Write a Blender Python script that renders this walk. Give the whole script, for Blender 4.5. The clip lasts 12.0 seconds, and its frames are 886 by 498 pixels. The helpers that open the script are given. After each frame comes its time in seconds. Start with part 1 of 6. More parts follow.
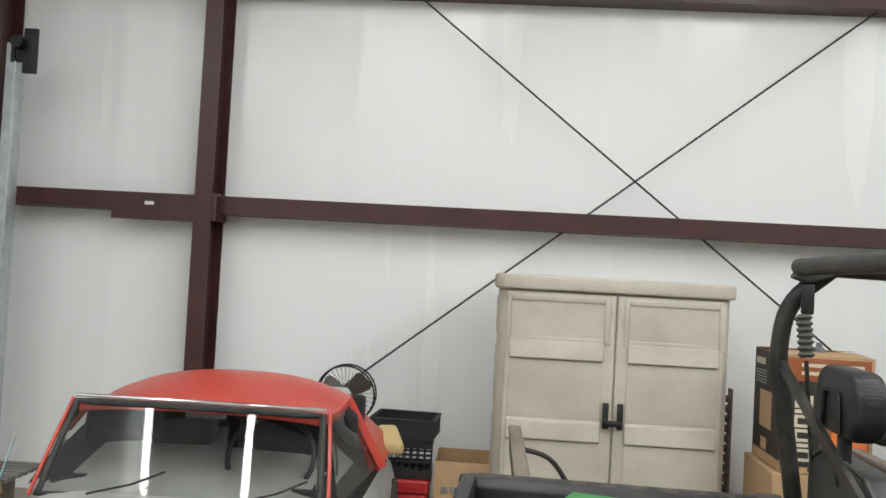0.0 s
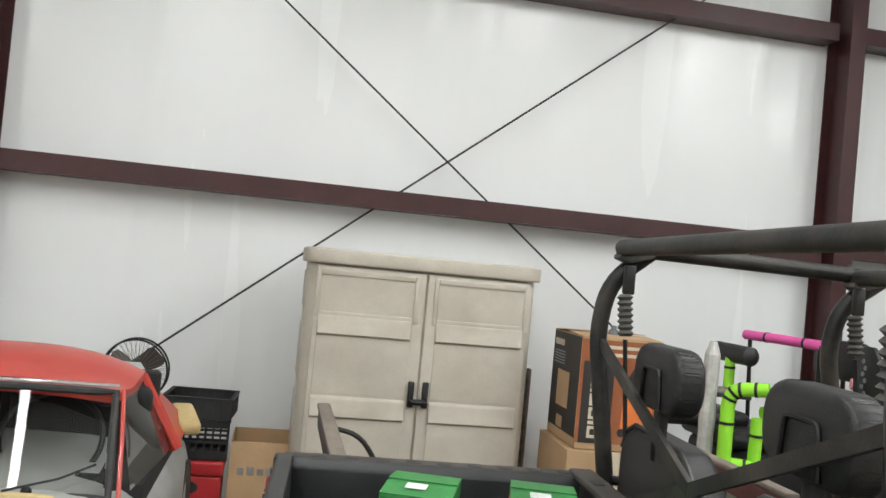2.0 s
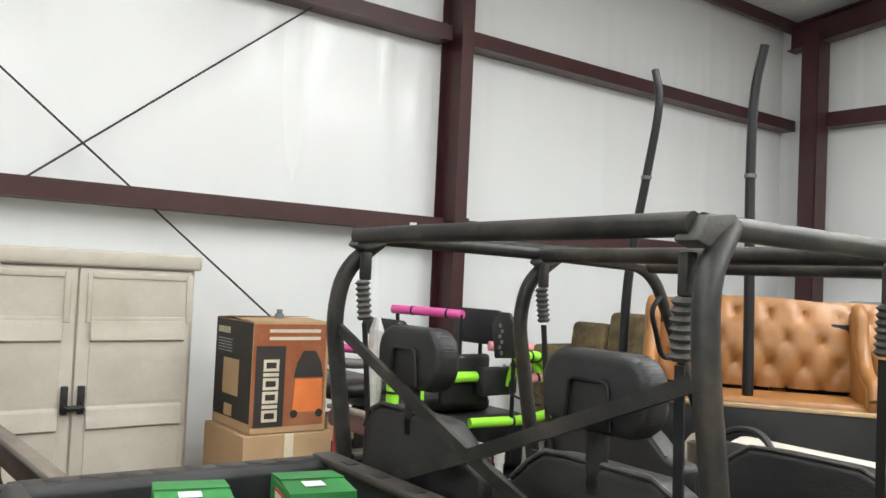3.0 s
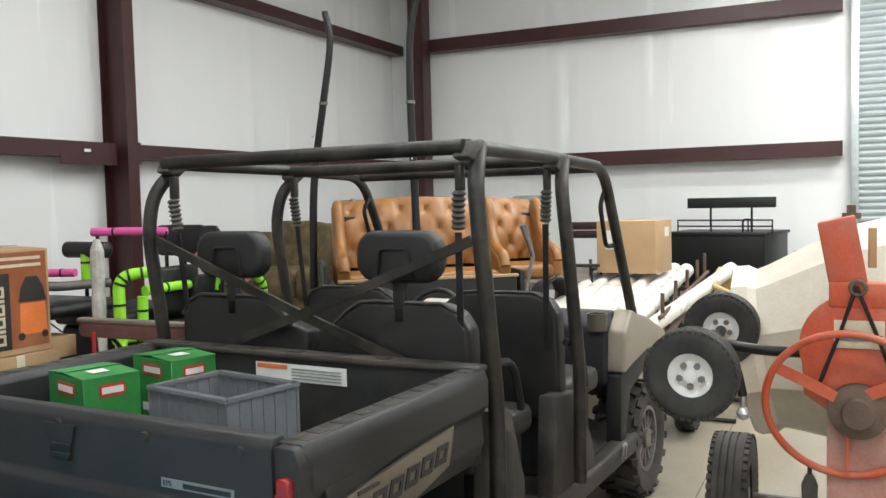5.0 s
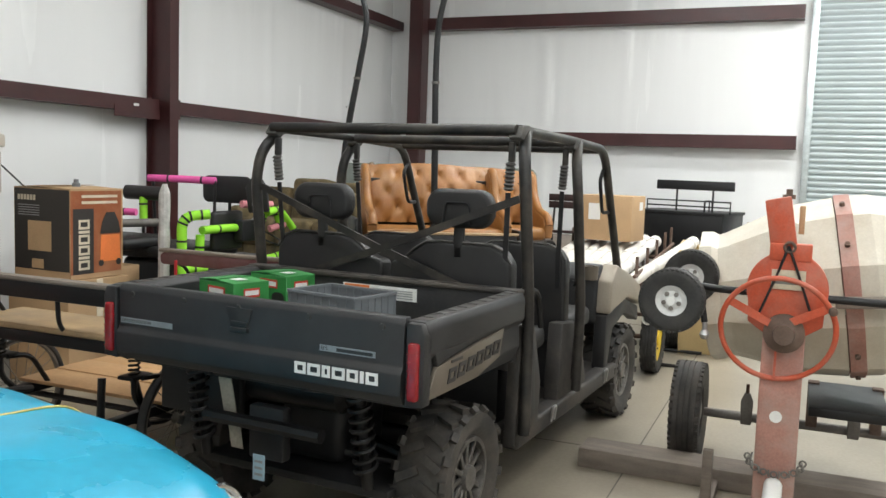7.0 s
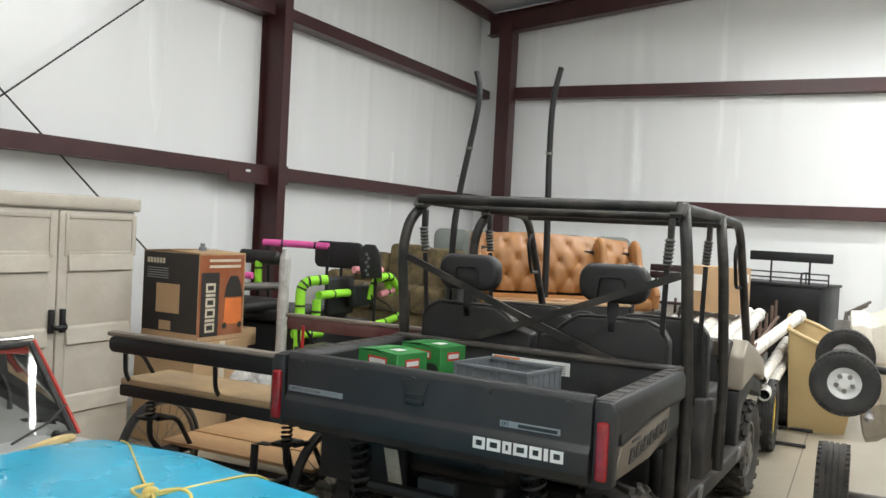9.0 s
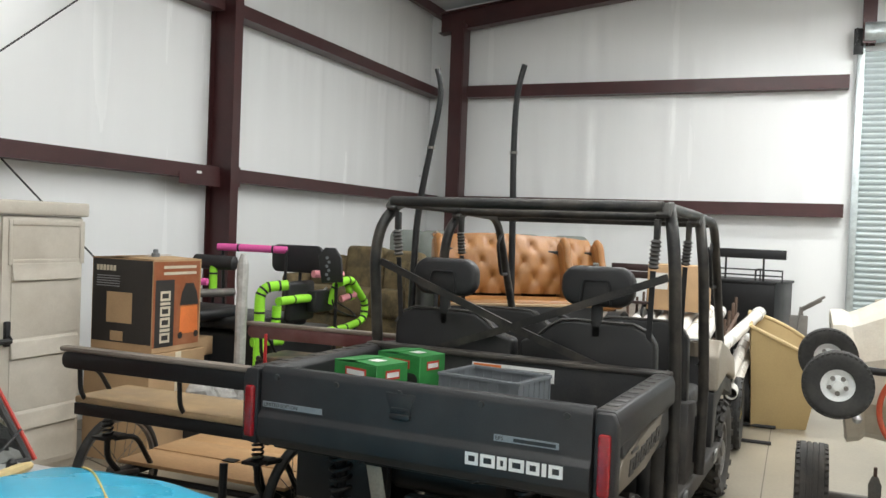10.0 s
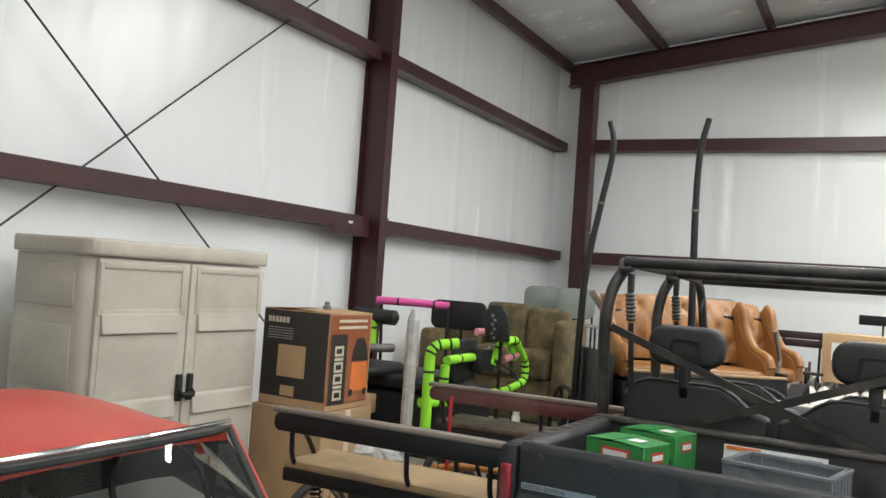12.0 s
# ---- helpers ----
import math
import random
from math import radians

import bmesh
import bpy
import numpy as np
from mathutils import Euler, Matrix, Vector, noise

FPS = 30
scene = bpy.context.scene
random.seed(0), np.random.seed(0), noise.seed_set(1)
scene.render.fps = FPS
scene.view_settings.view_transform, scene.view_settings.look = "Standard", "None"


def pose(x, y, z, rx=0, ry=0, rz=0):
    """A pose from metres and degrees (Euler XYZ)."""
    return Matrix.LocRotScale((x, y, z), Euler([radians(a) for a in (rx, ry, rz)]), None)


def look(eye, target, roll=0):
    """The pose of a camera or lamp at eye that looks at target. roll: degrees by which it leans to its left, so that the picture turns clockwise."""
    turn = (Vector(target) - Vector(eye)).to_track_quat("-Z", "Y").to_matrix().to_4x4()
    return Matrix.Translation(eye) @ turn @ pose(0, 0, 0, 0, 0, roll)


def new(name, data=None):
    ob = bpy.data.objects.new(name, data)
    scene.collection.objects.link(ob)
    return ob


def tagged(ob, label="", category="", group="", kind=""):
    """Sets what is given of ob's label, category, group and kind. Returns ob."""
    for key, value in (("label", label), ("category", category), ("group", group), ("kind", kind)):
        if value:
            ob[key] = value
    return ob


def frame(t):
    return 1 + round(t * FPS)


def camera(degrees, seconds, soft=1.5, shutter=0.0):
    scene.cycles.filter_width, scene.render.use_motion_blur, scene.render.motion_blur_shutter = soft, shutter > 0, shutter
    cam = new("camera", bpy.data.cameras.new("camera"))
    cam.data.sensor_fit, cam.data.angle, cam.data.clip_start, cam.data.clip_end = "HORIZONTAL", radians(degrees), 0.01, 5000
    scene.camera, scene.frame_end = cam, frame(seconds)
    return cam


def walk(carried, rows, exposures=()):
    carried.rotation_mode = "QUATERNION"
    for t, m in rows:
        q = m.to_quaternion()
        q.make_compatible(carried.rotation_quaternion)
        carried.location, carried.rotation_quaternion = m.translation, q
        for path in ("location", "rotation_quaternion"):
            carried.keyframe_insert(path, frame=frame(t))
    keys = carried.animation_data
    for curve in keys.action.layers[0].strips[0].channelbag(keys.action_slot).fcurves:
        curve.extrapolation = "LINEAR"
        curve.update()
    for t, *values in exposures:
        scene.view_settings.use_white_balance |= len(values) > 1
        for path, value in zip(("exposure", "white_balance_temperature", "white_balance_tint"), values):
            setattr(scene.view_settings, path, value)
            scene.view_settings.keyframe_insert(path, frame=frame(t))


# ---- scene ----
cam = camera(54.5, 12.0)
PATH = [
    (0, (-0.214, -0.264, 1.798), (-0.331, 1.732, 1.858), 3.1),
    (0.5, (-0.181, -0.259, 1.83), (-0.112, 1.739, 1.902), 3.6),
    (1, (-0.16, -0.251, 1.834), (0.042, 1.737, 1.897), 3.7),
    (1.5, (-0.177, -0.21, 1.782), (0.11, 1.769, 1.842), 3.9),
    (2, (-0.323, -0.114, 1.753), (0.04, 1.852, 1.805), 5.4),
    (2.5, (-0.5, 0.021, 1.731), (0.249, 1.872, 1.845), 5.3),
    (3, (-0.81, 0.058, 1.746), (0.421, 1.633, 1.819), 2.6),
    (3.5, (-1.043, -0.001, 1.752), (0.447, 1.33, 1.839), 3.1),
    (5.3, (-2.254, -0.078, 1.701), (-0.43, 0.735, 1.591), -1.7),
    (5.5, (-2.405, -0.087, 1.71), (-0.574, 0.712, 1.618), -1.7),
    (6, (-2.713, -0.055, 1.69), (-0.874, 0.707, 1.495), -0.8),
    (6.5, (-2.98, -0.074, 1.696), (-1.128, 0.661, 1.524), 0.8),
    (7, (-3.197, -0.134, 1.694), (-1.36, 0.634, 1.508), 2.0),
    (7.2, (-3.258, -0.138, 1.696), (-1.429, 0.66, 1.558), 2.2),
    (8.8, (-3.48, 0.272, 1.718), (-1.682, 1.145, 1.641), 3.6),
    (9, (-3.437, 0.321, 1.73), (-1.643, 1.205, 1.682), 2.9),
    (9.5, (-3.35, 0.423, 1.729), (-1.548, 1.287, 1.669), 2.4),
    (10, (-3.338, 0.553, 1.742), (-1.49, 1.317, 1.698), 2.2),
    (10.5, (-3.404, 0.759, 1.79), (-1.534, 1.468, 1.796), 1.1),
    (11, (-3.441, 0.966, 1.757), (-1.579, 1.697, 1.767), 3.0),
    (11.5, (-3.385, 1.164, 1.764), (-1.569, 2.001, 1.791), 3.5),
    (12, (-3.367, 1.417, 1.745), (-1.591, 2.335, 1.812), 4.0),
]
walk(cam, [(t, look(eye, target, roll)) for t, eye, target, roll in PATH], ((0, 0), (1.0, 0.03), (2.2, 0.04), (2.7, 0.15), (3.0, 0.25), (3.6, 0.27), (5.3, 0.0), (6, 0), (12, 0)))

# ---- world, lamps ----
world = bpy.data.worlds.new("world")
scene.world = world
world.use_nodes = True
world.node_tree.nodes["Background"].inputs[0].default_value = (0.75, 0.85, 1.0, 1)
world.node_tree.nodes["Background"].inputs[1].default_value = 0.05
LAMP_WATTS = 102
LAMP_Z = 4.95
LAMPS = [(-4.1, -0.2, 0.3), (-1.8, -0.2, 0.3), (-0.75, 2.8, 0.34), (2.2, 2.4, 0.36), (5.0, 1.2, 1.15), (-2.2, -4.6, 0.8), (1.5, -2.4, 0.8), (4.4, -2.4, 0.8), (7.3, -1.6, 1.3)]


# ---- materials ----
def mat(name, col, rough=0.5, metal=0.0, var=0.12, scale=6.0, bump=0.15, fine=90.0, dirt=None, dirt_amt=0.0, dirt_scale=2.5, coat=0.0, spec=0.5, piece=0.0, stretch=(1, 1, 1)):
    m = bpy.data.materials.new(name)
    m.use_nodes = True
    nt = m.node_tree
    N, L = nt.nodes, nt.links
    b = N["Principled BSDF"]
    tc = N.new("ShaderNodeTexCoord")
    mp = N.new("ShaderNodeMapping")
    mp.inputs["Scale"].default_value = stretch
    L.new(tc.outputs["Object"], mp.inputs[0])
    n1 = N.new("ShaderNodeTexNoise")
    n1.inputs["Scale"].default_value, n1.inputs["Detail"].default_value = scale, 6
    n2 = N.new("ShaderNodeTexNoise")
    n2.inputs["Scale"].default_value, n2.inputs["Detail"].default_value = fine, 4
    L.new(mp.outputs[0], n1.inputs["Vector"])
    L.new(mp.outputs[0], n2.inputs["Vector"])
    ramp = N.new("ShaderNodeMapRange")
    ramp.inputs[1].default_value, ramp.inputs[2].default_value = 0.3, 0.7
    ramp.inputs[3].default_value, ramp.inputs[4].default_value = 1 - var, 1 + var
    L.new(n1.outputs[0], ramp.inputs[0])
    r2 = N.new("ShaderNodeMapRange")
    r2.inputs[1].default_value, r2.inputs[2].default_value = 0.3, 0.7
    r2.inputs[3].default_value, r2.inputs[4].default_value = 1 - var * 0.6, 1 + var * 0.6
    L.new(n2.outputs[0], r2.inputs[0])
    mul = N.new("ShaderNodeMath")
    mul.operation = "MULTIPLY"
    L.new(ramp.outputs[0], mul.inputs[0])
    L.new(r2.outputs[0], mul.inputs[1])
    hsv = N.new("ShaderNodeHueSaturation")
    hsv.inputs["Color"].default_value = (*col, 1)
    L.new(mul.outputs[0], hsv.inputs["Value"])
    out = hsv.outputs[0]
    if piece:
        oi = N.new("ShaderNodeObjectInfo")
        rr = N.new("ShaderNodeMapRange")
        rr.inputs[3].default_value, rr.inputs[4].default_value = 1 - piece, 1 + piece
        L.new(oi.outputs["Random"], rr.inputs[0])
        h2 = N.new("ShaderNodeHueSaturation")
        L.new(out, h2.inputs["Color"])
        L.new(rr.outputs[0], h2.inputs["Value"])
        out = h2.outputs[0]
    if dirt:
        nd = N.new("ShaderNodeTexNoise")
        nd.inputs["Scale"].default_value, nd.inputs["Detail"].default_value, nd.inputs["Roughness"].default_value = dirt_scale, 8, 0.65
        L.new(tc.outputs["Object"], nd.inputs["Vector"])
        dr = N.new("ShaderNodeMapRange")
        dr.inputs[1].default_value, dr.inputs[2].default_value, dr.inputs[4].default_value = 0.42, 0.68, dirt_amt
        L.new(nd.outputs[0], dr.inputs[0])
        mx = N.new("ShaderNodeMixRGB")
        mx.inputs[2].default_value = (*dirt, 1)
        L.new(dr.outputs[0], mx.inputs[0])
        L.new(out, mx.inputs[1])
        out = mx.outputs[0]
    L.new(out, b.inputs["Base Color"])
    rg = N.new("ShaderNodeMapRange")
    rg.inputs[3].default_value, rg.inputs[4].default_value = max(0.02, rough - 0.12), min(1, rough + 0.12)
    L.new(n1.outputs[0], rg.inputs[0])
    L.new(rg.outputs[0], b.inputs["Roughness"])
    b.inputs["Metallic"].default_value = metal
    b.inputs["Coat Weight"].default_value = coat
    b.inputs["Specular IOR Level"].default_value = spec
    if bump:
        bp = N.new("ShaderNodeBump")
        bp.inputs["Strength"].default_value, bp.inputs["Distance"].default_value = bump, 0.004
        L.new(n2.outputs[0], bp.inputs["Height"])
        L.new(bp.outputs[0], b.inputs["Normal"])
    return m


def glow(name, col, strength):
    m = bpy.data.materials.new(name)
    m.use_nodes = True
    b = m.node_tree.nodes["Principled BSDF"]
    b.inputs["Emission Color"].default_value = (*col, 1)
    b.inputs["Emission Strength"].default_value = strength
    return m


def glass(name, col=(0.85, 0.9, 0.88), rough=0.02):
    m = bpy.data.materials.new(name)
    m.use_nodes = True
    b = m.node_tree.nodes["Principled BSDF"]
    b.inputs["Base Color"].default_value = (*col, 1)
    b.inputs["Roughness"].default_value = rough
    b.inputs["Transmission Weight"].default_value = 1
    b.inputs["IOR"].default_value = 1.45
    return m


M_VINYL = mat("white_vinyl_insulation", (0.86, 0.87, 0.87), 0.24, var=0.006, scale=1.2, bump=0.3, fine=5, spec=0.5, stretch=(2.6, 2.6, 0.22))
M_STEEL = mat("oxide_red_primer_steel", (0.05, 0.0125, 0.013), 0.4, var=0.2, scale=3, bump=0.05, dirt=(0.07, 0.032, 0.03), dirt_amt=0.22)
M_CONC = mat("concrete", (0.31, 0.275, 0.215), 0.36, var=0.12, scale=1.1, fine=40, bump=0.06, dirt=(0.22, 0.19, 0.145), dirt_amt=0.55, dirt_scale=0.9)
M_JOINT = mat("joint_filler", (0.16, 0.15, 0.13), 0.8)
M_GALV = mat("galvanised_steel", (0.5, 0.55, 0.56), 0.38, metal=0.65, var=0.15, scale=12, bump=0.05)
M_DOOR = mat("painted_door_curtain", (0.42, 0.475, 0.485), 0.38, metal=0.1, var=0.05, scale=2)
M_CABLE = mat("dark_steel_rod", (0.05, 0.048, 0.05), 0.45, metal=0.5)
M_BLKM = mat("black_metal", (0.01, 0.01, 0.011), 0.42, metal=0.2, var=0.25)
M_BLKP = mat("black_plastic", (0.012, 0.0125, 0.014), 0.5, var=0.2, dirt=(0.05, 0.045, 0.04), dirt_amt=0.2)
M_CAGE = mat("dusty_black_tube", (0.014, 0.0135, 0.013), 0.45, metal=0.1, var=0.35, dirt=(0.11, 0.093, 0.075), dirt_amt=0.5, dirt_scale=5)
M_BED = mat("charcoal_plastic", (0.0175, 0.018, 0.0195), 0.46, var=0.15, scale=3, bump=0.25, fine=220, dirt=(0.05, 0.05, 0.05), dirt_amt=0.3, dirt_scale=3)
M_BEDIN = mat("worn_bed_liner", (0.014, 0.0145, 0.016), 0.55, var=0.3, dirt=(0.075, 0.068, 0.058), dirt_amt=0.4, dirt_scale=4)
M_DUST = mat("dusty_wheel_arch_plastic", (0.03, 0.027, 0.025), 0.6, var=0.25, dirt=(0.12, 0.1, 0.08), dirt_amt=0.6, dirt_scale=3)
M_BRONZE = mat("bronze_metallic_panel", (0.15, 0.128, 0.1), 0.4, metal=0.35, var=0.1, dirt=(0.24, 0.2, 0.16), dirt_amt=0.4, coat=0.2)
M_CREAM = mat("pearl_bonnet_paint", (0.66, 0.62, 0.55), 0.35, var=0.06, coat=0.3)
M_RUB = mat("tyre_rubber", (0.035, 0.033, 0.031), 0.75, var=0.3, dirt=(0.13, 0.11, 0.09), dirt_amt=0.55, dirt_scale=5)
M_RUBC = mat("clean_tyre_rubber", (0.022, 0.022, 0.022), 0.65, var=0.3, dirt=(0.07, 0.065, 0.055), dirt_amt=0.4, dirt_scale=9)
M_ALU = mat("alloy", (0.55, 0.56, 0.57), 0.35, metal=0.85, dirt=(0.25, 0.22, 0.19), dirt_amt=0.5, dirt_scale=10)
M_SEAT = mat("black_seat_vinyl", (0.011, 0.011, 0.012), 0.45, var=0.2, bump=0.3, fine=260, dirt=(0.035, 0.033, 0.03), dirt_amt=0.4)
M_TAIL = mat("red_lens", (0.27, 0.008, 0.013), 0.2, coat=0.6, var=0.15, scale=25)
M_WHITE = mat("white_decal", (0.78, 0.78, 0.76), 0.5, var=0.05)
M_GREYD = mat("silver_decal", (0.3, 0.31, 0.32), 0.4, metal=0.3)
M_DKDEC = mat("dark_decal", (0.03, 0.028, 0.026), 0.5)
M_RESIN = mat("weathered_taupe_resin", (0.53, 0.49, 0.42), 0.6, var=0.09, scale=4, bump=0.3, fine=150, dirt=(0.4, 0.35, 0.28), dirt_amt=0.6, dirt_scale=2.2)
M_CARD = mat("cardboard", (0.47, 0.31, 0.17), 0.8, var=0.1, scale=5, bump=0.15, dirt=(0.4, 0.26, 0.15), dirt_amt=0.4)


# ---- mesh tools ----
ORG = {}


def thing(name, loc, label, category, group="", kind=""):
    ob = new(name)
    ob.location = loc
    ORG[ob] = Matrix.Translation(loc)
    return tagged(ob, label, category, group, kind)


def placed(name, m, label, category, group="", kind=""):
    """A thing whose parts are drawn in its own axes, set at the pose m."""
    ob = new(name)
    ob.matrix_basis = m
    ORG[ob] = Matrix.Identity(4)
    return tagged(ob, label, category, group, kind)


def part(name, bm, material, parent=None, label="", smooth=True, turn=None):
    if turn is not None:
        bm.transform(turn)
    if parent is not None:
        bm.transform(ORG[parent].inverted())
    bmesh.ops.recalc_face_normals(bm, faces=bm.faces)
    me = bpy.data.meshes.new(name)
    bm.to_mesh(me)
    bm.free()
    me.materials.append(material)
    if smooth:
        for p in me.polygons:
            p.use_smooth = True
        me.set_sharp_from_angle(angle=radians(38))
    ob = new(name, me)
    if parent is not None:
        ob.parent = parent
        ORG[ob] = ORG[parent]
    if label:
        ob["label"] = label
    return ob


def solo(name, bm, material, label, category="", kind="", group="", smooth=True, turn=None):
    ob = part(name, bm, material, None, "", smooth, turn)
    ORG[ob] = Matrix.Identity(4)
    return tagged(ob, label, category, group, kind)


def B(x0, x1, y0, y1, z0, z1, bev=0.0, seg=2, bm=None, turn=None):
    """A box between two corners, with rounded edges, added to bm."""
    bm = bm or bmesh.new()
    t = bmesh.new()
    bmesh.ops.create_cube(t, size=1)
    for v in t.verts:
        v.co = Vector(((x0 + x1) / 2 + v.co.x * (x1 - x0), (y0 + y1) / 2 + v.co.y * (y1 - y0), (z0 + z1) / 2 + v.co.z * (z1 - z0)))
    if bev:
        bmesh.ops.bevel(t, geom=t.edges[:], offset=bev, segments=seg, affect="EDGES", profile=0.5)
    if turn is not None:
        t.transform(turn)
    return join(bm, t)


def join(bm, t):
    vs = [bm.verts.new(v.co) for v in t.verts]
    t.verts.index_update()
    for f in t.faces:
        bm.faces.new([vs[v.index] for v in f.verts])
    t.free()
    return bm


def about(x, y, z, rx=0, ry=0, rz=0):
    """A turn about the point x, y, z."""
    return pose(x, y, z, rx, ry, rz) @ pose(-x, -y, -z)


def smooth_path(pts, n=6):
    pts = [Vector(p) for p in pts]
    if len(pts) < 3 or n < 2:
        return pts
    out = []
    for i in range(len(pts) - 1):
        a, b, c, d = pts[max(i - 1, 0)], pts[i], pts[i + 1], pts[min(i + 2, len(pts) - 1)]
        for k in range(n):
            t = k / n
            out.append(0.5 * (2 * b + (c - a) * t + (2 * a - 5 * b + 4 * c - d) * t * t + (3 * b - a - 3 * c + d) * t ** 3))
    return out + [pts[-1]]


def bent(pts, r, n=4):
    """A polyline whose corners are rounded to the radius r."""
    pts = [Vector(p) for p in pts]
    out = [pts[0]]
    for a, b, c in zip(pts, pts[1:], pts[2:]):
        u, v = (a - b), (c - b)
        k = min(r, u.length * 0.45, v.length * 0.45)
        p, q = b + u.normalized() * k, b + v.normalized() * k
        for i in range(n + 1):
            t = i / n
            out.append((1 - t) ** 2 * p + 2 * t * (1 - t) * b + t * t * q)
    return out + [pts[-1]]


def tube(pts, r, seg=10, bm=None, loop=False, flat=None):
    """A round bar along pts; r may be one radius or a list; flat = (half width, half height) makes a flat bar."""
    bm = bm or bmesh.new()
    pts = [Vector(p) for p in pts]
    n = len(pts)
    rings, up = [], None
    for i, p in enumerate(pts):
        a = pts[(i - 1) % n] if loop else pts[max(i - 1, 0)]
        c = pts[(i + 1) % n] if loop else pts[min(i + 1, n - 1)]
        d = (c - a).normalized()
        if up is None:
            up = Vector((0, 0, 1)) if abs(d.z) < 0.9 else Vector((1, 0, 0))
        side = d.cross(up).normalized()
        up = side.cross(d).normalized()
        rad = r[i] if isinstance(r, (list, tuple)) else r
        if flat:
            cs = [(-flat[0], -flat[1]), (flat[0], -flat[1]), (flat[0], flat[1]), (-flat[0], flat[1])]
            rings.append([bm.verts.new(p + side * u + up * v) for u, v in cs])
        else:
            rings.append([bm.verts.new(p + (side * math.cos(2 * math.pi * k / seg) + up * math.sin(2 * math.pi * k / seg)) * rad) for k in range(seg)])
    m = len(rings[0])
    for i in range(n if loop else n - 1):
        p, q = rings[i], rings[(i + 1) % n]
        for k in range(m):
            bm.faces.new((p[k], p[(k + 1) % m], q[(k + 1) % m], q[k]))
    if not loop:
        bm.faces.new(rings[0][::-1])
        bm.faces.new(rings[-1])
    return bm


def lathe(profile, m, seg=32, bm=None, closed=False):
    """Turns (radius, height) pairs about the z axis of the pose m."""
    bm = bm or bmesh.new()
    rings = [[bm.verts.new(m @ Vector((r * math.cos(2 * math.pi * k / seg), r * math.sin(2 * math.pi * k / seg), h))) for k in range(seg)] for r, h in profile]
    pairs = list(zip(rings, rings[1:])) + ([(rings[-1], rings[0])] if closed else [])
    for p, q in pairs:
        for k in range(seg):
            bm.faces.new((p[k], p[(k + 1) % seg], q[(k + 1) % seg], q[k]))
    if not closed:
        bm.faces.new(rings[0][::-1])
        bm.faces.new(rings[-1])
    return bm


def prism(outline, y0, y1, axis="y", bev=0.0, bm=None, seg=2):
    """A flat outline drawn out along an axis: (x, z) along y, (y, z) along x, (x, y) along z."""
    bm = bm or bmesh.new()
    t = bmesh.new()
    def at(u, v, w):
        return {"y": (u, w, v), "x": (w, u, v), "z": (u, v, w)}[axis]
    a = [t.verts.new(at(u, v, y0)) for u, v in outline]
    b = [t.verts.new(at(u, v, y1)) for u, v in outline]
    n = len(a)
    t.faces.new(a)
    t.faces.new(b[::-1])
    for k in range(n):
        t.faces.new((a[k], b[k], b[(k + 1) % n], a[(k + 1) % n]))
    bmesh.ops.recalc_face_normals(t, faces=t.faces)
    if bev:
        bmesh.ops.bevel(t, geom=t.edges[:], offset=bev, segments=seg, affect="EDGES", profile=0.5)
    return join(bm, t)


def round_outline(u0, u1, v0, v1, r, n=5):
    out = []
    for cu, cv, a0 in ((u1 - r, v1 - r, 0), (u0 + r, v1 - r, 90), (u0 + r, v0 + r, 180), (u1 - r, v0 + r, 270)):
        for k in range(n + 1):
            a = radians(a0 + 90 * k / n)
            out.append((cu + r * math.cos(a), cv + r * math.sin(a)))
    return out


def coil(p, q, r, wire, turns, seg=6):
    p, q = Vector(p), Vector(q)
    d = (q - p).normalized()
    s = d.cross(Vector((1, 0, 0)) if abs(d.x) < 0.9 else Vector((0, 1, 0))).normalized()
    u = d.cross(s)
    n = int(turns * 12)
    return tube([p + (q - p) * (k / n) + (s * math.cos(k * math.pi / 6) + u * math.sin(k * math.pi / 6)) * r for k in range(n + 1)], wire, seg)


# ---- building ----
NY, EX, WX, SY = 6.175, 9.47, -4.3, -8.6
RIDGE_Y = -1.2


def roof_z(y):
    return 5.25 + (NY - RIDGE_Y - abs(y - RIDGE_Y)) * 0.125


solo("floor", B(WX - 0.2, EX + 0.2, SY - 0.2, NY + 0.2, -0.2, 0), M_CONC, "smooth grey-tan concrete slab floor with dust and saw-cut joints", "floor", "structure")
bm = bmesh.new()
for y in (0.72, -4.0, 5.2):
    B(WX, EX, y - 0.004, y + 0.004, 0.0005, 0.0025, bm=bm)
for x in (-2.6, 2.0, 6.6):
    B(x - 0.004, x + 0.004, SY, NY, 0.0005, 0.0025, bm=bm)
solo("floor_joint", bm, M_JOINT, "dark saw-cut control joints in the slab", "joint", "structure")


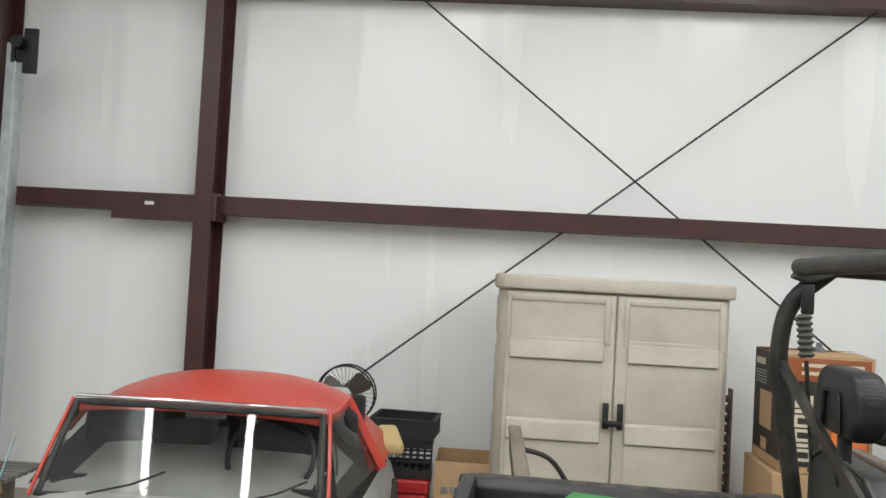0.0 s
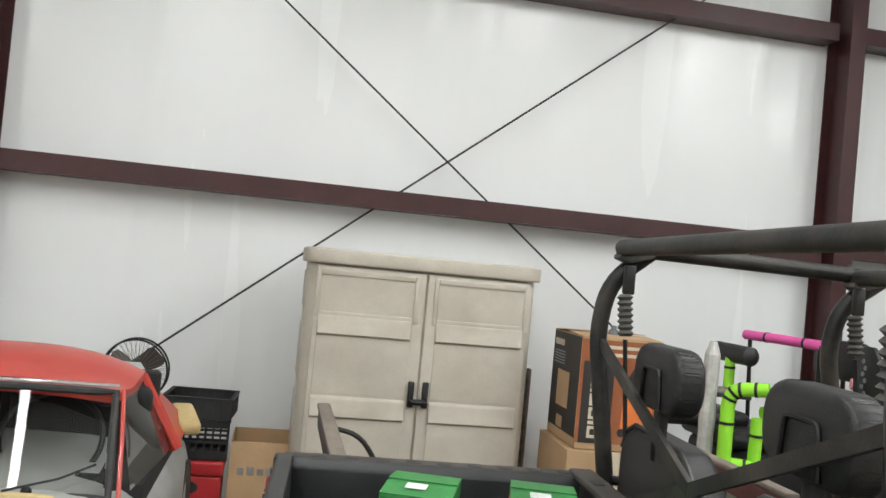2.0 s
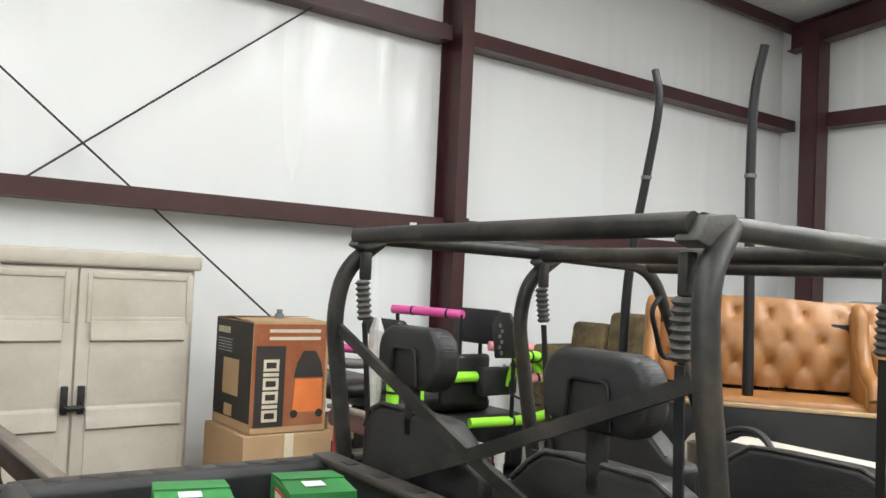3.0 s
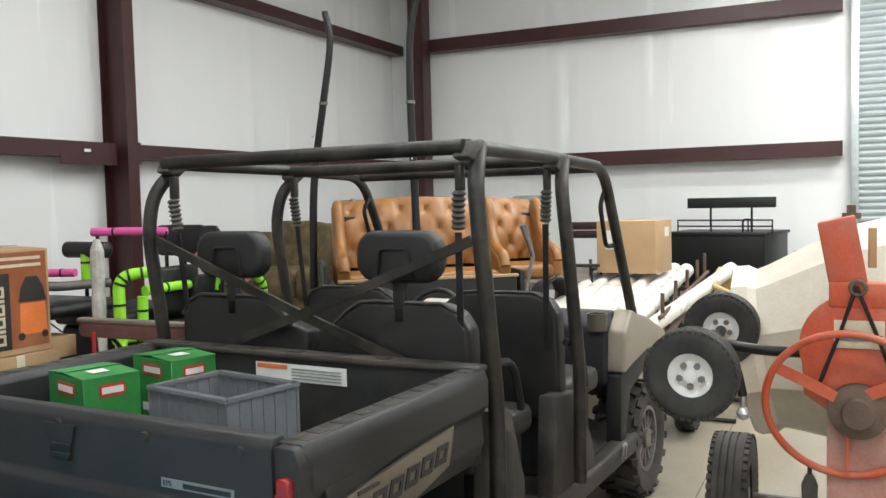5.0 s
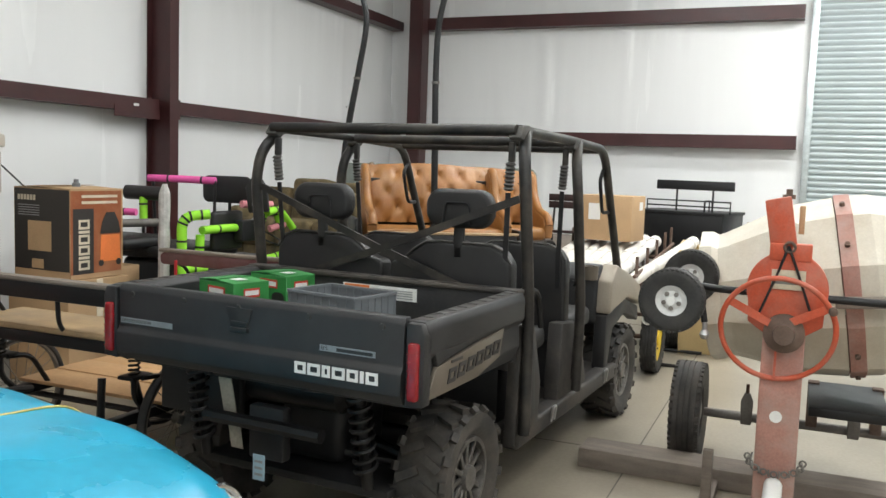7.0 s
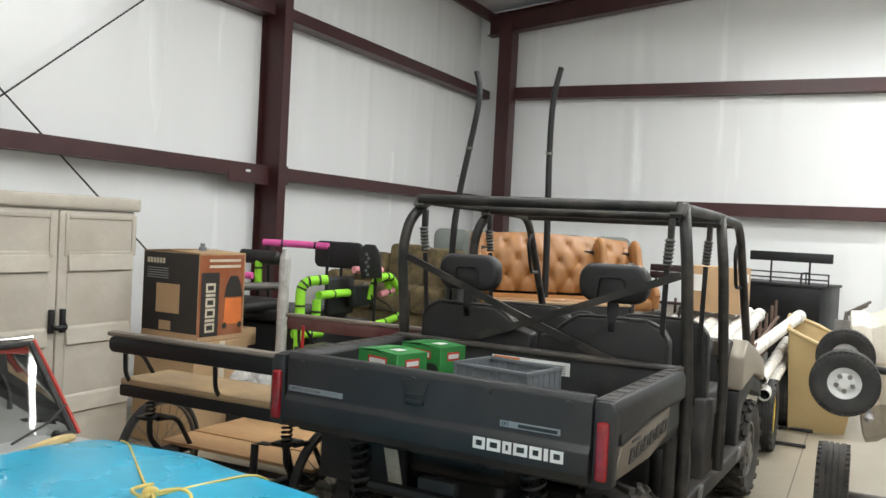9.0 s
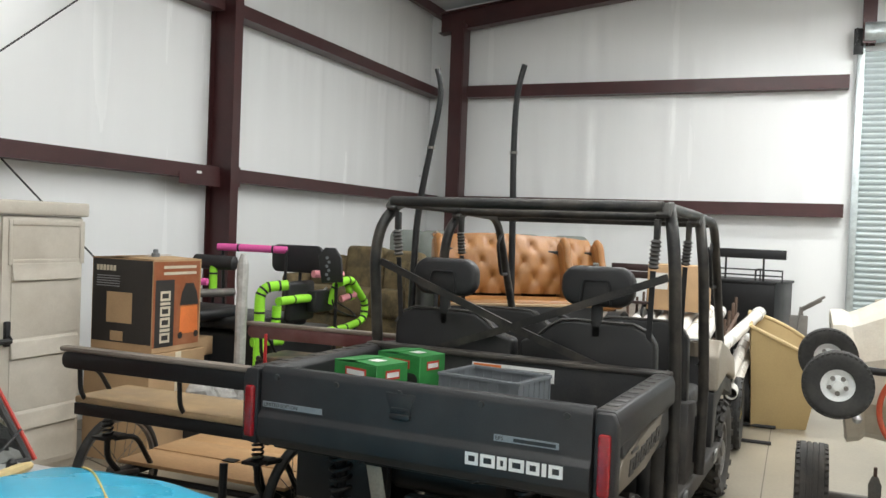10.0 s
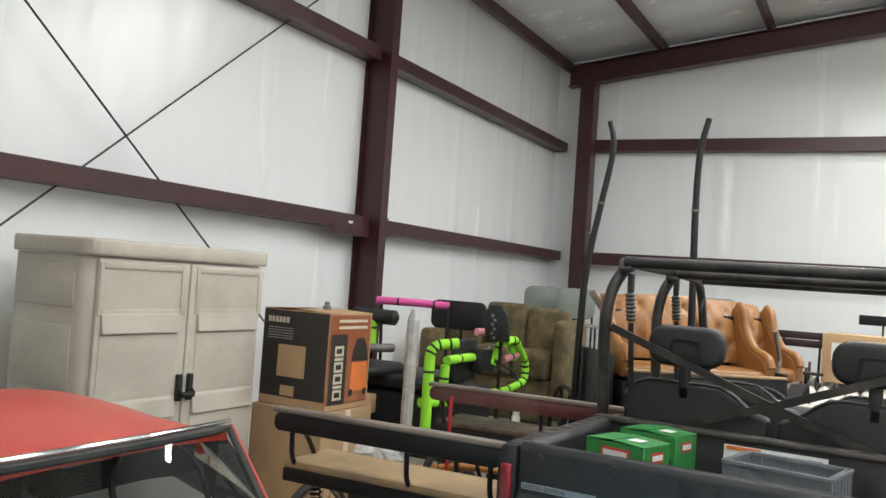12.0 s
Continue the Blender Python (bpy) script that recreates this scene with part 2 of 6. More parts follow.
def billow(u, z, seed):
    """Slack of the vinyl facing between girts: a shallow bulge with long vertical folds."""
    n = noise.noise(Vector((u * 0.9, z * 0.22, seed))) * 0.022 + noise.noise(Vector((u * 3.2, z * 0.35, seed + 7))) * 0.006
    k = 0.0
    for g in (0, 2.2, 3.89, 5.4):
        k = max(k, math.exp(-((z - g) / 0.22) ** 2))
    seam = 0.010 * math.exp(-(((u + 0.35) % 1.83 - 0.9) / 0.05) ** 2)
    fold = max(0, noise.noise(Vector((u * 9, 3.1, seed)))) * 0.022 * math.exp(-((z - 4.0) / 0.6) ** 2)
    fold += max(0, noise.noise(Vector((u * 7, 8.1, seed)))) * 0.012 * math.exp(-((z - 2.45) / 0.35) ** 2)
    # the facing is gathered beside the columns
    gather = 0.03 * noise.noise(Vector((u * 6.5, z * 0.25, seed + 3))) * math.exp(-((abs(u - 3.86) - 0.3) / 0.3) ** 2) * (1 - k)
    return (n * (1 - 0.8 * k)) + seam + fold + gather


def sheet(name, u0, u1, z1, place, label, step=0.06, seed=0.0):
    """A wall's facing as a fine grid on a thick back."""
    bm = bmesh.new()
    nu, nz = int((u1 - u0) / step), 64
    rows = []
    for j in range(nz + 1):
        row = []
        for i in range(nu + 1):
            u = u0 + (u1 - u0) * i / nu
            z = z1(u) * j / nz
            row.append(bm.verts.new(place(u, billow(u, z, seed), z)))
        rows.append(row)
    for j in range(nz):
        for i in range(nu):
            bm.faces.new((rows[j][i], rows[j][i + 1], rows[j + 1][i + 1], rows[j + 1][i]))
    back = [bm.verts.new(place(u, -0.12, z)) for u, z in ((u0, 0), (u1, 0), (u1, z1(u1)), (u0, z1(u0)))]
    bm.faces.new(back)
    return solo(name, bm, M_VINYL, label, "wall", "structure")


sheet("wall_north", WX, EX, lambda u: 5.28, lambda u, d, z: (u, NY - d, z), "white vinyl-faced insulated metal building wall", seed=1.0)
DOOR0, DOOR1, DOORZ = -0.1, -3.76, 4.35
sheet("wall_east", DOOR0, NY, lambda u: roof_z(u), lambda u, d, z: (EX - d, u, z), "white vinyl-faced insulated end wall beside the roll-up door", seed=5.0)
sheet("wall_east_south", SY, DOOR1, lambda u: roof_z(u), lambda u, d, z: (EX - d, u, z), "white vinyl-faced insulated end wall", step=0.2, seed=9.0)
solo("wall_east_header", B(EX, EX + 0.12, DOOR1, DOOR0, DOORZ, 6.0), M_VINYL, "white insulated wall above the roll-up door", "wall", "structure")
sheet("wall_west", SY, NY, lambda u: roof_z(u), lambda u, d, z: (WX + d, u, z), "white vinyl-faced insulated end wall", step=0.2, seed=13.0)
sheet("wall_south", WX, EX, lambda u: 5.0, lambda u, d, z: (u, SY + d, z), "white vinyl-faced insulated wall", step=0.2, seed=17.0)
bm = bmesh.new()
nx = 60
for y0, y1 in ((NY + 0.12, RIDGE_Y), (RIDGE_Y, SY - 0.12)):
    a = [(bm.verts.new((WX - 0.1 + (EX - WX + 0.2) * i / nx, y0, roof_z(y0) + 0.02 + 0.012 * math.sin(i * 1.7))), bm.verts.new((WX - 0.1 + (EX - WX + 0.2) * i / nx, y1, roof_z(y1) + 0.02 + 0.012 * math.sin(i * 1.7)))) for i in range(nx + 1)]
    for p, q in zip(a, a[1:]):
        bm.faces.new((p[0], q[0], q[1], p[1]))
for f in bmesh.ops.extrude_face_region(bm, geom=bm.faces[:])["geom"]:
    if isinstance(f, bmesh.types.BMVert):
        f.co.z += 0.1
solo("ceiling", bm, M_VINYL, "white vinyl-faced insulated roof between purlins", "ceiling", "structure")


def ibeam(x, y, z0, z1, wide, deep, along="y"):
    """An upright I-section; its flanges face along the axis named."""
    bm = bmesh.new()
    w, d, t = wide / 2, deep / 2, 0.012
    for a, b, c, e in ((-w, w, -d, -d + t), (-w, w, d - t, d), (-0.006, 0.006, -d + t, d - t)):
        if along == "y":
            B(x + a, x + b, y + c, y + e, z0, z1, bm=bm)
        else:
            B(x + c, x + e, y + a, y + b, z0, z1, bm=bm)
    return bm


def channel(p0, p1, face, tall, deep, lip=0.02):
    """A lying C-section from p0 to p1 on a wall; face is the way it opens from the wall."""
    bm = bmesh.new()
    (x0, y0, z), (x1, y1, _) = p0, p1
    fx, fy = face
    def bar(d0, d1, z0, z1):
        B(min(x0 + fx * d0, x1 + fx * d1), max(x0 + fx * d0, x1 + fx * d1) if fx else x1, min(y0 + fy * d0, y1 + fy * d1), max(y0 + fy * d0, y1 + fy * d1) if fy else y1, z0, z1, bm=bm)
    bar(deep - 0.006, deep, z, z + tall)
    bar(0, deep - 0.006, z + tall - 0.006, z + tall)
    bar(0, deep - 0.006, z, z + 0.006)
    return bm


COL_A, COL_B = -2.335, 3.9
for n, x in (("column_1", COL_A), ("column_2", COL_B)):
    c = solo(n, ibeam(x, 6.005, 0, 5.1, 0.13, 0.3), M_STEEL, "dark oxide-red painted steel I-beam wall column", "column", "structure")
    part("base_plate", B(x - 0.13, x + 0.13, 5.8, 6.15, 0, 0.018), M_STEEL, c)
    part("gusset", B(x + 0.004, x + 0.1, 5.86, 6.1, 2.1, 2.3), M_STEEL, c)
c = solo("column_3", ibeam(9.19, 5.57, 0, 4.98, 0.2, 0.3, "x"), M_STEEL, "dark oxide-red steel corner column", "column", "structure")
part("web_plate", B(9.06, 9.32, 5.46, 5.68, 0, 4.95), M_STEEL, c)
solo("column_4", ibeam(-4.01, 6.0, 0, 5.2, 0.16, 0.28), M_STEEL, "dark oxide-red steel corner column", "column", "structure")
solo("column_5", ibeam(9.3, -0.18, DOORZ + 0.05, 5.9, 0.16, 0.2, "x"), M_STEEL, "dark oxide-red steel post above the roll-up door", "column", "structure")
G1, G2, GH = 2.1, 3.8, 0.18
k = 0
for z in (G1, G2):
    for x0, x1 in ((-3.86, COL_A - 0.1), (COL_A + 0.1, COL_B - 0.1), (COL_B + 0.1, 9.44)):
        k += 1
        g = solo("girt_%d" % k, channel((x0, NY - 0.015, z + 0.055), (x1, NY - 0.015, z + 0.055), (0, -1), GH - 0.045, 0.2), M_STEEL, "oxide-red painted steel girt on the long wall", "girt", "structure", smooth=False)
        if z == G1 and x1 < 8:
            part("lap_plate", B(x1 - 0.62, x1, NY - 0.222, NY - 0.216, z - 0.012, z + GH * 0.55), M_STEEL, g)
            part("sticker", B(x1 - 0.37, x1 - 0.3, NY - 0.226, NY - 0.2225, z + 0.1, z + 0.125), M_WHITE, g, "small white paper sticker")
    k += 1
    ze = z + (0.03 if z == G2 else 0.01)
    solo("girt_%d" % k, channel((EX - 0.015, 0.03, ze), (EX - 0.015, 5.47, ze), (-1, 0), GH, 0.2), M_STEEL, "oxide-red painted steel girt on the end wall", "girt", "structure", smooth=False)


def sloped(x0, x1, y0, y1, drop, tall):
    """A member under the roof that follows its slope along y."""
    bm = bmesh.new()
    vs = []
    for y in (y0, y1):
        for x in (x0, x1):
            for dz in (-drop - tall, -drop):
                vs.append(bm.verts.new((x, y, roof_z(y) + dz)))
    a = vs
    for f in ((0, 1, 3, 2), (4, 6, 7, 5), (0, 4, 5, 1), (2, 3, 7, 6), (1, 5, 7, 3), (0, 2, 6, 4)):
        bm.faces.new([a[i] for i in f])
    return bm


k = 0
for x in (9.19, COL_B, COL_A):
    for y0, y1 in ((5.9, RIDGE_Y), (RIDGE_Y, SY + 0.1)):
        k += 1
        r = solo("rafter_%d" % k, sloped(x - 0.006, x + 0.006, y0, y1, 0.16, 0.3), M_STEEL, "oxide-red steel I-beam rafter under the sloping roof", "rafter", "structure", smooth=False)
        part("top_flange", sloped(x - 0.1, x + 0.1, y0, y1, 0.148, 0.012), M_STEEL, r, smooth=False)
        part("bottom_flange", sloped(x - 0.1, x + 0.1, y0, y1, 0.46, 0.012), M_STEEL, r, smooth=False)
k = 0
for y in (5.98, 4.5, 3.0, 1.5, 0.0, -2.4, -4.0, -5.6, -7.2):
    k += 1
    z = roof_z(y) - 0.15
    solo("purlin_%d" % k, B(WX + 0.05, EX - 0.03, y - 0.035, y + 0.035, z - 0.02, z + 0.13), M_STEEL, "oxide-red steel roof purlin", "purlin", "structure", smooth=False)


def rod(p, q, r=0.0075):
    return tube([p, q], r, 8)


BY = 6.05
solo("brace_rod", rod((-2.232, BY, 0.181), (3.711, BY, 4.844)), M_CABLE, "dark steel diagonal wind-brace rod across the bay", "brace rod", "structure", "wind braces")
solo("brace_rod", rod((-2.232, BY - 0.02, 4.942), (3.711, BY - 0.02, 0.229)), M_CABLE, "dark steel diagonal wind-brace rod across the bay", "brace rod", "structure", "wind braces")


def roll_door():
    d = thing("roll_up_door", (9.4, -1.93, 0), "closed pale grey corrugated steel roll-up door", "door", kind="structure")
    bm = bmesh.new()
    n = 56
    prev = None
    h = DOORZ / n
    for i in range(n):
        for zz, xx in ((0.0, 0.0), (0.14, -0.022), (0.5, -0.03), (0.7, -0.022), (0.82, 0.0)):
            z = (i + zz) * h
            cur = (bm.verts.new((9.43 + xx, DOOR1 - 0.05, z)), bm.verts.new((9.43 + xx, DOOR0 - 0.02, z)))
            if prev:
                bm.faces.new((prev[0], prev[1], cur[1], cur[0]))
            prev = cur
    part("curtain", bm, M_DOOR, d)
    for y in (DOOR0, DOOR1):
        part("guide", B(9.34, 9.455, y - 0.045, y + 0.045, 0, DOORZ + 0.1, 0.006), M_GALV, d, "galvanised steel guide track")
        bm = B(9.3, 9.34, y - 0.02, y + 0.1, 4.28, 4.62, 0.005)
        B(9.16, 9.34, y + 0.06, y + 0.08, 4.4, 4.6, 0.004, bm=bm)
        lathe([(0.05, 0), (0.05, 0.05)], pose(9.22, y + 0.04, 4.5, -90), 16, bm)
        part("bracket", bm, M_BLKM, d, "black steel shaft bracket")
    part("drum", lathe([(0.13, 0), (0.135, 0.02), (0.135, 3.66), (0.13, 3.68)], pose(9.26, DOOR0 - 0.02, 4.55, 90), 28), M_GALV, d, "rolled galvanised curtain drum")
    part("bottom_bar", B(9.4, 9.44, DOOR1, DOOR0, 0, 0.07, 0.006), M_GALV, d)
    for z in (0.8, 1.6, 2.4, 3.2):
        part("bolt", lathe([(0.012, 0), (0.008, 0.012)], pose(9.345, DOOR0 + 0.02, z, 0, -90), 8), M_GALV, d)


roll_door()
# guide of the end wall's door by the other corner
g = placed("door_track", pose(0.27, 0, 0), "galvanised slotted steel door track with a black bracket", "door track", kind="structure")
part("rail", B(-4.05, -3.935, 5.68, 5.74, 0, 3.3, 0.006), M_GALV, g)
part("rail_lip", B(-3.94, -3.925, 5.6, 5.68, 0, 3.3, 0.003), M_GALV, g)
for i in range(30):
    part("slot", B(-3.975, -3.965, 5.676, 5.679, 0.3 + i * 0.09, 0.35 + i * 0.09), M_BLKM, g)
bm = B(-3.97, -3.82, 5.6, 5.63, 3.14, 3.32, 0.006)
B(-3.87, -3.77, 5.58, 5.61, 3.06, 3.38, 0.006, bm=bm)
lathe([(0.045, 0), (0.045, 0.08)], pose(-3.89, 5.6, 3.27, 90), 16, bm)
part("bracket", bm, M_BLKM, g, "black steel bracket")


def strip_light(x, y, share):
    t = thing("strip_light", (x, y, LAMP_Z), "white linear shop light hanging from the roof", "ceiling light", "shop lights")
    part("housing", B(x - 0.09, x + 0.09, y - 1.2, y + 1.2, LAMP_Z + 0.01, LAMP_Z + 0.08, 0.01), M_WHITE, t)
    for yy in (y - 1.0, y + 1.0):
        part("hanger", tube([(x, yy, LAMP_Z + 0.08), (x, yy, roof_z(yy))], 0.004, 6), M_CABLE, t)
    ld = bpy.data.lights.new("strip_lamp", "AREA")
    ld.shape, ld.size, ld.size_y, ld.energy, ld.color = "RECTANGLE", 0.16, 2.36, LAMP_WATTS * share, (0.965, 0.985, 0.97)
    lo = new("lamp", ld)
    lo.parent = t
    lo.location = (0, 0, -0.056)
    part("diffuser", B(x - 0.08, x + 0.08, y - 1.18, y + 1.18, LAMP_Z - 0.05, LAMP_Z + 0.009), M_LED, t)


M_LED = glow("led_diffuser", (0.965, 0.985, 0.97), 20.0)
for x, y, share in LAMPS:
    strip_light(x, y, share)

# ---- things: shared makers ----
def letters(text, size, depth=0.002):
    """Lettering in the plane x, z, as a bmesh."""
    cu = bpy.data.curves.new("writing", "FONT")
    cu.body, cu.size, cu.extrude, cu.resolution_u = text, size, depth, 2
    ob = bpy.data.objects.new("writing", cu)
    me = bpy.data.meshes.new_from_object(ob)
    bm = bmesh.new()
    bm.from_mesh(me)
    bpy.data.objects.remove(ob)
    bm.transform(pose(0, 0, 0, 90))
    return bm


def hollow(place, u0, u1, v0, v1, w, bar=0.22):
    """A plain ring-shaped block standing for one letter; place turns u, v into a box's corners."""
    bm = bmesh.new()
    t = (v1 - v0) * bar
    for a, b, c, d in ((u0, u1, v0, v0 + t), (u0, u1, v1 - t, v1), (u0, u0 + t, v0 + t, v1 - t), (u1 - t, u1, v0 + t, v1 - t)):
        place(bm, a, b, c, d, w)
    return bm


def spring(name, p, q, r, wire, turns, material, parent):
    part(name, coil(p, q, r, wire, turns), material, parent)


def bellows(p, q, r, n):
    prof = []
    p, q = Vector(p), Vector(q)
    h = (q - p).length
    for i in range(n):
        prof += [(r * 0.66, h * i / n), (r, h * (i + 0.5) / n)]
    prof.append((r * 0.6, h))
    m = Matrix.Translation(p) @ (q - p).to_track_quat("Z", "Y").to_matrix().to_4x4()
    return lathe(prof, m, 16)


def knobby_tyre(c, r, w, lugs, lug_h=0.018):
    """A tyre about the y axis at c with deep lugs."""
    m = pose(*c, 90)
    prof = [(r * 0.56, -w * 0.36), (r * 0.72, -w * 0.5), (r * 0.9, -w * 0.49), (r - lug_h, -w * 0.38), (r - lug_h + 0.006, 0), (r - lug_h, w * 0.38), (r * 0.9, w * 0.49), (r * 0.72, w * 0.5), (r * 0.56, w * 0.36)]
    bm = lathe(prof, m, 40, closed=True)
    for i in range(lugs):
        for s in (-1, 1):
            a = 360 * (i + (0.5 if s > 0 else 0)) / lugs
            t = pose(*c, 0, a) @ pose(0, 0, r - lug_h / 2 - 0.004, 0, 0, s * 28)
            B(-0.018, 0.018, s * w * 0.02 if s > 0 else -w * 0.44, w * 0.44 if s > 0 else -w * 0.02, -0.012, 0.014, bm=bm, turn=t)
            t = pose(*c, 0, a) @ pose(0, s * w * 0.46, r * 0.93, s * -40)
            B(-0.02, 0.02, -0.012, 0.02, -0.02, 0.016, bm=bm, turn=t)
    return bm


M_RIMD = mat("dusty_alloy", (0.22, 0.21, 0.2), 0.4, metal=0.7, var=0.3, scale=9, dirt=(0.1, 0.085, 0.065), dirt_amt=0.6, dirt_scale=6)


def vehicle_wheel(parent, c, side, r=0.325, w=0.25):
    wh = part("wheel", lathe([(0.09, -0.04), (0.1, 0.0), (0.09, 0.04)], pose(*c, 90), 20), M_BLKM, parent)
    part("tyre", knobby_tyre(c, r, w, 18), M_RUB, wh, "dusty black knobby tyre")
    y = c[1] + side * w * 0.34
    bm = lathe([(0.19, -0.01), (0.185, 0.02), (0.165, 0.02), (0.16, -0.02)], pose(c[0], y, c[2], -90 * side), 36, closed=True)
    for i in range(12):
        a = i * 30
        B(0.05, 0.175, -0.006, 0.012, -0.011, 0.011, 0.004, bm=bm, turn=pose(c[0], y, c[2], 0, a))
    lathe([(0.06, -0.01), (0.055, 0.025), (0.03, 0.032)], pose(c[0], y, c[2], -90 * side), 20, bm)
    part("rim", bm, M_RIMD, wh, "dusty spoked alloy rim")
    part("brake_disc", lathe([(0.18, -0.005), (0.18, 0.005)], pose(c[0], c[1] + side * 0.03, c[2], 90), 28), M_BLKM, wh)


# ---- utility vehicle ----
M_SHIELD = mat("dusty_sheet_metal", (0.42, 0.38, 0.31), 0.5, metal=0.3, var=0.2, scale=9)
M_TAG = mat("pale_blue_tag", (0.35, 0.5, 0.58), 0.5, var=0.06)
M_BOOT = mat("dusty_grey_rubber_boot", (0.06, 0.058, 0.055), 0.6, var=0.3, dirt=(0.13, 0.12, 0.1), dirt_amt=0.4, dirt_scale=9)
M_SPRING = mat("scuffed_grey_spring", (0.022, 0.022, 0.023), 0.4, metal=0.5, var=0.3)
M_FENDER = mat("dusty_champagne_paint", (0.34, 0.3, 0.245), 0.4, metal=0.2, var=0.1, dirt=(0.4, 0.35, 0.28), dirt_amt=0.4)
M_PIPING = mat("worn_grey_piping", (0.07, 0.065, 0.06), 0.5, var=0.4, scale=14)
BED_DROP = -0.052


def utility_vehicle():
    v = placed("utility_vehicle", pose(-0.335, 1.905, 0, 0, 0, -3.5), "charcoal and bronze crew utility vehicle with an open cargo bed", "utility vehicle")
    def low(name, bm, material, parent, label="", smooth=True):
        bm.transform(pose(0, 0, BED_DROP))
        bm.transform(Matrix.Diagonal((1, 1.04, 1, 1)))
        return part(name, bm, material, parent, label, smooth)

    # cargo bed
    bed = low("cargo_bed", B(0.06, 1.0, -0.66, 0.66, 0.84, 0.89, 0.01), M_BEDIN, v, "worn black plastic cargo bed")
    for s in (-1, 1):
        prof = [(s * 0.665, 0.85), (s * 0.73, 0.86), (s * 0.755, 0.93), (s * 0.75, 1.03), (s * 0.775, 1.06), (s * 0.775, 1.15), (s * 0.76, 1.185), (s * 0.69, 1.185), (s * 0.668, 1.16)]
        low("bed_side", prism(prof, 0.03, 1.02, "x", 0.008), M_BED, bed, "charcoal moulded plastic side")
        low("side_cap", B(0.06, 0.97, s * 0.725 - 0.03, s * 0.725 + 0.03, 1.18, 1.1862, 0.002), M_DUST, bed, "dusty worn cap")
        for i in range(9):
            low("tie_slot", B(0.12 + i * 0.1, 0.165 + i * 0.1, s * 0.725 - 0.022, s * 0.725 + 0.022, 1.1845, 1.1885, 0.0015), M_DKDEC, bed)
        low("bed_swell", prism([(0.1, 1.06), (0.35, 1.115), (0.98, 1.15), (1.01, 1.1), (0.55, 1.06), (0.12, 1.0)], s * 0.76 - 0.012, s * 0.76 + 0.026, "y", 0.008), M_BED, bed)
        pan = low("side_panel", prism([(0.04, 0.885), (0.12, 1.0), (0.78, 1.05), (0.74, 0.93), (0.5, 0.885)], s * 0.758 - 0.012, s * 0.758 + 0.008, "y", 0.004), M_BRONZE, bed, "bronze panel with dark lettering shapes")
        def side(bm, a, b, c, d, w):
            k = 0.35
            prism([(a + (c - 0.9) * k, c), (b + (c - 0.9) * k, c), (b + (d - 0.9) * k, d), (a + (d - 0.9) * k, d)], s * 0.7725 - 0.002, s * 0.7725 + 0.002, "y", bm=bm)
        for i in range(6):
            a = 0.2 + i * 0.085
            low("letter_shape", hollow(side, a, a + 0.068, 0.918 + i * 0.007, 0.975 + i * 0.007, 0, 0.28), M_DKDEC, pan)
        low("small_bar", B(0.24, 0.34, s * 0.7725 - 0.002, s * 0.7725 + 0.002, 0.995, 1.006), M_DKDEC, pan)
    low("bed_front", B(0.98, 1.035, -0.74, 0.74, 0.85, 1.185, 0.012), M_BEDIN, bed)
    low("bed_rim", B(0.965, 1.05, -0.76, 0.76, 1.17, 1.195, 0.01), M_DUST, bed, "dusty bed rim")
    for i in range(7):
        low("tie_slot", B(0.985, 1.02, -0.6 + i * 0.19, -0.55 + i * 0.19, 1.1945, 1.1975), M_DKDEC, bed)
    lab = low("warning_label", B(0.9755, 0.979, -0.24, 0.17, 1.085, 1.15), M_WHITE, bed, "white warning label with an orange stripe")
    low("label_stripe", B(0.9725, 0.9752, 0.02, 0.16, 1.13, 1.146), M_ORANGE, lab)
    for i in range(4):
        low("label_line", B(0.9725, 0.9752, -0.22, 0.0, 1.095 + i * 0.012, 1.099 + i * 0.012), M_GREYD, lab)
    # tailgate
    prof = [(0.045, 0.86), (0.012, 0.865), (-0.012, 0.9), (-0.014, 0.985), (0.006, 1.01), (0.006, 1.17), (0.02, 1.195), (0.06, 1.195), (0.065, 1.0), (0.06, 0.87)]
    tg = low("tailgate", prism(prof, -0.69, 0.69, "y", 0.006), M_BED, v, "charcoal plastic tailgate with white lettering shapes")
    low("latch_recess", prism([(-0.02, 1.155), (0.11, 1.155), (0.075, 1.05), (0.015, 1.05)][::-1], -0.0005, 0.005, "x", 0.002), M_BEDIN, tg)
    low("latch", B(-0.008, 0.01, 0.0, 0.085, 1.055, 1.075, 0.004), M_BLKP, tg)
    low("latch", B(-0.004, 0.01, 0.005, 0.08, 1.085, 1.1, 0.003), M_BLKP, tg)
    for y in (0.61, 0.33, 0.05, -0.28, -0.6):
        low("cap_bolt", lathe([(0.013, 0), (0.011, 0.006)], pose(0.006, y, 1.155, 0, -90), 12), M_DKDEC, tg)
    x = -0.235
    def rear(bm, a, b, c, d, w):
        B(-0.0165, -0.0125, a, b, c, d, bm=bm)
    for w in (0.05, 0.056, 0.036, 0.056, 0.048, 0.016, 0.05):
        t = hollow(rear, x - w, x, 0.932, 0.978, 0, 0.26) if w > 0.02 else B(-0.0165, -0.0125, x - w, x, 0.932, 0.978)
        low("letter_shape", t, M_WHITE, tg, "white plain lettering block")
        x -= w + 0.0085
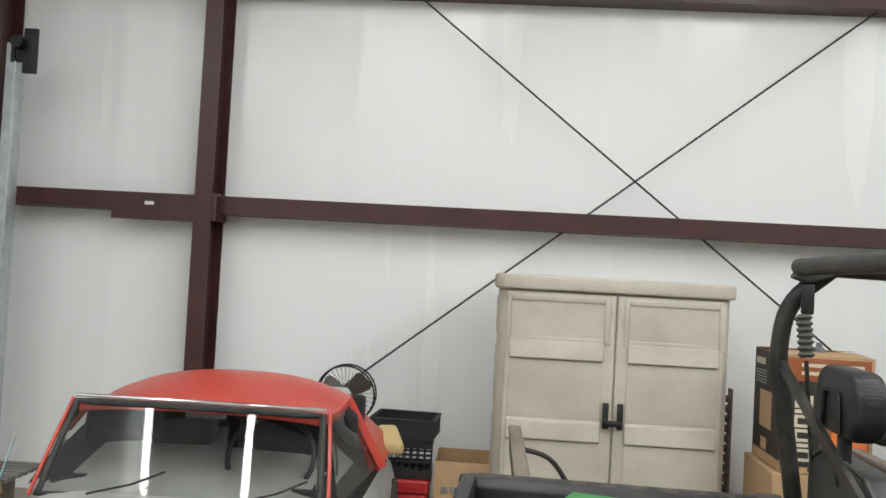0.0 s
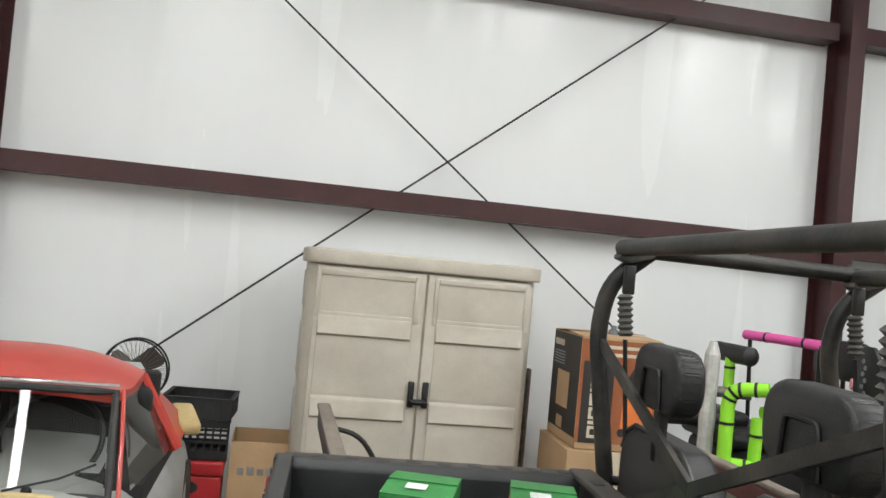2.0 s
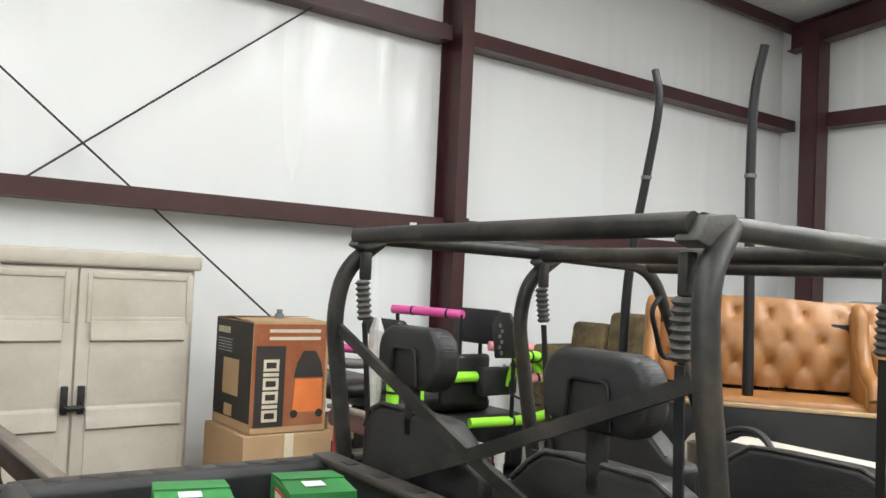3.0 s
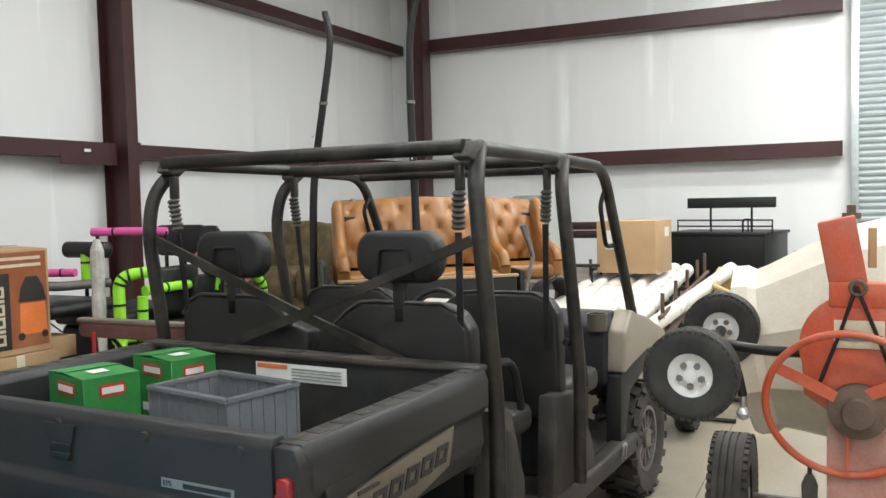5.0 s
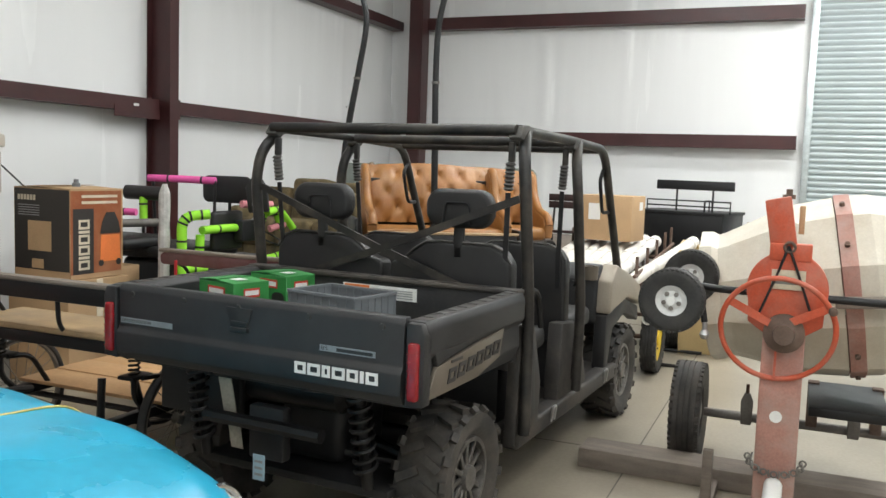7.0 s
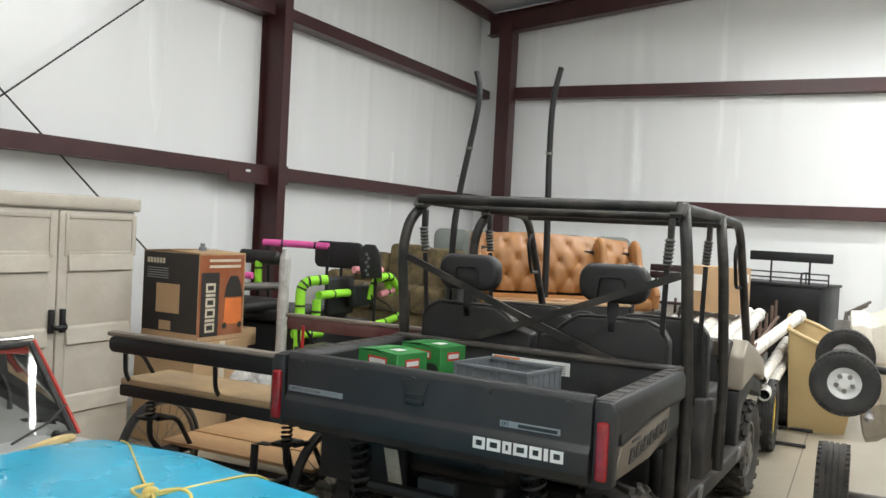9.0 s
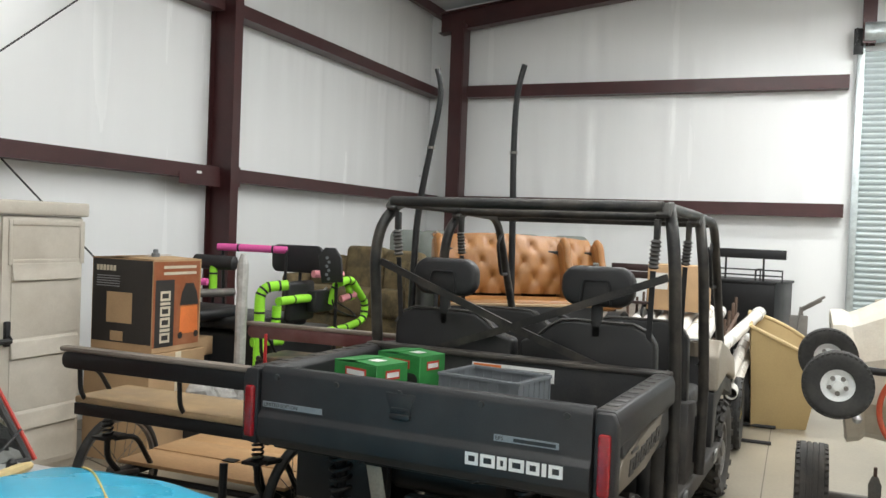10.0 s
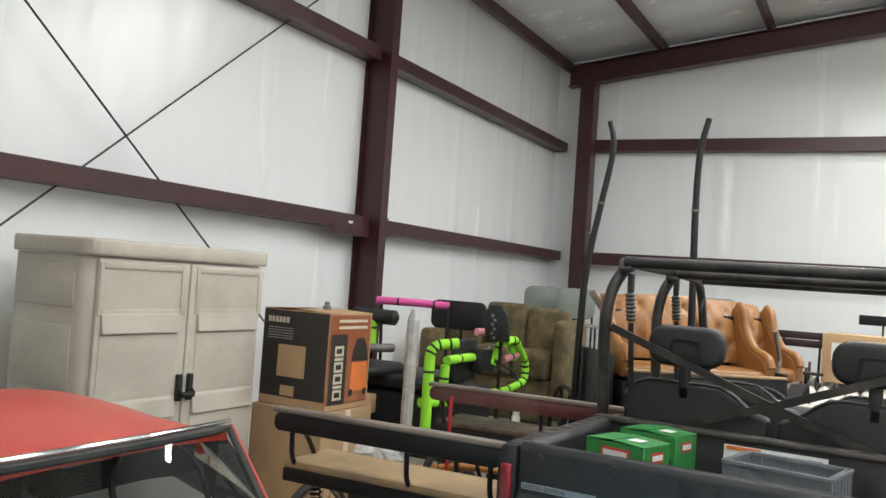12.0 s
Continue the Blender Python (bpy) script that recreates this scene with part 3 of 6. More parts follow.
    def strip(y0, y1, z0, text, tail):
        s = low("badge_strip", B(0.002, 0.0045, y1, y0, z0, z0 + 0.024), M_GREYD, tg, "thin silver badge strip")
        t = letters(text, 0.021, 0.001)
        t.transform(pose(0.0015, y0 - 0.006, z0 + 0.005, 0, 0, -90))
        low("badge_letters", t, M_DKDEC, s)
        if tail:
            low("badge_bar", B(0.0008, 0.002, y1 + 0.01, y0 - 0.075, z0 + 0.005, z0 + 0.018), M_BED, s)
    strip(0.675, 0.39, 1.025, "LIMITED EDITION", False)
    strip(-0.335, -0.575, 1.03, "EPS", True)
    for s in (-1, 1):
        tl = low("tail_light", B(-0.018, 0.05, s * 0.735 - 0.022, s * 0.735 + 0.022, 0.89, 1.11, 0.012, 3), M_TAIL, v, "red plastic tail light lens")
        for i in range(6):
            low("lens_rib", B(-0.0205, -0.0175, s * 0.735 - 0.018, s * 0.735 + 0.018, 0.915 + i * 0.03, 0.92 + i * 0.03), M_TAIL, tl)
        low("corner_post", prism([(s * 0.7, 0.86), (s * 0.775, 0.87), (s * 0.775, 1.14), (s * 0.76, 1.18), (s * 0.7, 1.18)], 0.0, 0.06, "x", 0.008), M_BED, v)
    # frame, rear drive, springs
    part("rear_frame", tube([(0.1, -0.3, 0.6), (0.1, 0.3, 0.6)], 0.03, 8, tube([(0.05, 0.25, 0.82), (1.2, 0.25, 0.5), (3.2, 0.25, 0.42)], 0.03, 8, tube([(0.05, -0.25, 0.82), (1.2, -0.25, 0.5), (3.2, -0.25, 0.42)], 0.03, 8))), M_BLKM, v)
    part("gearbox", B(0.45, 0.85, -0.17, 0.17, 0.34, 0.62, 0.05, 3), M_BLKP, v)
    part("hitch_plate", B(0.1, 0.16, -0.11, 0.07, 0.45, 0.68, 0.012), M_BLKP, v)
    part("exhaust", lathe([(0.05, 0), (0.085, 0.03), (0.085, 0.5), (0.05, 0.53)], pose(0.32, -0.3, 0.72, -90), 18), M_BLKM, v)
    part("skid_plate", B(0.3, 3.3, -0.5, 0.5, 0.3, 0.34, 0.01), M_BLKP, v)
    part("mud_guard", B(0.2, 0.24, 0.2, 0.66, 0.55, 0.82, 0.01), M_BLKP, v)
    part("heat_shield", prism([(0.2, 0.76), (0.27, 0.76), (0.235, 0.6), (0.165, 0.6)], 0.14, 0.146, "x", 0.002), M_SHIELD, v, "pale dusty metal heat shield")
    part("heat_shield", prism([(0.215, 0.57), (0.15, 0.57), (0.13, 0.46), (0.195, 0.46)][::-1], 0.14, 0.146, "x", 0.002), M_SHIELD, v)
    part("tag_plate", B(0.095, 0.099, -0.02, 0.04, 0.36, 0.47), M_TAG, v, "pale blue and white registration tag")
    for i in range(3):
        part("tag_line", B(0.0935, 0.095, -0.01, 0.03, 0.38 + i * 0.028, 0.39 + i * 0.028), M_GREYD, v)
    for s in (-1, 1):
        spring("shock_spring", (0.24, s * 0.43, 0.44), (0.17, s * 0.42, 0.84), 0.045, 0.01, 9, M_SPRING, v)
        part("shock_body", tube([(0.26, s * 0.43, 0.36), (0.17, s * 0.42, 0.86)], 0.026, 10), M_BLKM, v)
        part("suspension_arm", tube([(0.75, s * 0.15, 0.4), (0.66, s * 0.5, 0.33), (0.5, s * 0.15, 0.4)], 0.022, 8), M_BLKM, v)
        part("axle_shaft", tube([(0.66, s * 0.15, 0.42), (0.66, s * 0.6, 0.33)], 0.02, 8), M_BLKM, v)
        part("front_suspension", tube([(3.2, s * 0.15, 0.42), (3.2, s * 0.6, 0.33)], 0.03, 8), M_BLKM, v)
        vehicle_wheel(v, (0.68, s * 0.6, 0.325), s)
        vehicle_wheel(v, (3.2, s * 0.63, 0.325), s)
    # cabin floor, sills, seats
    part("floor_pan", B(1.1, 3.1, -0.66, 0.66, 0.36, 0.42, 0.01), M_DUST, v)
    for s in (-1, 1):
        part("sill", B(1.12, 2.95, s * 0.71 - 0.05, s * 0.71 + 0.05, 0.33, 0.43, 0.02, 3), M_DUST, v, "dusty moulded sill")
        part("rear_corner_panel", prism([(1.08, 0.36), (1.4, 0.4), (1.42, 0.62), (1.3, 0.93), (1.12, 0.96)], s * 0.72 - 0.04, s * 0.72 + 0.03, "y", 0.015), M_DUST, v, "dusty dark plastic panel")
        part("panel_rib", prism([(1.2, 0.45), (1.33, 0.47), (1.28, 0.85), (1.2, 0.87)], s * 0.755 - 0.014, s * 0.755 + 0.012, "y", 0.006), M_BLKP, v)
        part("pillar_panel", prism([(1.78, 0.42), (2.32, 0.42), (2.24, 0.6), (2.05, 0.84), (1.82, 0.86)], s * 0.69 - 0.045, s * 0.69 + 0.045, "y", 0.014), M_DUST, v, "dusty dark plastic door-side panel")
        part("panel_rib", prism([(2.0, 0.5), (2.16, 0.5), (2.1, 0.72), (2.02, 0.76)], s * 0.735 - 0.01, s * 0.735 + 0.008, "y", 0.005), M_BLKP, v)
        for x0 in (1.6, 2.62):
            part("grab_hook", tube(bent([(x0, s * 0.762, 0.36), (x0, s * 0.772, 0.44), (x0 + 0.05, s * 0.772, 0.44), (x0 + 0.05, s * 0.762, 0.36)], 0.02), 0.008, 6), M_ALU, v)
        part("front_fender", prism([(2.74, 0.78), (2.86, 0.8), (3.2, 0.84), (3.5, 0.78), (3.6, 0.74), (3.55, 0.9), (3.2, 1.02), (2.88, 1.1), (2.76, 1.0)], s * 0.7 - 0.05, s * 0.7 + 0.06, "y", 0.02, seg=3), M_FENDER, v, "dusty champagne front fender")
        part("fender_liner", prism([(2.72, 0.4), (2.8, 0.4), (2.9, 0.66), (3.2, 0.73), (3.5, 0.66), (3.6, 0.62), (3.58, 0.735), (3.2, 0.835), (2.86, 0.795), (2.74, 0.775)], s * 0.69 - 0.04, s * 0.69 + 0.045, "y", 0.012), M_BLKP, v, "black plastic wheel arch")
        part("cup_holder", lathe([(0.05, 0), (0.055, 0.09), (0.045, 0.09), (0.04, 0.02)], pose(2.75, s * 0.6, 1.0), 18, closed=True), M_BRONZE, v)
    for x0, name in ((1.1, "rear"), (1.94, "front")):
        part("seat_base", B(x0 + 0.08, x0 + 0.62, -0.62, 0.62, 0.42, 0.74, 0.03), M_BLKP, v, "black plastic seat base")
        for y0, y1 in ((0.13, 0.66), (-0.68, -0.17)):
            part("seat_cushion", B(x0 + 0.08, x0 + 0.6, y0, y1, 0.74, 0.86, 0.04, 3), M_SEAT, v)
            top = 1.33 if x0 < 1.5 else 1.28
            s = 1 if y0 > 0 else -1
            out = [(s * 0.02, 0.72), (s * 0.02, top - 0.12), (s * 0.1, top - 0.1), (s * 0.17, top - 0.04), (s * 0.23, top - 0.005), (s * 0.3, top), (s * 0.58, top), (s * 0.65, top - 0.03), (s * 0.69, top - 0.09), (s * 0.7, 0.72)]
            part("backrest", prism(out if s > 0 else out[::-1], x0 + 0.0, x0 + 0.1, "x", 0.02, seg=3), M_SEAT, v, "black vinyl bench backrest")
            part("backrest_piping", tube([(x0 + 0.008, a, b + 0.004) for a, b in out[2:9]], 0.007, 6), M_PIPING, v, "worn grey edge piping")
    for y in (0.405, -0.405):
        h = part("headrest", prism(round_outline(y - 0.178, y + 0.178, 1.405, 1.597, 0.08, 6), 1.08, 1.17, "x", 0.025, seg=3), M_SEAT, v, "black vinyl headrest")
        part("headrest_plate", tube(bent([(1.075, y - 0.075, 1.42), (1.075, y - 0.062, 1.53), (1.075, y + 0.062, 1.53), (1.075, y + 0.075, 1.42)], 0.02), 0.006, 6), M_BLKM, h)
        part("headrest_post", B(1.1, 1.13, y - 0.028, y + 0.028, 1.25, 1.46, 0.01), M_BLKP, v)
    part("console", B(2.1, 2.9, -0.13, 0.13, 0.42, 0.7, 0.04), M_BLKP, v)
    part("dashboard", prism([(2.72, 0.72), (2.95, 0.6), (3.05, 1.06), (2.85, 1.1), (2.75, 1.02)], -0.66, 0.66, "y", 0.03, seg=3), M_BLKP, v, "black plastic dashboard")
    part("steering_wheel", lathe([(0.165 + 0.015 * math.cos(a), 0.015 * math.sin(a)) for a in [k * math.pi / 4 for k in range(8)]], pose(2.62, 0.32, 1.05, 0, -60), 28, closed=True), M_BLKP, v)
    part("steering_column", tube([(2.62, 0.32, 1.05), (2.85, 0.32, 0.93)], 0.02, 8), M_BLKM, v)
    part("bonnet", prism([(2.9, 1.06), (3.05, 1.1), (3.35, 1.04), (3.62, 0.9), (3.66, 0.78), (3.0, 0.8)], -0.62, 0.62, "y", 0.03, seg=3), M_CREAM, v, "pale pearl bonnet")
    part("front_bumper", tube(bent([(3.55, -0.6, 0.5), (3.78, -0.5, 0.52), (3.78, 0.5, 0.52), (3.55, 0.6, 0.5)], 0.1), 0.03, 10), M_BLKM, v)
    # roll cage
    R = 0.029
    for s in (-1, 1):
        y = s * 0.745
        part("rear_post", tube(bent([(1.12, y * 1.06, 0.42), (1.11, y * 1.06, 1.0), (1.02, y * 1.05, 1.6), (1.04, y * 1.02, 1.77), (1.17, y * 0.96, 1.89)], 0.12, 5), R, 12), M_CAGE, v, "dusty black roll cage tube")
        part("side_rail", tube(bent([(1.08, y * 0.96, 1.885), (1.85, y * 0.96, 1.872), (2.53, y * 0.96, 1.845), (3.0, y * 0.97, 1.0)], 0.14, 6), R * 0.92, 12), M_CAGE, v)
        part("mid_post", tube(bent([(1.98, y * 1.04, 0.45), (1.97, y * 1.05, 0.95), (1.84, y * 1.04, 1.6), (1.86, y * 1.01, 1.76), (1.99, y * 0.96, 1.87)], 0.12, 5), R, 12), M_CAGE, v)
        part("corner_bracket", prism([(1.035, 1.85), (1.07, 1.905), (1.16, 1.914), (1.16, 1.86), (1.08, 1.835)], y * 0.95 - 0.034, y * 0.95 + 0.034, "y", 0.008), M_BOOT, v, "dusty grey clamp plate")
        part("corner_bracket", prism([(1.85, 1.83), (1.88, 1.882), (1.97, 1.89), (1.97, 1.84), (1.88, 1.815)], y * 0.95 - 0.034, y * 0.95 + 0.034, "y", 0.008), M_BOOT, v, "dusty grey clamp plate")
        part("grab_handle", tube(bent([(2.58, y * 0.94, 1.72), (2.52, y * 0.94, 1.66), (2.6, y * 0.94, 1.45), (2.72, y * 0.95, 1.45)], 0.04), 0.012, 8), M_BLKM, v)
        for x0 in (1.08, 1.88):
            part("belt_bellows", bellows((x0, y * 0.9, 1.6), (x0 - 0.01, y * 0.915, 1.735), 0.027, 7), M_BOOT, v, "dusty rubber accordion boot")
            part("belt_mount", B(x0 - 0.018, x0 + 0.018, y * 0.915 - 0.014, y * 0.915 + 0.014, 1.735, 1.83, 0.006), M_CAGE, v)
            part("seat_belt", tube([(x0, y * 0.9, 1.59), (x0 + 0.03, y * 0.88, 1.2), (x0 + 0.1, y * 0.86, 0.85)], 0.02, 4, flat=(0.013, 0.003)), M_BLKP, v)
        part("seat_side_bar", tube(bent([(1.1, y, 1.12), (1.35, y, 1.1), (1.42, y, 0.9)], 0.08), 0.016, 8), M_BLKM, v)
        part("seat_side_bar", tube(bent([(1.9, y, 1.08), (2.1, y, 1.04), (2.14, y, 0.84)], 0.08), 0.016, 8), M_BLKM, v)
    for x0, z0 in ((1.06, 1.885), (1.88, 1.862), (2.5, 1.845)):
        part("cross_tube", tube([(x0, -0.71, z0), (x0, 0.71, z0)], R * 0.95, 12), M_CAGE, v)
    part("front_cross_tube", tube([(3.0, -0.7, 1.02), (3.0, 0.7, 1.02)], R * 0.8, 10), M_CAGE, v)
    for s in (-1, 1):
        part("cross_brace", tube([(1.03, s * 0.75, 1.565), (1.04, s * 0.02, 1.285), (1.06, s * -0.42, 1.13), (1.08, s * -0.68, 1.03)], 0.02, 4, flat=(0.008, 0.018)), M_CAGE, v, "flat dusty steel brace")
    return v


M_ORANGE = mat("orange_print", (0.75, 0.2, 0.05), 0.6, var=0.08)
utility_vehicle()

# ---- in the cargo bed ----
M_GREEN = mat("green_printed_card", (0.03, 0.22, 0.05), 0.5, var=0.15, scale=8)
M_REDP = mat("red_print", (0.55, 0.04, 0.03), 0.5)
M_GREYP = mat("grey_crate_plastic", (0.17, 0.185, 0.2), 0.45, var=0.08)


def green_carton(m, w=0.21, d=0.16, h=0.32, cut=False):
    c = placed("green_carton", m, "green printed cardboard carton with a dished top", "carton", "green cartons")
    part("body", B(-d / 2, d / 2, -w / 2, w / 2, 0, h, 0.003, 1), M_GREEN, c)
    for s, tl in ((-1, 3), (1, -5)):
        part("flap", B(-d / 2, d / 2, 0 if s > 0 else -w / 2, w / 2 if s > 0 else 0, h, h + 0.003, turn=about(0, s * w / 2, h, tl * 0.9)), M_GREEN, c)
    for x in (-d / 2,):
        part("label", B(x - 0.002, x - 0.0005, -0.07, 0.06, h - 0.062, h - 0.02), M_REDP, c, "red oval-like label with a white bar")
        part("label_bar", B(x - 0.0032, x - 0.002, -0.06, 0.05, h - 0.052, h - 0.03), M_WHITE, c)
        part("print", B(x - 0.002, x - 0.0005, -0.04, 0.07, h - 0.2, h - 0.17), M_WHITE, c)
    part("label", B(-0.045, 0.045, -w / 2 - 0.002, -w / 2 - 0.0005, h - 0.066, h - 0.024), M_REDP, c)
    part("label_bar", B(-0.038, 0.038, -w / 2 - 0.0032, -w / 2 - 0.002, h - 0.056, h - 0.034), M_WHITE, c)
    part("top_print", B(-0.04, 0.02, -0.08, -0.02, h + 0.009, h + 0.0105), M_WHITE, c)
    if cut:
        part("hand_hole", prism(round_outline(-0.12, -0.03, 0.06, h - 0.08, 0.03), -d / 2 - 0.0018, -d / 2 - 0.0004, "x"), M_DKDEC, c, "dark torn opening")


VEH = pose(-0.335, 1.905, 0, 0, 0, -3.5)
green_carton(VEH @ pose(0.44, 0.44, 0.838, 0, 0, -14), 0.27, 0.2, 0.3)
green_carton(VEH @ pose(0.79, 0.42, 0.838, 0, 0, -12), 0.27, 0.19, 0.3, True)


def slat_crate(name, m, w, d, h, material, label, category, holes=True):
    c = placed(name, m, label, category)
    t = 0.006
    part("base", B(-w / 2, w / 2, -d / 2, d / 2, 0, t), material, c)
    for s in (-1, 1):
        for long in (True, False):
            L = w if long else d
            zs = [(0, h * 0.22), (h * 0.8, h)] if holes else [(0, h)]
            def bar(a, b, z0, z1, out=0):
                name = "rib" if b - a < 0.02 else "side_panel"
                if long:
                    bm = B(a, b, s * (d / 2) - t / 2 - out, s * (d / 2) + t / 2 + out, z0, z1)
                else:
                    bm = B(s * (w / 2) - t / 2 - out, s * (w / 2) + t / 2 + out, a, b, z0, z1)
                part(name, bm, material, c, smooth=False)
            for z0, z1 in zs:
                bar(-L / 2, L / 2, z0, z1)
            bar(-L / 2 - 0.006, L / 2 + 0.006, h - 0.012, h, 0.008)
            n = int(L / 0.045)
            for i in range(n + 1):
                a = -L / 2 + L * i / n
                bar(a - 0.005, a + 0.005, 0, h, 0.003)
            if holes:
                bar(-L / 2, L / 2, h * 0.42, h * 0.48)
                bar(-L / 2, L / 2, h * 0.6, h * 0.66)
    return c


slat_crate("plastic_crate", VEH @ pose(0.43, -0.17, 0.838, 0, 0, -8), 0.27, 0.37, 0.31, M_GREYP, "grey ribbed plastic storage crate, open on top", "crate", False)


# ---- storage cabinet ----
def cabinet():
    c = thing("storage_cabinet", (0.52, 5.55, 0), "weathered taupe resin storage cabinet with two closed doors", "cabinet")
    x0, x1, y0, y1 = -0.16, 1.285, 5.178, 5.81
    part("body", prism(round_outline(x0, x1, y0, y1, 0.075, 5), 0.0, 1.735, "z", 0.01), M_RESIN, c)
    bm = prism(round_outline(x0 - 0.03, x1 + 0.03, y0 - 0.045, y1 + 0.01, 0.09, 5), 1.737, 1.83, "z", 0.016, seg=3)
    part("lid", bm, M_RESIN, c, "taupe resin lid with an overhanging rim")
    mid = 0.575
    for a, b, s in ((x0 + 0.05, mid - 0.006, 1), (mid + 0.006, x1 - 0.05, -1)):
        d = part("door", B(a, b, y0 - 0.022, y0 + 0.004, 0.06, 1.725, 0.008), M_RESIN, c)
        ia, ib = (a + 0.03, b - 0.07) if s > 0 else (a + 0.07, b - 0.03)
        for z0, z1 in ((1.45, 1.67), (0.95, 1.31), (0.47, 0.81), (0.1, 0.34)):
            # each panel swells below a shadow line
            prof = [(y0 - 0.02, z0), (y0 - 0.024, z0), (y0 - 0.026, z1 - 0.12), (y0 - 0.030, z1 - 0.01), (y0 - 0.02, z1)]
            if z1 > 1.6:
                prof = [(y0 - 0.02, z0), (y0 - 0.023, z0), (y0 - 0.023, z1), (y0 - 0.02, z1)]
            part("panel", prism(prof, ia, ib, "x", 0.0025, seg=1), M_RESIN, d)
            if z1 > 1.6:
                bm = B(ia, ib, y0 - 0.031, y0 - 0.02, z0 - 0.035, z0, 0.005)
                B(ia, ib, y0 - 0.031, y0 - 0.02, z1, z1 + 0.035, 0.005, bm=bm)
                B(ia - 0.028, ia, y0 - 0.031, y0 - 0.02, z0 - 0.035, z1 + 0.035, 0.005, bm=bm)
                B(ib, ib + 0.04, y0 - 0.031, y0 - 0.02, z0 - 0.035, z1 + 0.035, 0.005, bm=bm)
                part("panel_frame", bm, M_RESIN, d)
            else:
                part("rail", prism([(y0 - 0.02, z1 + 0.004), (y0 - 0.05, z1 + 0.004), (y0 - 0.036, z1 + 0.11), (y0 - 0.02, z1 + 0.13)], ia, ib, "x", 0.003, seg=1), M_RESIN, d)
        hx = mid - s * 0.045
        part("handle", B(hx - 0.018, hx + 0.018, y0 - 0.05, y0 - 0.02, 0.9, 1.06, 0.006), M_BLKP, d, "black plastic door pull")
    part("padlock", B(mid - 0.035, mid + 0.06, y0 - 0.075, y0 - 0.05, 0.92, 0.955, 0.008), M_BLKP, c, "black lock joining the two pulls")
    part("hasp", tube(bent([(mid - 0.05, y0 - 0.05, 0.97), (mid - 0.05, y0 - 0.08, 0.94), (mid + 0.05, y0 - 0.08, 0.94), (mid + 0.05, y0 - 0.05, 0.97)], 0.02), 0.008, 8), M_BLKM, c)
    for z in (0.9, 1.35):
        part("side_panel", B(x0 - 0.008, x0 + 0.01, y0 + 0.1, y1 - 0.08, z - 0.35, z, 0.006), M_RESIN, c)
    part("side_panel", B(x0 - 0.008, x0 + 0.01, y0 + 0.1, y1 - 0.08, 1.45, 1.68, 0.006), M_RESIN, c)


cabinet()


# ---- boxes by the cabinet ----
M_BLKPR = mat("black_printed_card", (0.03, 0.026, 0.024), 0.55, var=0.15)
M_ORPR = mat("orange_printed_card", (0.286, 0.0816, 0.0272), 0.55, var=0.12, dirt=(0.5, 0.3, 0.18), dirt_amt=0.3)
M_PAPER = mat("cream_print", (0.62, 0.55, 0.42), 0.6)


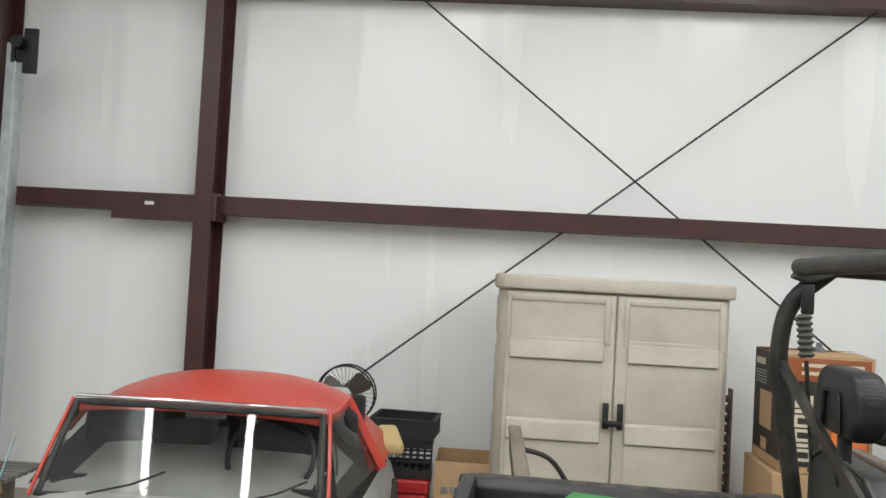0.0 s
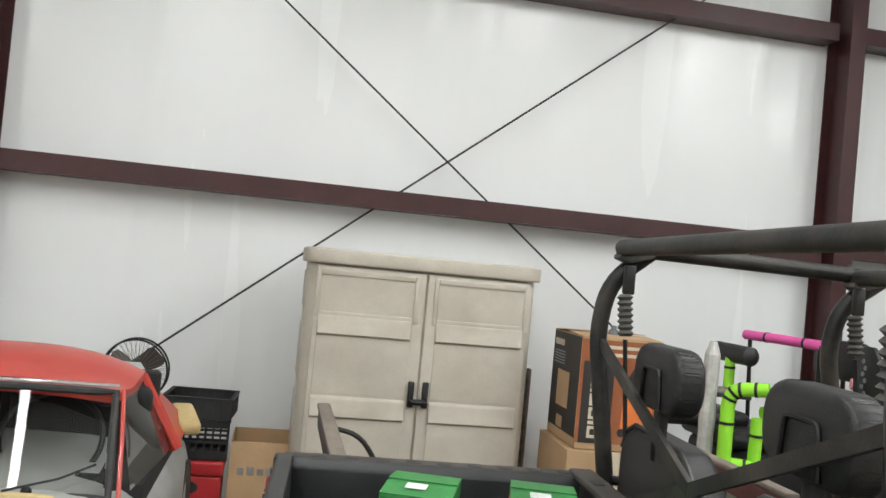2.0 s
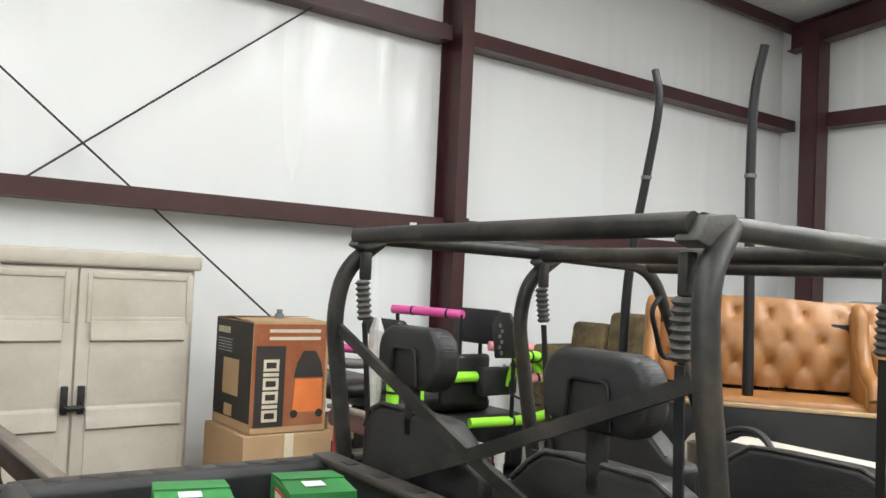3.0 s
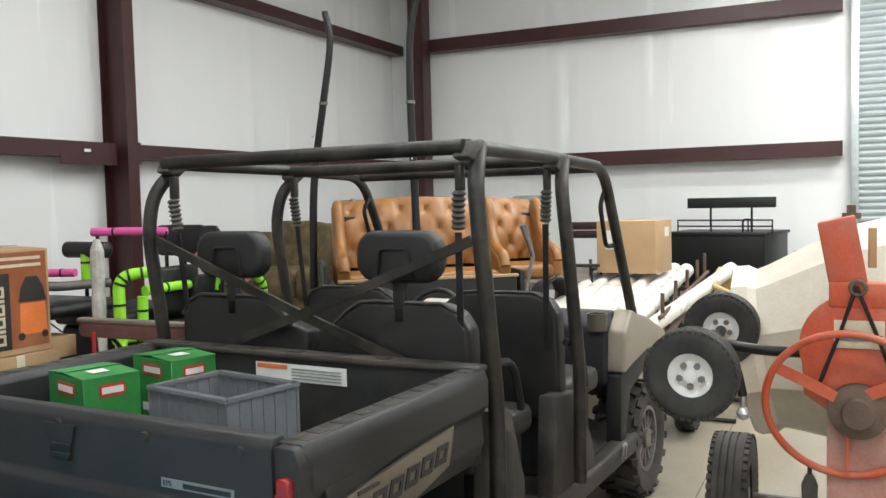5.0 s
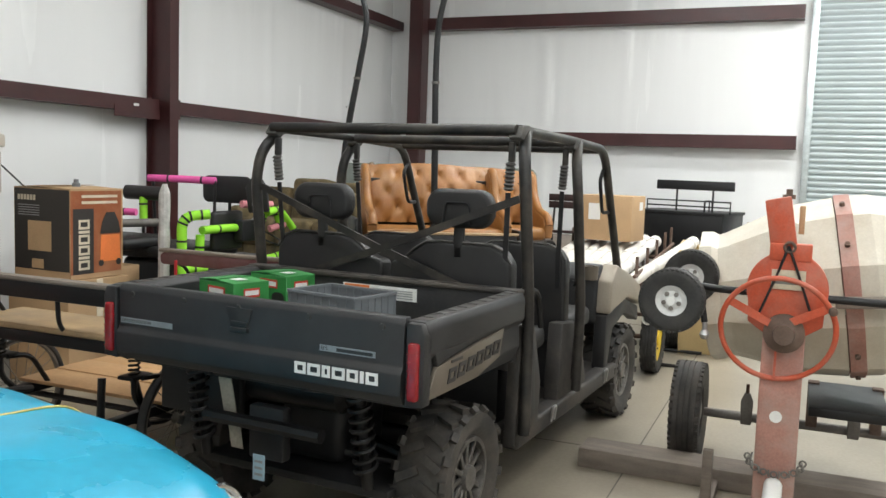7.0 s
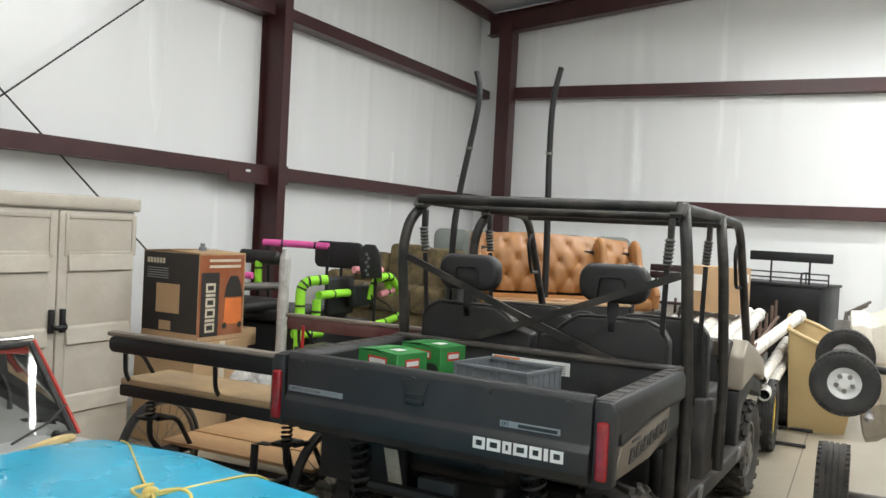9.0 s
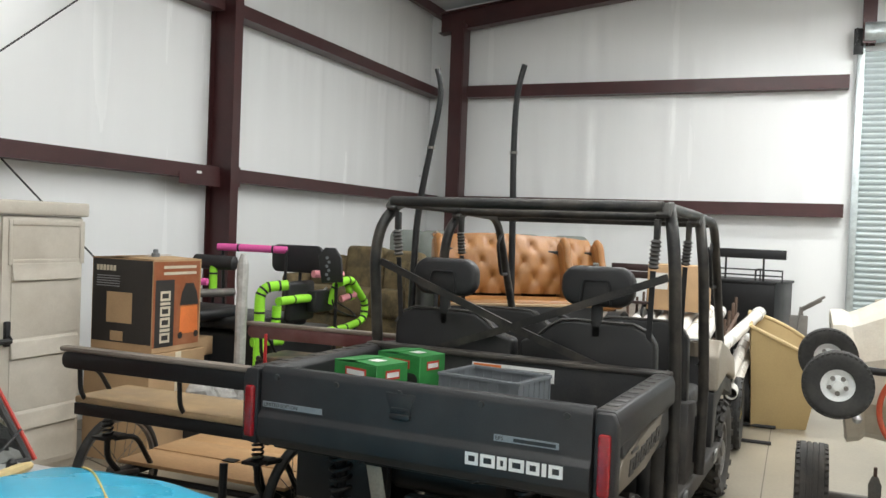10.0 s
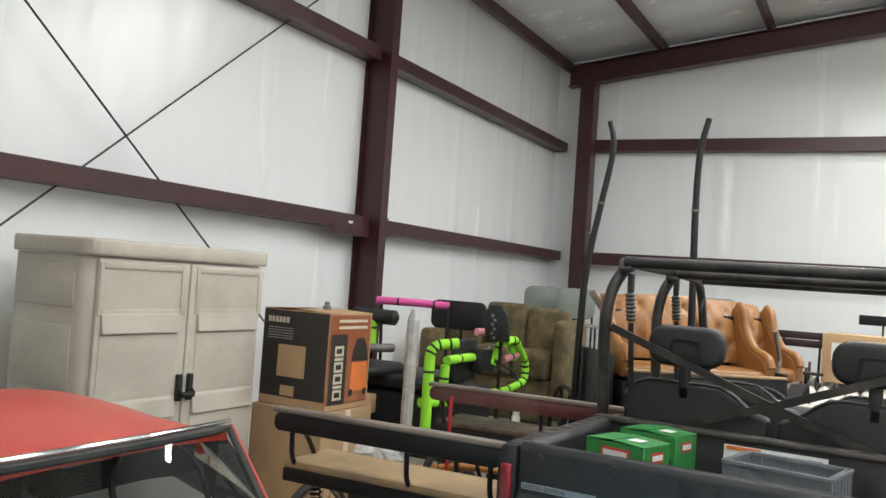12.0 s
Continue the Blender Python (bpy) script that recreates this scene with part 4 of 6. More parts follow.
def vacuum_box():
    c = placed("shop_vacuum_box", pose(1.715, 5.0, 0.79, 0, 0, -2), "printed black and orange shop vacuum carton on a plain box", "carton")
    w, d, h = 0.5, 0.58, 0.66
    part("body", B(-w / 2, w / 2, -d / 2, d / 2, 0, h, 0.004, 1), M_CARD, c)
    f = -d / 2
    part("print", B(-w / 2 - 0.002, -w / 2 - 0.0005, -d / 2 + 0.01, d / 2 - 0.01, 0.06, h - 0.005), M_BLKPR, c, "black print on the side")
    part("print", B(-w / 2 + 0.0, w / 2 - 0.02, f - 0.002, f - 0.0005, 0.04, h - 0.01), M_ORPR, c, "orange print on the front")
    part("print", B(-w / 2 + 0.02, -w / 2 + 0.21, f - 0.0035, f - 0.002, 0.04, h - 0.14), M_BLKPR, c)
    def front(bm, a, b, c, d, w):
        B(a, b, f - 0.005, f - 0.0036, c, d, bm=bm)
    for i, tall in enumerate((0.07, 0.02, 0.07, 0.07, 0.02, 0.07)):
        z = 0.07 + (0, 0.08, 0.11, 0.19, 0.27, 0.3)[i]
        t = hollow(front, -w / 2 + 0.07, -w / 2 + 0.17, z, z + tall, 0, 0.25) if tall > 0.05 else B(-w / 2 + 0.07, -w / 2 + 0.17, f - 0.005, f - 0.0036, z, z + tall)
        part("letter_shape", t, M_PAPER, c)
    for i in range(2):
        part("text_bar", B(-w / 2 + 0.1, w / 2 - 0.06, f - 0.0035, f - 0.002, h - 0.06 - i * 0.045, h - 0.04 - i * 0.045), M_PAPER, c)
    part("picture_lid", prism([(0.02, 0.33), (0.22, 0.33), (0.2, 0.42), (0.16, 0.49), (0.08, 0.49), (0.04, 0.42)], f - 0.0045, f - 0.002), M_BLKPR, c)
    part("picture_drum", prism([(0.02, 0.12), (0.22, 0.12), (0.21, 0.32), (0.03, 0.32)], f - 0.0045, f - 0.002), M_ORANGE, c)
    for x in (0.03, 0.2):
        part("picture_wheel", lathe([(0.025, 0), (0.025, 0.002)], pose(x, f - 0.0035, 0.11, 90), 12), M_BLKPR, c)
    a = -w / 2
    part("picture", B(a - 0.0035, a - 0.002, -0.1, 0.14, 0.2, 0.42), M_CARD, c)
    part("picture", B(a - 0.0035, a - 0.002, -0.02, 0.1, 0.07, 0.14), M_CARD, c)
    for i in range(6):
        part("letter_shape", B(a - 0.0035, a - 0.002, 0.06 + i * 0.032, 0.084 + i * 0.032, h - 0.09, h - 0.05), M_PAPER, c)
    for i in range(5):
        part("text_bar", B(a - 0.0035, a - 0.002, 0.02, 0.24, h - 0.13 - i * 0.018, h - 0.123 - i * 0.018), M_GREYD, c)
    part("top_flap", B(-w / 2, w / 2, f, 0, h, h + 0.004, turn=about(0, f, h, 2)), M_CARD, c)
    part("top_flap", B(-w / 2, w / 2, 0.01, d / 2, h, h + 0.004, turn=about(0, d / 2, h, -4)), M_CARD, c)
    part("cap", lathe([(0.03, 0), (0.03, 0.03), (0.018, 0.035), (0.018, 0.06)], pose(0.02, -0.05, h + 0.008), 14), M_GREYP, c)
    b = placed("cardboard_box", pose(1.715, 5.0, 0, 0, 0, -2), "large plain brown cardboard box under the vacuum carton", "box")
    part("body", B(-0.29, 0.29, -0.31, 0.31, 0, 0.786, 0.005, 1), M_CARD, b)
    part("tape", B(-0.03, 0.03, -0.3125, -0.3105, 0.5, 0.786), M_PAPER, b)


vacuum_box()

# ---- concrete mixer ----
M_ORED = mat("faded_orange_red_paint", (0.52, 0.085, 0.035), 0.5, var=0.15, scale=6, dirt=(0.42, 0.24, 0.19), dirt_amt=0.45, dirt_scale=5)
M_PINKP = mat("chalky_faded_red_paint", (0.4, 0.2, 0.16), 0.7, var=0.18, scale=5, dirt=(0.42, 0.35, 0.31), dirt_amt=0.75, dirt_scale=4)
M_POLY = mat("weathered_white_polyethylene", (0.62, 0.58, 0.49), 0.5, var=0.08, scale=3, dirt=(0.42, 0.33, 0.22), dirt_amt=0.5, dirt_scale=2.2)
M_RUST = mat("rusty_steel", (0.12, 0.075, 0.055), 0.75, metal=0.2, var=0.3, scale=9, dirt=(0.22, 0.17, 0.14), dirt_amt=0.5)
M_GREYM = mat("dull_grey_steel", (0.2, 0.19, 0.175), 0.55, metal=0.4, var=0.2, dirt=(0.12, 0.09, 0.07), dirt_amt=0.5)
M_OLDWOOD = mat("grey_old_timber", (0.17, 0.14, 0.115), 0.8, var=0.25, scale=4, stretch=(6, 1, 6), bump=0.4, dirt=(0.28, 0.24, 0.2), dirt_amt=0.4)
M_WRIM = mat("white_wheel_paint", (0.68, 0.69, 0.68), 0.4, var=0.08)


def road_tyre(c, r, w, axis, parent, material, rim_mat, rim_r, ribs=44, name="wheel"):
    """A treaded road wheel: tyre with grooves and blocks, rim with a dished face; axis is the pose that turns z to the axle."""
    m = pose(*c) @ axis
    prof = [(rim_r, -w * 0.4), (r * 0.8, -w * 0.52), (r * 0.93, -w * 0.48), (r, -w * 0.36)]
    for g in (-0.18, 0.0, 0.18):
        prof += [(r, w * (g - 0.035)), (r - 0.008, w * (g - 0.03)), (r - 0.008, w * (g + 0.03)), (r, w * (g + 0.035))]
    prof += [(r, w * 0.36), (r * 0.93, w * 0.48), (r * 0.8, w * 0.52), (rim_r, w * 0.4)]
    wh = part(name, lathe([(rim_r * 0.3, -w * 0.42), (rim_r * 0.34, 0), (rim_r * 0.3, w * 0.42)], m, 18), rim_mat, parent)
    bm = lathe(prof, m, 44, closed=True)
    for i in range(ribs):
        for s in (-1, 1):
            t = m @ pose(0, 0, 0, 0, 0, 360 * (i + 0.5 * (s > 0)) / ribs) @ pose(r * 0.965, 0, s * w * 0.43)
            B(-0.006, r * 0.02, -r * 1.9 / ribs, r * 1.9 / ribs, -w * 0.07, w * 0.07, bm=bm, turn=t)
    part("tyre", bm, material, wh)
    prof = [(rim_r + 0.012, -w * 0.42), (rim_r + 0.012, -w * 0.36), (rim_r * 0.9, -w * 0.3), (rim_r * 0.62, -w * 0.22), (rim_r * 0.4, -w * 0.3), (rim_r * 0.3, -w * 0.3)]
    prof += [(a, -b) for a, b in prof[::-1]]
    part("rim", lathe(prof, m, 30, closed=True), rim_mat, wh)
    for i in range(5):
        part("lug_nut", lathe([(0.011, -w * 0.34), (0.011, w * 0.34)], m @ pose(0, 0, 0, 0, 0, i * 72) @ pose(rim_r * 0.5, 0, 0), 6), M_GREYM, wh)
    return wh


ALONG_Y = pose(0, 0, 0, 90)
ALONG_X = pose(0, 0, 0, 0, 90)


def mixer():
    c = thing("concrete_mixer", (1.6, -0.1, 0), "towable concrete mixer with a dirty white drum and orange-red hand wheel", "concrete mixer")
    y = -0.085
    part("pedestal", B(1.02, 1.14, y - 0.092, y + 0.092, 0.06, 1.2, 0.008), M_PINKP, c, "chalky faded red steel pedestal")
    part("foot", B(0.98, 1.2, y - 0.16, y + 0.16, 0, 0.06, 0.006), M_RUST, c)
    part("gear_plate", prism([(y + 0.175 * math.cos(a), 1.2 + 0.175 * math.sin(a)) for a in [radians(-20 + 220 * k / 22) for k in range(23)]] + [(y - 0.16, 1.04), (y - 0.07, 0.98), (y + 0.07, 0.98), (y + 0.16, 1.04)], 0.99, 1.02, "x", 0.006), M_ORED, c, "round orange-red gear guard plate")
    part("top_plate", B(0.985, 1.06, y - 0.095, y + 0.085, 1.33, 1.41, 0.006), M_ORED, c)
    part("upright_arm", prism([(y - 0.03, 1.4), (y + 0.085, 1.4), (y + 0.12, 1.6), (y + 0.01, 1.625)], 1.0, 1.12, "x", 0.006), M_ORED, c)
    part("cap_bolt", lathe([(0.03, 0), (0.03, 0.02), (0.015, 0.02), (0.015, 0.045)], pose(1.08, y + 0.02, 1.61), 10), M_RUST, c)
    part("wood_block", B(1.08, 1.13, y - 0.055, y - 0.03, 1.45, 1.58, 0.004), M_CARD, c)
    part("data_plate", B(0.983, 0.9895, y - 0.075, y + 0.07, 1.2, 1.29, 0.002), M_PAPER, c, "worn white and red data plate")
    part("data_plate_band", B(0.98, 0.9828, y - 0.07, y + 0.065, 1.225, 1.245), M_GREYM, c)
    for s in (-1, 1):
        part("chain_cable", tube([(0.975, y + 0.005, 1.4), (0.972, y + s * 0.045, 1.27), (0.97, y + s * 0.11, 1.09)], 0.006, 6), M_BLKM, c)
    part("eye_bolt", lathe([(0.022 + 0.007 * math.cos(a), 0.007 * math.sin(a)) for a in [k * math.pi / 3 for k in range(6)]], pose(0.975, y, 1.395, 0, 90), 14, closed=True), M_RUST, c)
    part("gear_hub", lathe([(0.09, 0), (0.09, 0.05), (0.05, 0.07), (0.045, 0.1)], pose(1.02, y, 1.0, 0, -90), 24), M_RUST, c)
    hub = pose(0.955, y + 0.03, 1.02, 0, 77)
    w = part("hand_wheel", lathe([(0.245 + 0.0125 * math.cos(a), 0.0125 * math.sin(a)) for a in [k * math.pi / 5 for k in range(10)]], hub, 56, closed=True), M_ORED, c, "round orange-red steel hand wheel")
    for a in (0, 120, 240):
        d = Vector((math.cos(radians(a)), math.sin(radians(a)), 0))
        part("spoke", tube([hub @ (d * 0.03 + Vector((0, 0, 0.02))), hub @ (d * 0.14 + Vector((0, 0, 0.012))), hub @ (d * 0.245)], 0.02, 4, flat=(0.005, 0.018)), M_ORED, w)
    part("wheel_knob", lathe([(0.018, 0), (0.02, 0.05), (0.012, 0.055)], pose(0.94, y - 0.195, 1.13, 0, -90), 12), M_RUST, w)
    # drum: faceted, open towards +y
    ax = pose(1.78, 0, 1.09, -90 - 9) @ pose(0, 0, 0, 0, 0, 18)
    part("drum", lathe([(0.16, -0.98), (0.34, -0.92), (0.475, -0.5), (0.475, -0.42)], ax, 10), M_POLY, c, "stained white faceted plastic drum half", smooth=False)
    outer = [(0.475, -0.34), (0.455, -0.12), (0.345, 0.2), (0.335, 0.24), (0.355, 0.27), (0.36, 0.33), (0.33, 0.34), (0.31, 0.26), (0.44, -0.12), (0.455, -0.34)]
    part("drum_mouth", lathe(outer, ax, 10, closed=True), M_POLY, c, "stained white faceted plastic drum mouth", smooth=False)
    part("drum_band", lathe([(0.486, -0.42), (0.486, -0.345), (0.46, -0.345), (0.46, -0.42)], ax, 10, closed=True), M_PINKP, c, "rust-stained bolted steel band round the drum", smooth=False)
    for i in range(10):
        part("band_bolt", lathe([(0.014, 0), (0.012, 0.018)], ax @ pose(0, 0, -0.38, 0, 0, i * 36 + 14) @ pose(0.468, 0, 0, 0, 90), 8), M_RUST, c)
    for i in range(3):
        part("mixing_blade", B(0.2, 0.4, -0.01, 0.01, -0.35, 0.1, turn=ax @ pose(0, 0, 0, 0, 0, 30 + i * 120)), M_POLY, c)
    part("wood_rail", B(1.22, 1.3, -1.1, -0.3, 1.1, 1.15, 0.006, turn=about(1.26, -0.3, 1.1, -5)), M_OLDWOOD, c)
    part("drum_cradle", B(1.5, 2.15, -0.6, -0.22, 0.5, 0.55, 0.008), M_BLKM, c)
    for yy in (-0.25, -0.58):
        part("cradle_post", B(2.05, 2.12, yy - 0.03, yy + 0.03, 0.3, 0.56, 0.005), M_RUST, c)
    part("frame_beam", B(1.1, 2.14, y - 0.05, y + 0.05, 0.28, 0.38, 0.006), M_RUST, c)
    part("axle", tube([(2.1, 0.34, 0.295), (2.1, -1.0, 0.295)], 0.028, 12), M_GREYM, c)
    for yy in (0.1, -0.47):
        part("axle_bracket", prism([(yy - 0.03, 0.26), (yy + 0.03, 0.26), (yy + 0.035, 0.4), (yy + 0.015, 0.45), (yy - 0.015, 0.45), (yy - 0.035, 0.4)], 2.05, 2.075, "x", 0.004), M_GREYM, c)
        part("bracket_bolt", tube([(2.06, yy, 0.42), (2.06, yy, 0.5)], 0.01, 8), M_RUST, c)
    for yy in (0.43, -1.12):
        road_tyre((2.1, yy, 0.295), 0.295, 0.17, ALONG_Y, c, M_RUB, M_GREYM, 0.16)
    part("round_tag", lathe([(0.028, 0), (0.028, 0.003)], pose(1.0165, y + 0.01, 0.6, 0, -90), 16), M_WHITE, c)
    part("tow_tube", lathe([(0.042, 0), (0.042, 0.3), (0.03, 0.3), (0.03, 0.02)], pose(1.03, y + 0.0, 0.27, 0, -90), 18, closed=True), M_WHITE, c, "white tow tube end")
    ch = part("chain", tube([(1.01, y + 0.1, 0.42), (1.0, y + 0.11, 0.36)], 0.004, 6), M_GREYM, c, "galvanised safety chain")
    for i in range(17):
        a = math.pi * i / 16
        p = (1.005, y + 0.12 * math.cos(a), 0.40 - 0.07 * math.sin(a))
        part("chain_link", lathe([(0.014 + 0.0045 * math.cos(t), 0.0045 * math.sin(t)) for t in [k * math.pi / 3 for k in range(6)]], pose(*p, 90 * (i % 2), 90, 0), 10, closed=True), M_GREYM, ch)
    return c


mixer()


def trailer_dolly():
    c = thing("trailer_dolly", (1.0, 0.3, 1.0), "two-wheeled black trailer dolly laid across the mixer", "dolly")
    part("handle_bar", tube(bent([(1.04, 0.34, 1.155), (0.975, 0.2, 1.15), (0.97, -0.2, 1.145), (0.968, -1.2, 1.14)], 0.05), 0.018, 10), M_BLKM, c)
    part("axle", tube([(0.62, 0.355, 1.128), (1.46, 0.37, 1.15)], 0.02, 10), M_BLKM, c)
    road_tyre((0.62, 0.355, 1.128), 0.142, 0.095, ALONG_X, c, M_RUBC, M_WRIM, 0.068, 38)
    road_tyre((1.42, 0.37, 1.15), 0.142, 0.095, ALONG_X, c, M_RUBC, M_WRIM, 0.068, 38)
    part("hitch_arm", tube(bent([(1.03, 0.36, 1.14), (1.02, 0.27, 1.08), (1.017, 0.25, 0.98)], 0.03), 0.016, 8), M_BLKM, c)
    part("hitch_ball", lathe([(0.004, -0.024), (0.016, -0.018), (0.024, 0), (0.016, 0.018), (0.012, 0.022), (0.012, 0.06)], pose(1.017, 0.248, 0.92), 18), M_ALU, c, "polished hitch ball")
    part("brace", tube([(0.97, 0.12, 1.15), (1.2, 0.36, 1.14)], 0.01, 8), M_BLKM, c)
    for yy in (0.02, -0.2):
        part("bolt", tube([(0.97, yy, 1.12), (0.97, yy, 1.2)], 0.007, 8), M_ALU, c)
    c.location += Vector((0.045, 0.022, 0.025))


trailer_dolly()
t = thing("timber_beam", (1.72, 0, 0), "grey weathered timber beam lying on the floor", "timber")
part("beam", B(1.6, 1.84, -1.05, 0.98, 0, 0.115, 0.008), M_OLDWOOD, t)
part("stake", B(1.26, 1.31, 0.21, 0.26, 0, 0.315, 0.004), M_OLDWOOD, t)
part("cross_piece", B(1.3, 1.6, 0.2, 0.27, 0, 0.06, 0.004), M_OLDWOOD, t)

# ---- old car ----
M_REDC = mat("oxidised_red_car_paint", (0.5, 0.035, 0.022), 0.38, var=0.12, scale=3, dirt=(0.42, 0.1, 0.06), dirt_amt=0.45, dirt_scale=3, coat=0.15)
M_PRIM = mat("grey_primer", (0.36, 0.36, 0.35), 0.6, var=0.08, dirt=(0.3, 0.29, 0.27), dirt_amt=0.4)
M_TARP = mat("sky_blue_tarpaulin", (0.03, 0.36, 0.55), 0.28, var=0.1, scale=2.5, bump=0.1, fine=18)
M_ROPE = mat("yellow_rope", (0.62, 0.47, 0.14), 0.75, var=0.2, fine=300)
M_CHROME = mat("chrome", (0.75, 0.75, 0.75), 0.12, metal=1.0, var=0.04, bump=0)
# near-black base colour carries the shade inside the closed cabin
M_SHADEIN = mat("shaded_car_interior", (0.012, 0.012, 0.012), 0.85, var=0.2)
M_FOAM = mat("yellowed_foam", (0.55, 0.42, 0.2), 0.9, bump=0.6, fine=60)
M_CARGLASS = glass("car_glass", (0.42, 0.45, 0.43))


def loft(sections, bm=None, cap=True):
    bm = bm or bmesh.new()
    rings = [[bm.verts.new(p) for p in s] for s in sections]
    for a, b in zip(rings, rings[1:]):
        for k in range(len(a) - 1):
            bm.faces.new((a[k], a[k + 1], b[k + 1], b[k]))
    if cap:
        bm.faces.new(rings[0])
        bm.faces.new(rings[-1][::-1])
    return bm


def car():
    cx = -1.475
    c = thing("old_car", (cx, 3.6, 0), "old coupe with a red roof, grey primer body and blue-tarped bonnet", "car")
    def shell(y, w, z0, z1, crown, n=14):
        out = []
        for k in range(n + 1):
            a = math.pi * k / n
            u = math.cos(a)
            out.append((cx + w * math.copysign(abs(u) ** 0.45, u), y, z0 + (z1 - z0) * (abs(math.sin(a)) ** 0.32) + crown * (1 - u * u)))
        return out
    # lower body from nose to tail
    body = [(1.36, 0.42, 0.3, 0.5, 0.02), (1.42, 0.52, 0.28, 0.575, 0.03), (1.6, 0.615, 0.25, 0.65, 0.05), (2.0, 0.71, 0.22, 0.74, 0.06), (2.6, 0.75, 0.22, 0.795, 0.05), (3.1, 0.765, 0.22, 0.8, 0.025), (3.9, 0.77, 0.22, 0.8, 0.02), (4.5, 0.77, 0.22, 0.8, 0.02), (4.9, 0.75, 0.25, 0.78, 0.03), (5.2, 0.68, 0.3, 0.72, 0.02)]
    part("body", loft([shell(*s) for s in body]), M_PRIM, c, "grey primer car body")
    # roof with curved front edge
    secs = []
    for j in range(13):
        v = j / 12
        y = 3.46 + v * 1.0
        z = 1.15 + 0.1 * math.sin(min(1, v * 1.25 + 0.12) * math.pi / 2) - 0.22 * max(0, v - 0.72) ** 1.2 * 2.2
        w = 0.545 + 0.03 * math.sin(v * math.pi)
        row = []
        for k in range(15):
            u = -1 + 2 * k / 14
            row.append((cx + w * u, y + 0.05 * u * u * (1 - v * 1.6), z - 0.10 * abs(u) ** 2.6 * (0.35 + 0.65 * min(1, v * 3))))
        secs.append(row)
    bm = loft(secs, cap=False)
    for f in bmesh.ops.extrude_face_region(bm, geom=bm.faces[:])["geom"]:
        if isinstance(f, bmesh.types.BMVert):
            f.co.z -= 0.035
    part("roof", bm, M_REDC, c, "oxidised red car roof")
    # windscreen between cowl and roof edge
    def screen(v, u, off=0.0):
        y = 3.23 + 0.225 * v + 0.05 * u * u
        z = 0.8 + 0.36 * v - 0.01 * u * u
        w = 0.6 - 0.045 * v
        return (cx + w * u, y - off, z + off * 0.6)
    rows = [[screen(0.02 + 0.96 * j / 6, -0.97 + 1.94 * k / 16) for k in range(17)] for j in range(7)]
    g = part("windscreen", loft(rows, cap=False), M_CARGLASS, c, "dusty curved windscreen")
    g.visible_shadow = False
    loop = [screen(0, -1 + 2 * k / 16) for k in range(17)] + [screen(v, 1) for v in (0.25, 0.5, 0.75)] + [screen(1, 1 - 2 * k / 16) for k in range(17)] + [screen(v, -1) for v in (0.75, 0.5, 0.25)]
    part("screen_seal", tube(loop, 0.016, 8, loop=True), M_RUBC, c, "black rubber windscreen seal")
    part("screen_trim", tube([screen(1.05, -1.02 + 2.04 * k / 16, 0.012) for k in range(17)], 0.008, 8), M_CHROME, c, "chrome strip over the windscreen")
    for s in (-1, 1):
        part("front_pillar", tube([screen(-0.02, s * 1.06), screen(0.5, s * 1.06), screen(1.03, s * 1.05)], 0.009, 8), M_REDC, c)
        p0, p1 = screen(1.0, s * 1.06), (cx + s * 0.6, 4.3, 1.2)
        part("side_glass", loft([[(cx + s * 0.67, 3.33, 0.81), (cx + s * 0.565, 3.6, 1.11)], [(cx + s * 0.73, 4.1, 0.81), (cx + s * 0.565, 4.1, 1.13)]], cap=False), M_CARGLASS, c, "dusty side window").visible_shadow = False
        part("door_post", tube([(cx + s * 0.75, 4.12, 0.8), (cx + s * 0.555, 4.14, 1.13)], 0.03, 8), M_REDC, c)
        part("rear_quarter", loft([[(cx + s * 0.75, 4.14, 0.8), (cx + s * 0.555, 4.14, 1.13)], [(cx + s * 0.74, 4.8, 0.8), (cx + s * 0.54, 4.42, 1.08)]], cap=False), M_REDC, c)
        part("hinge", B(cx + s * 0.79 - 0.01, cx + s * 0.79 + 0.015, 3.42, 3.47, 0.6, 0.66, 0.006), M_CHROME, c)
        part("headlight", lathe([(0.005, 0.04), (0.06, 0.03), (0.085, 0.0), (0.09, -0.03)], pose(cx + s * 0.5, 1.54, 0.55, 70), 24), M_HEAD, c, "round glass headlight")
        part("headlight_ring", lathe([(0.095 + 0.012 * math.cos(a), 0.012 * math.sin(a)) for a in [k * math.pi / 4 for k in range(8)]], pose(cx + s * 0.5, 1.53, 0.55, 70), 28, closed=True), M_CHROME, c)
    part("headlining", B(cx - 0.52, cx + 0.52, 3.6, 4.38, 1.11, 1.125, 0.005), M_SHADEIN, c)
    # upright dark panel added to block the bright wall behind the rear window
    part("rear_view_block", B(cx - 0.62, cx + 0.62, 4.26, 4.38, 0.7, 1.13, 0.02), M_SHADEIN, c)
    part("rear_window", loft([[(cx - 0.5, 4.46, 1.15), (cx + 0.5, 4.46, 1.15)], [(cx - 0.6, 4.85, 0.88), (cx + 0.6, 4.85, 0.88)]], cap=False), M_CARGLASS, c).visible_shadow = False
    # solid cabin fill and dashboard, with the cabin's shade in their colour
    part("cabin_lining", B(cx - 0.7, cx + 0.7, 3.48, 4.8, 0.5, 0.8, 0.03), M_SHADEIN, c)
    part("dashboard", B(cx - 0.6, cx + 0.6, 3.42, 3.52, 0.72, 0.81, 0.03), M_SHADEIN, c)
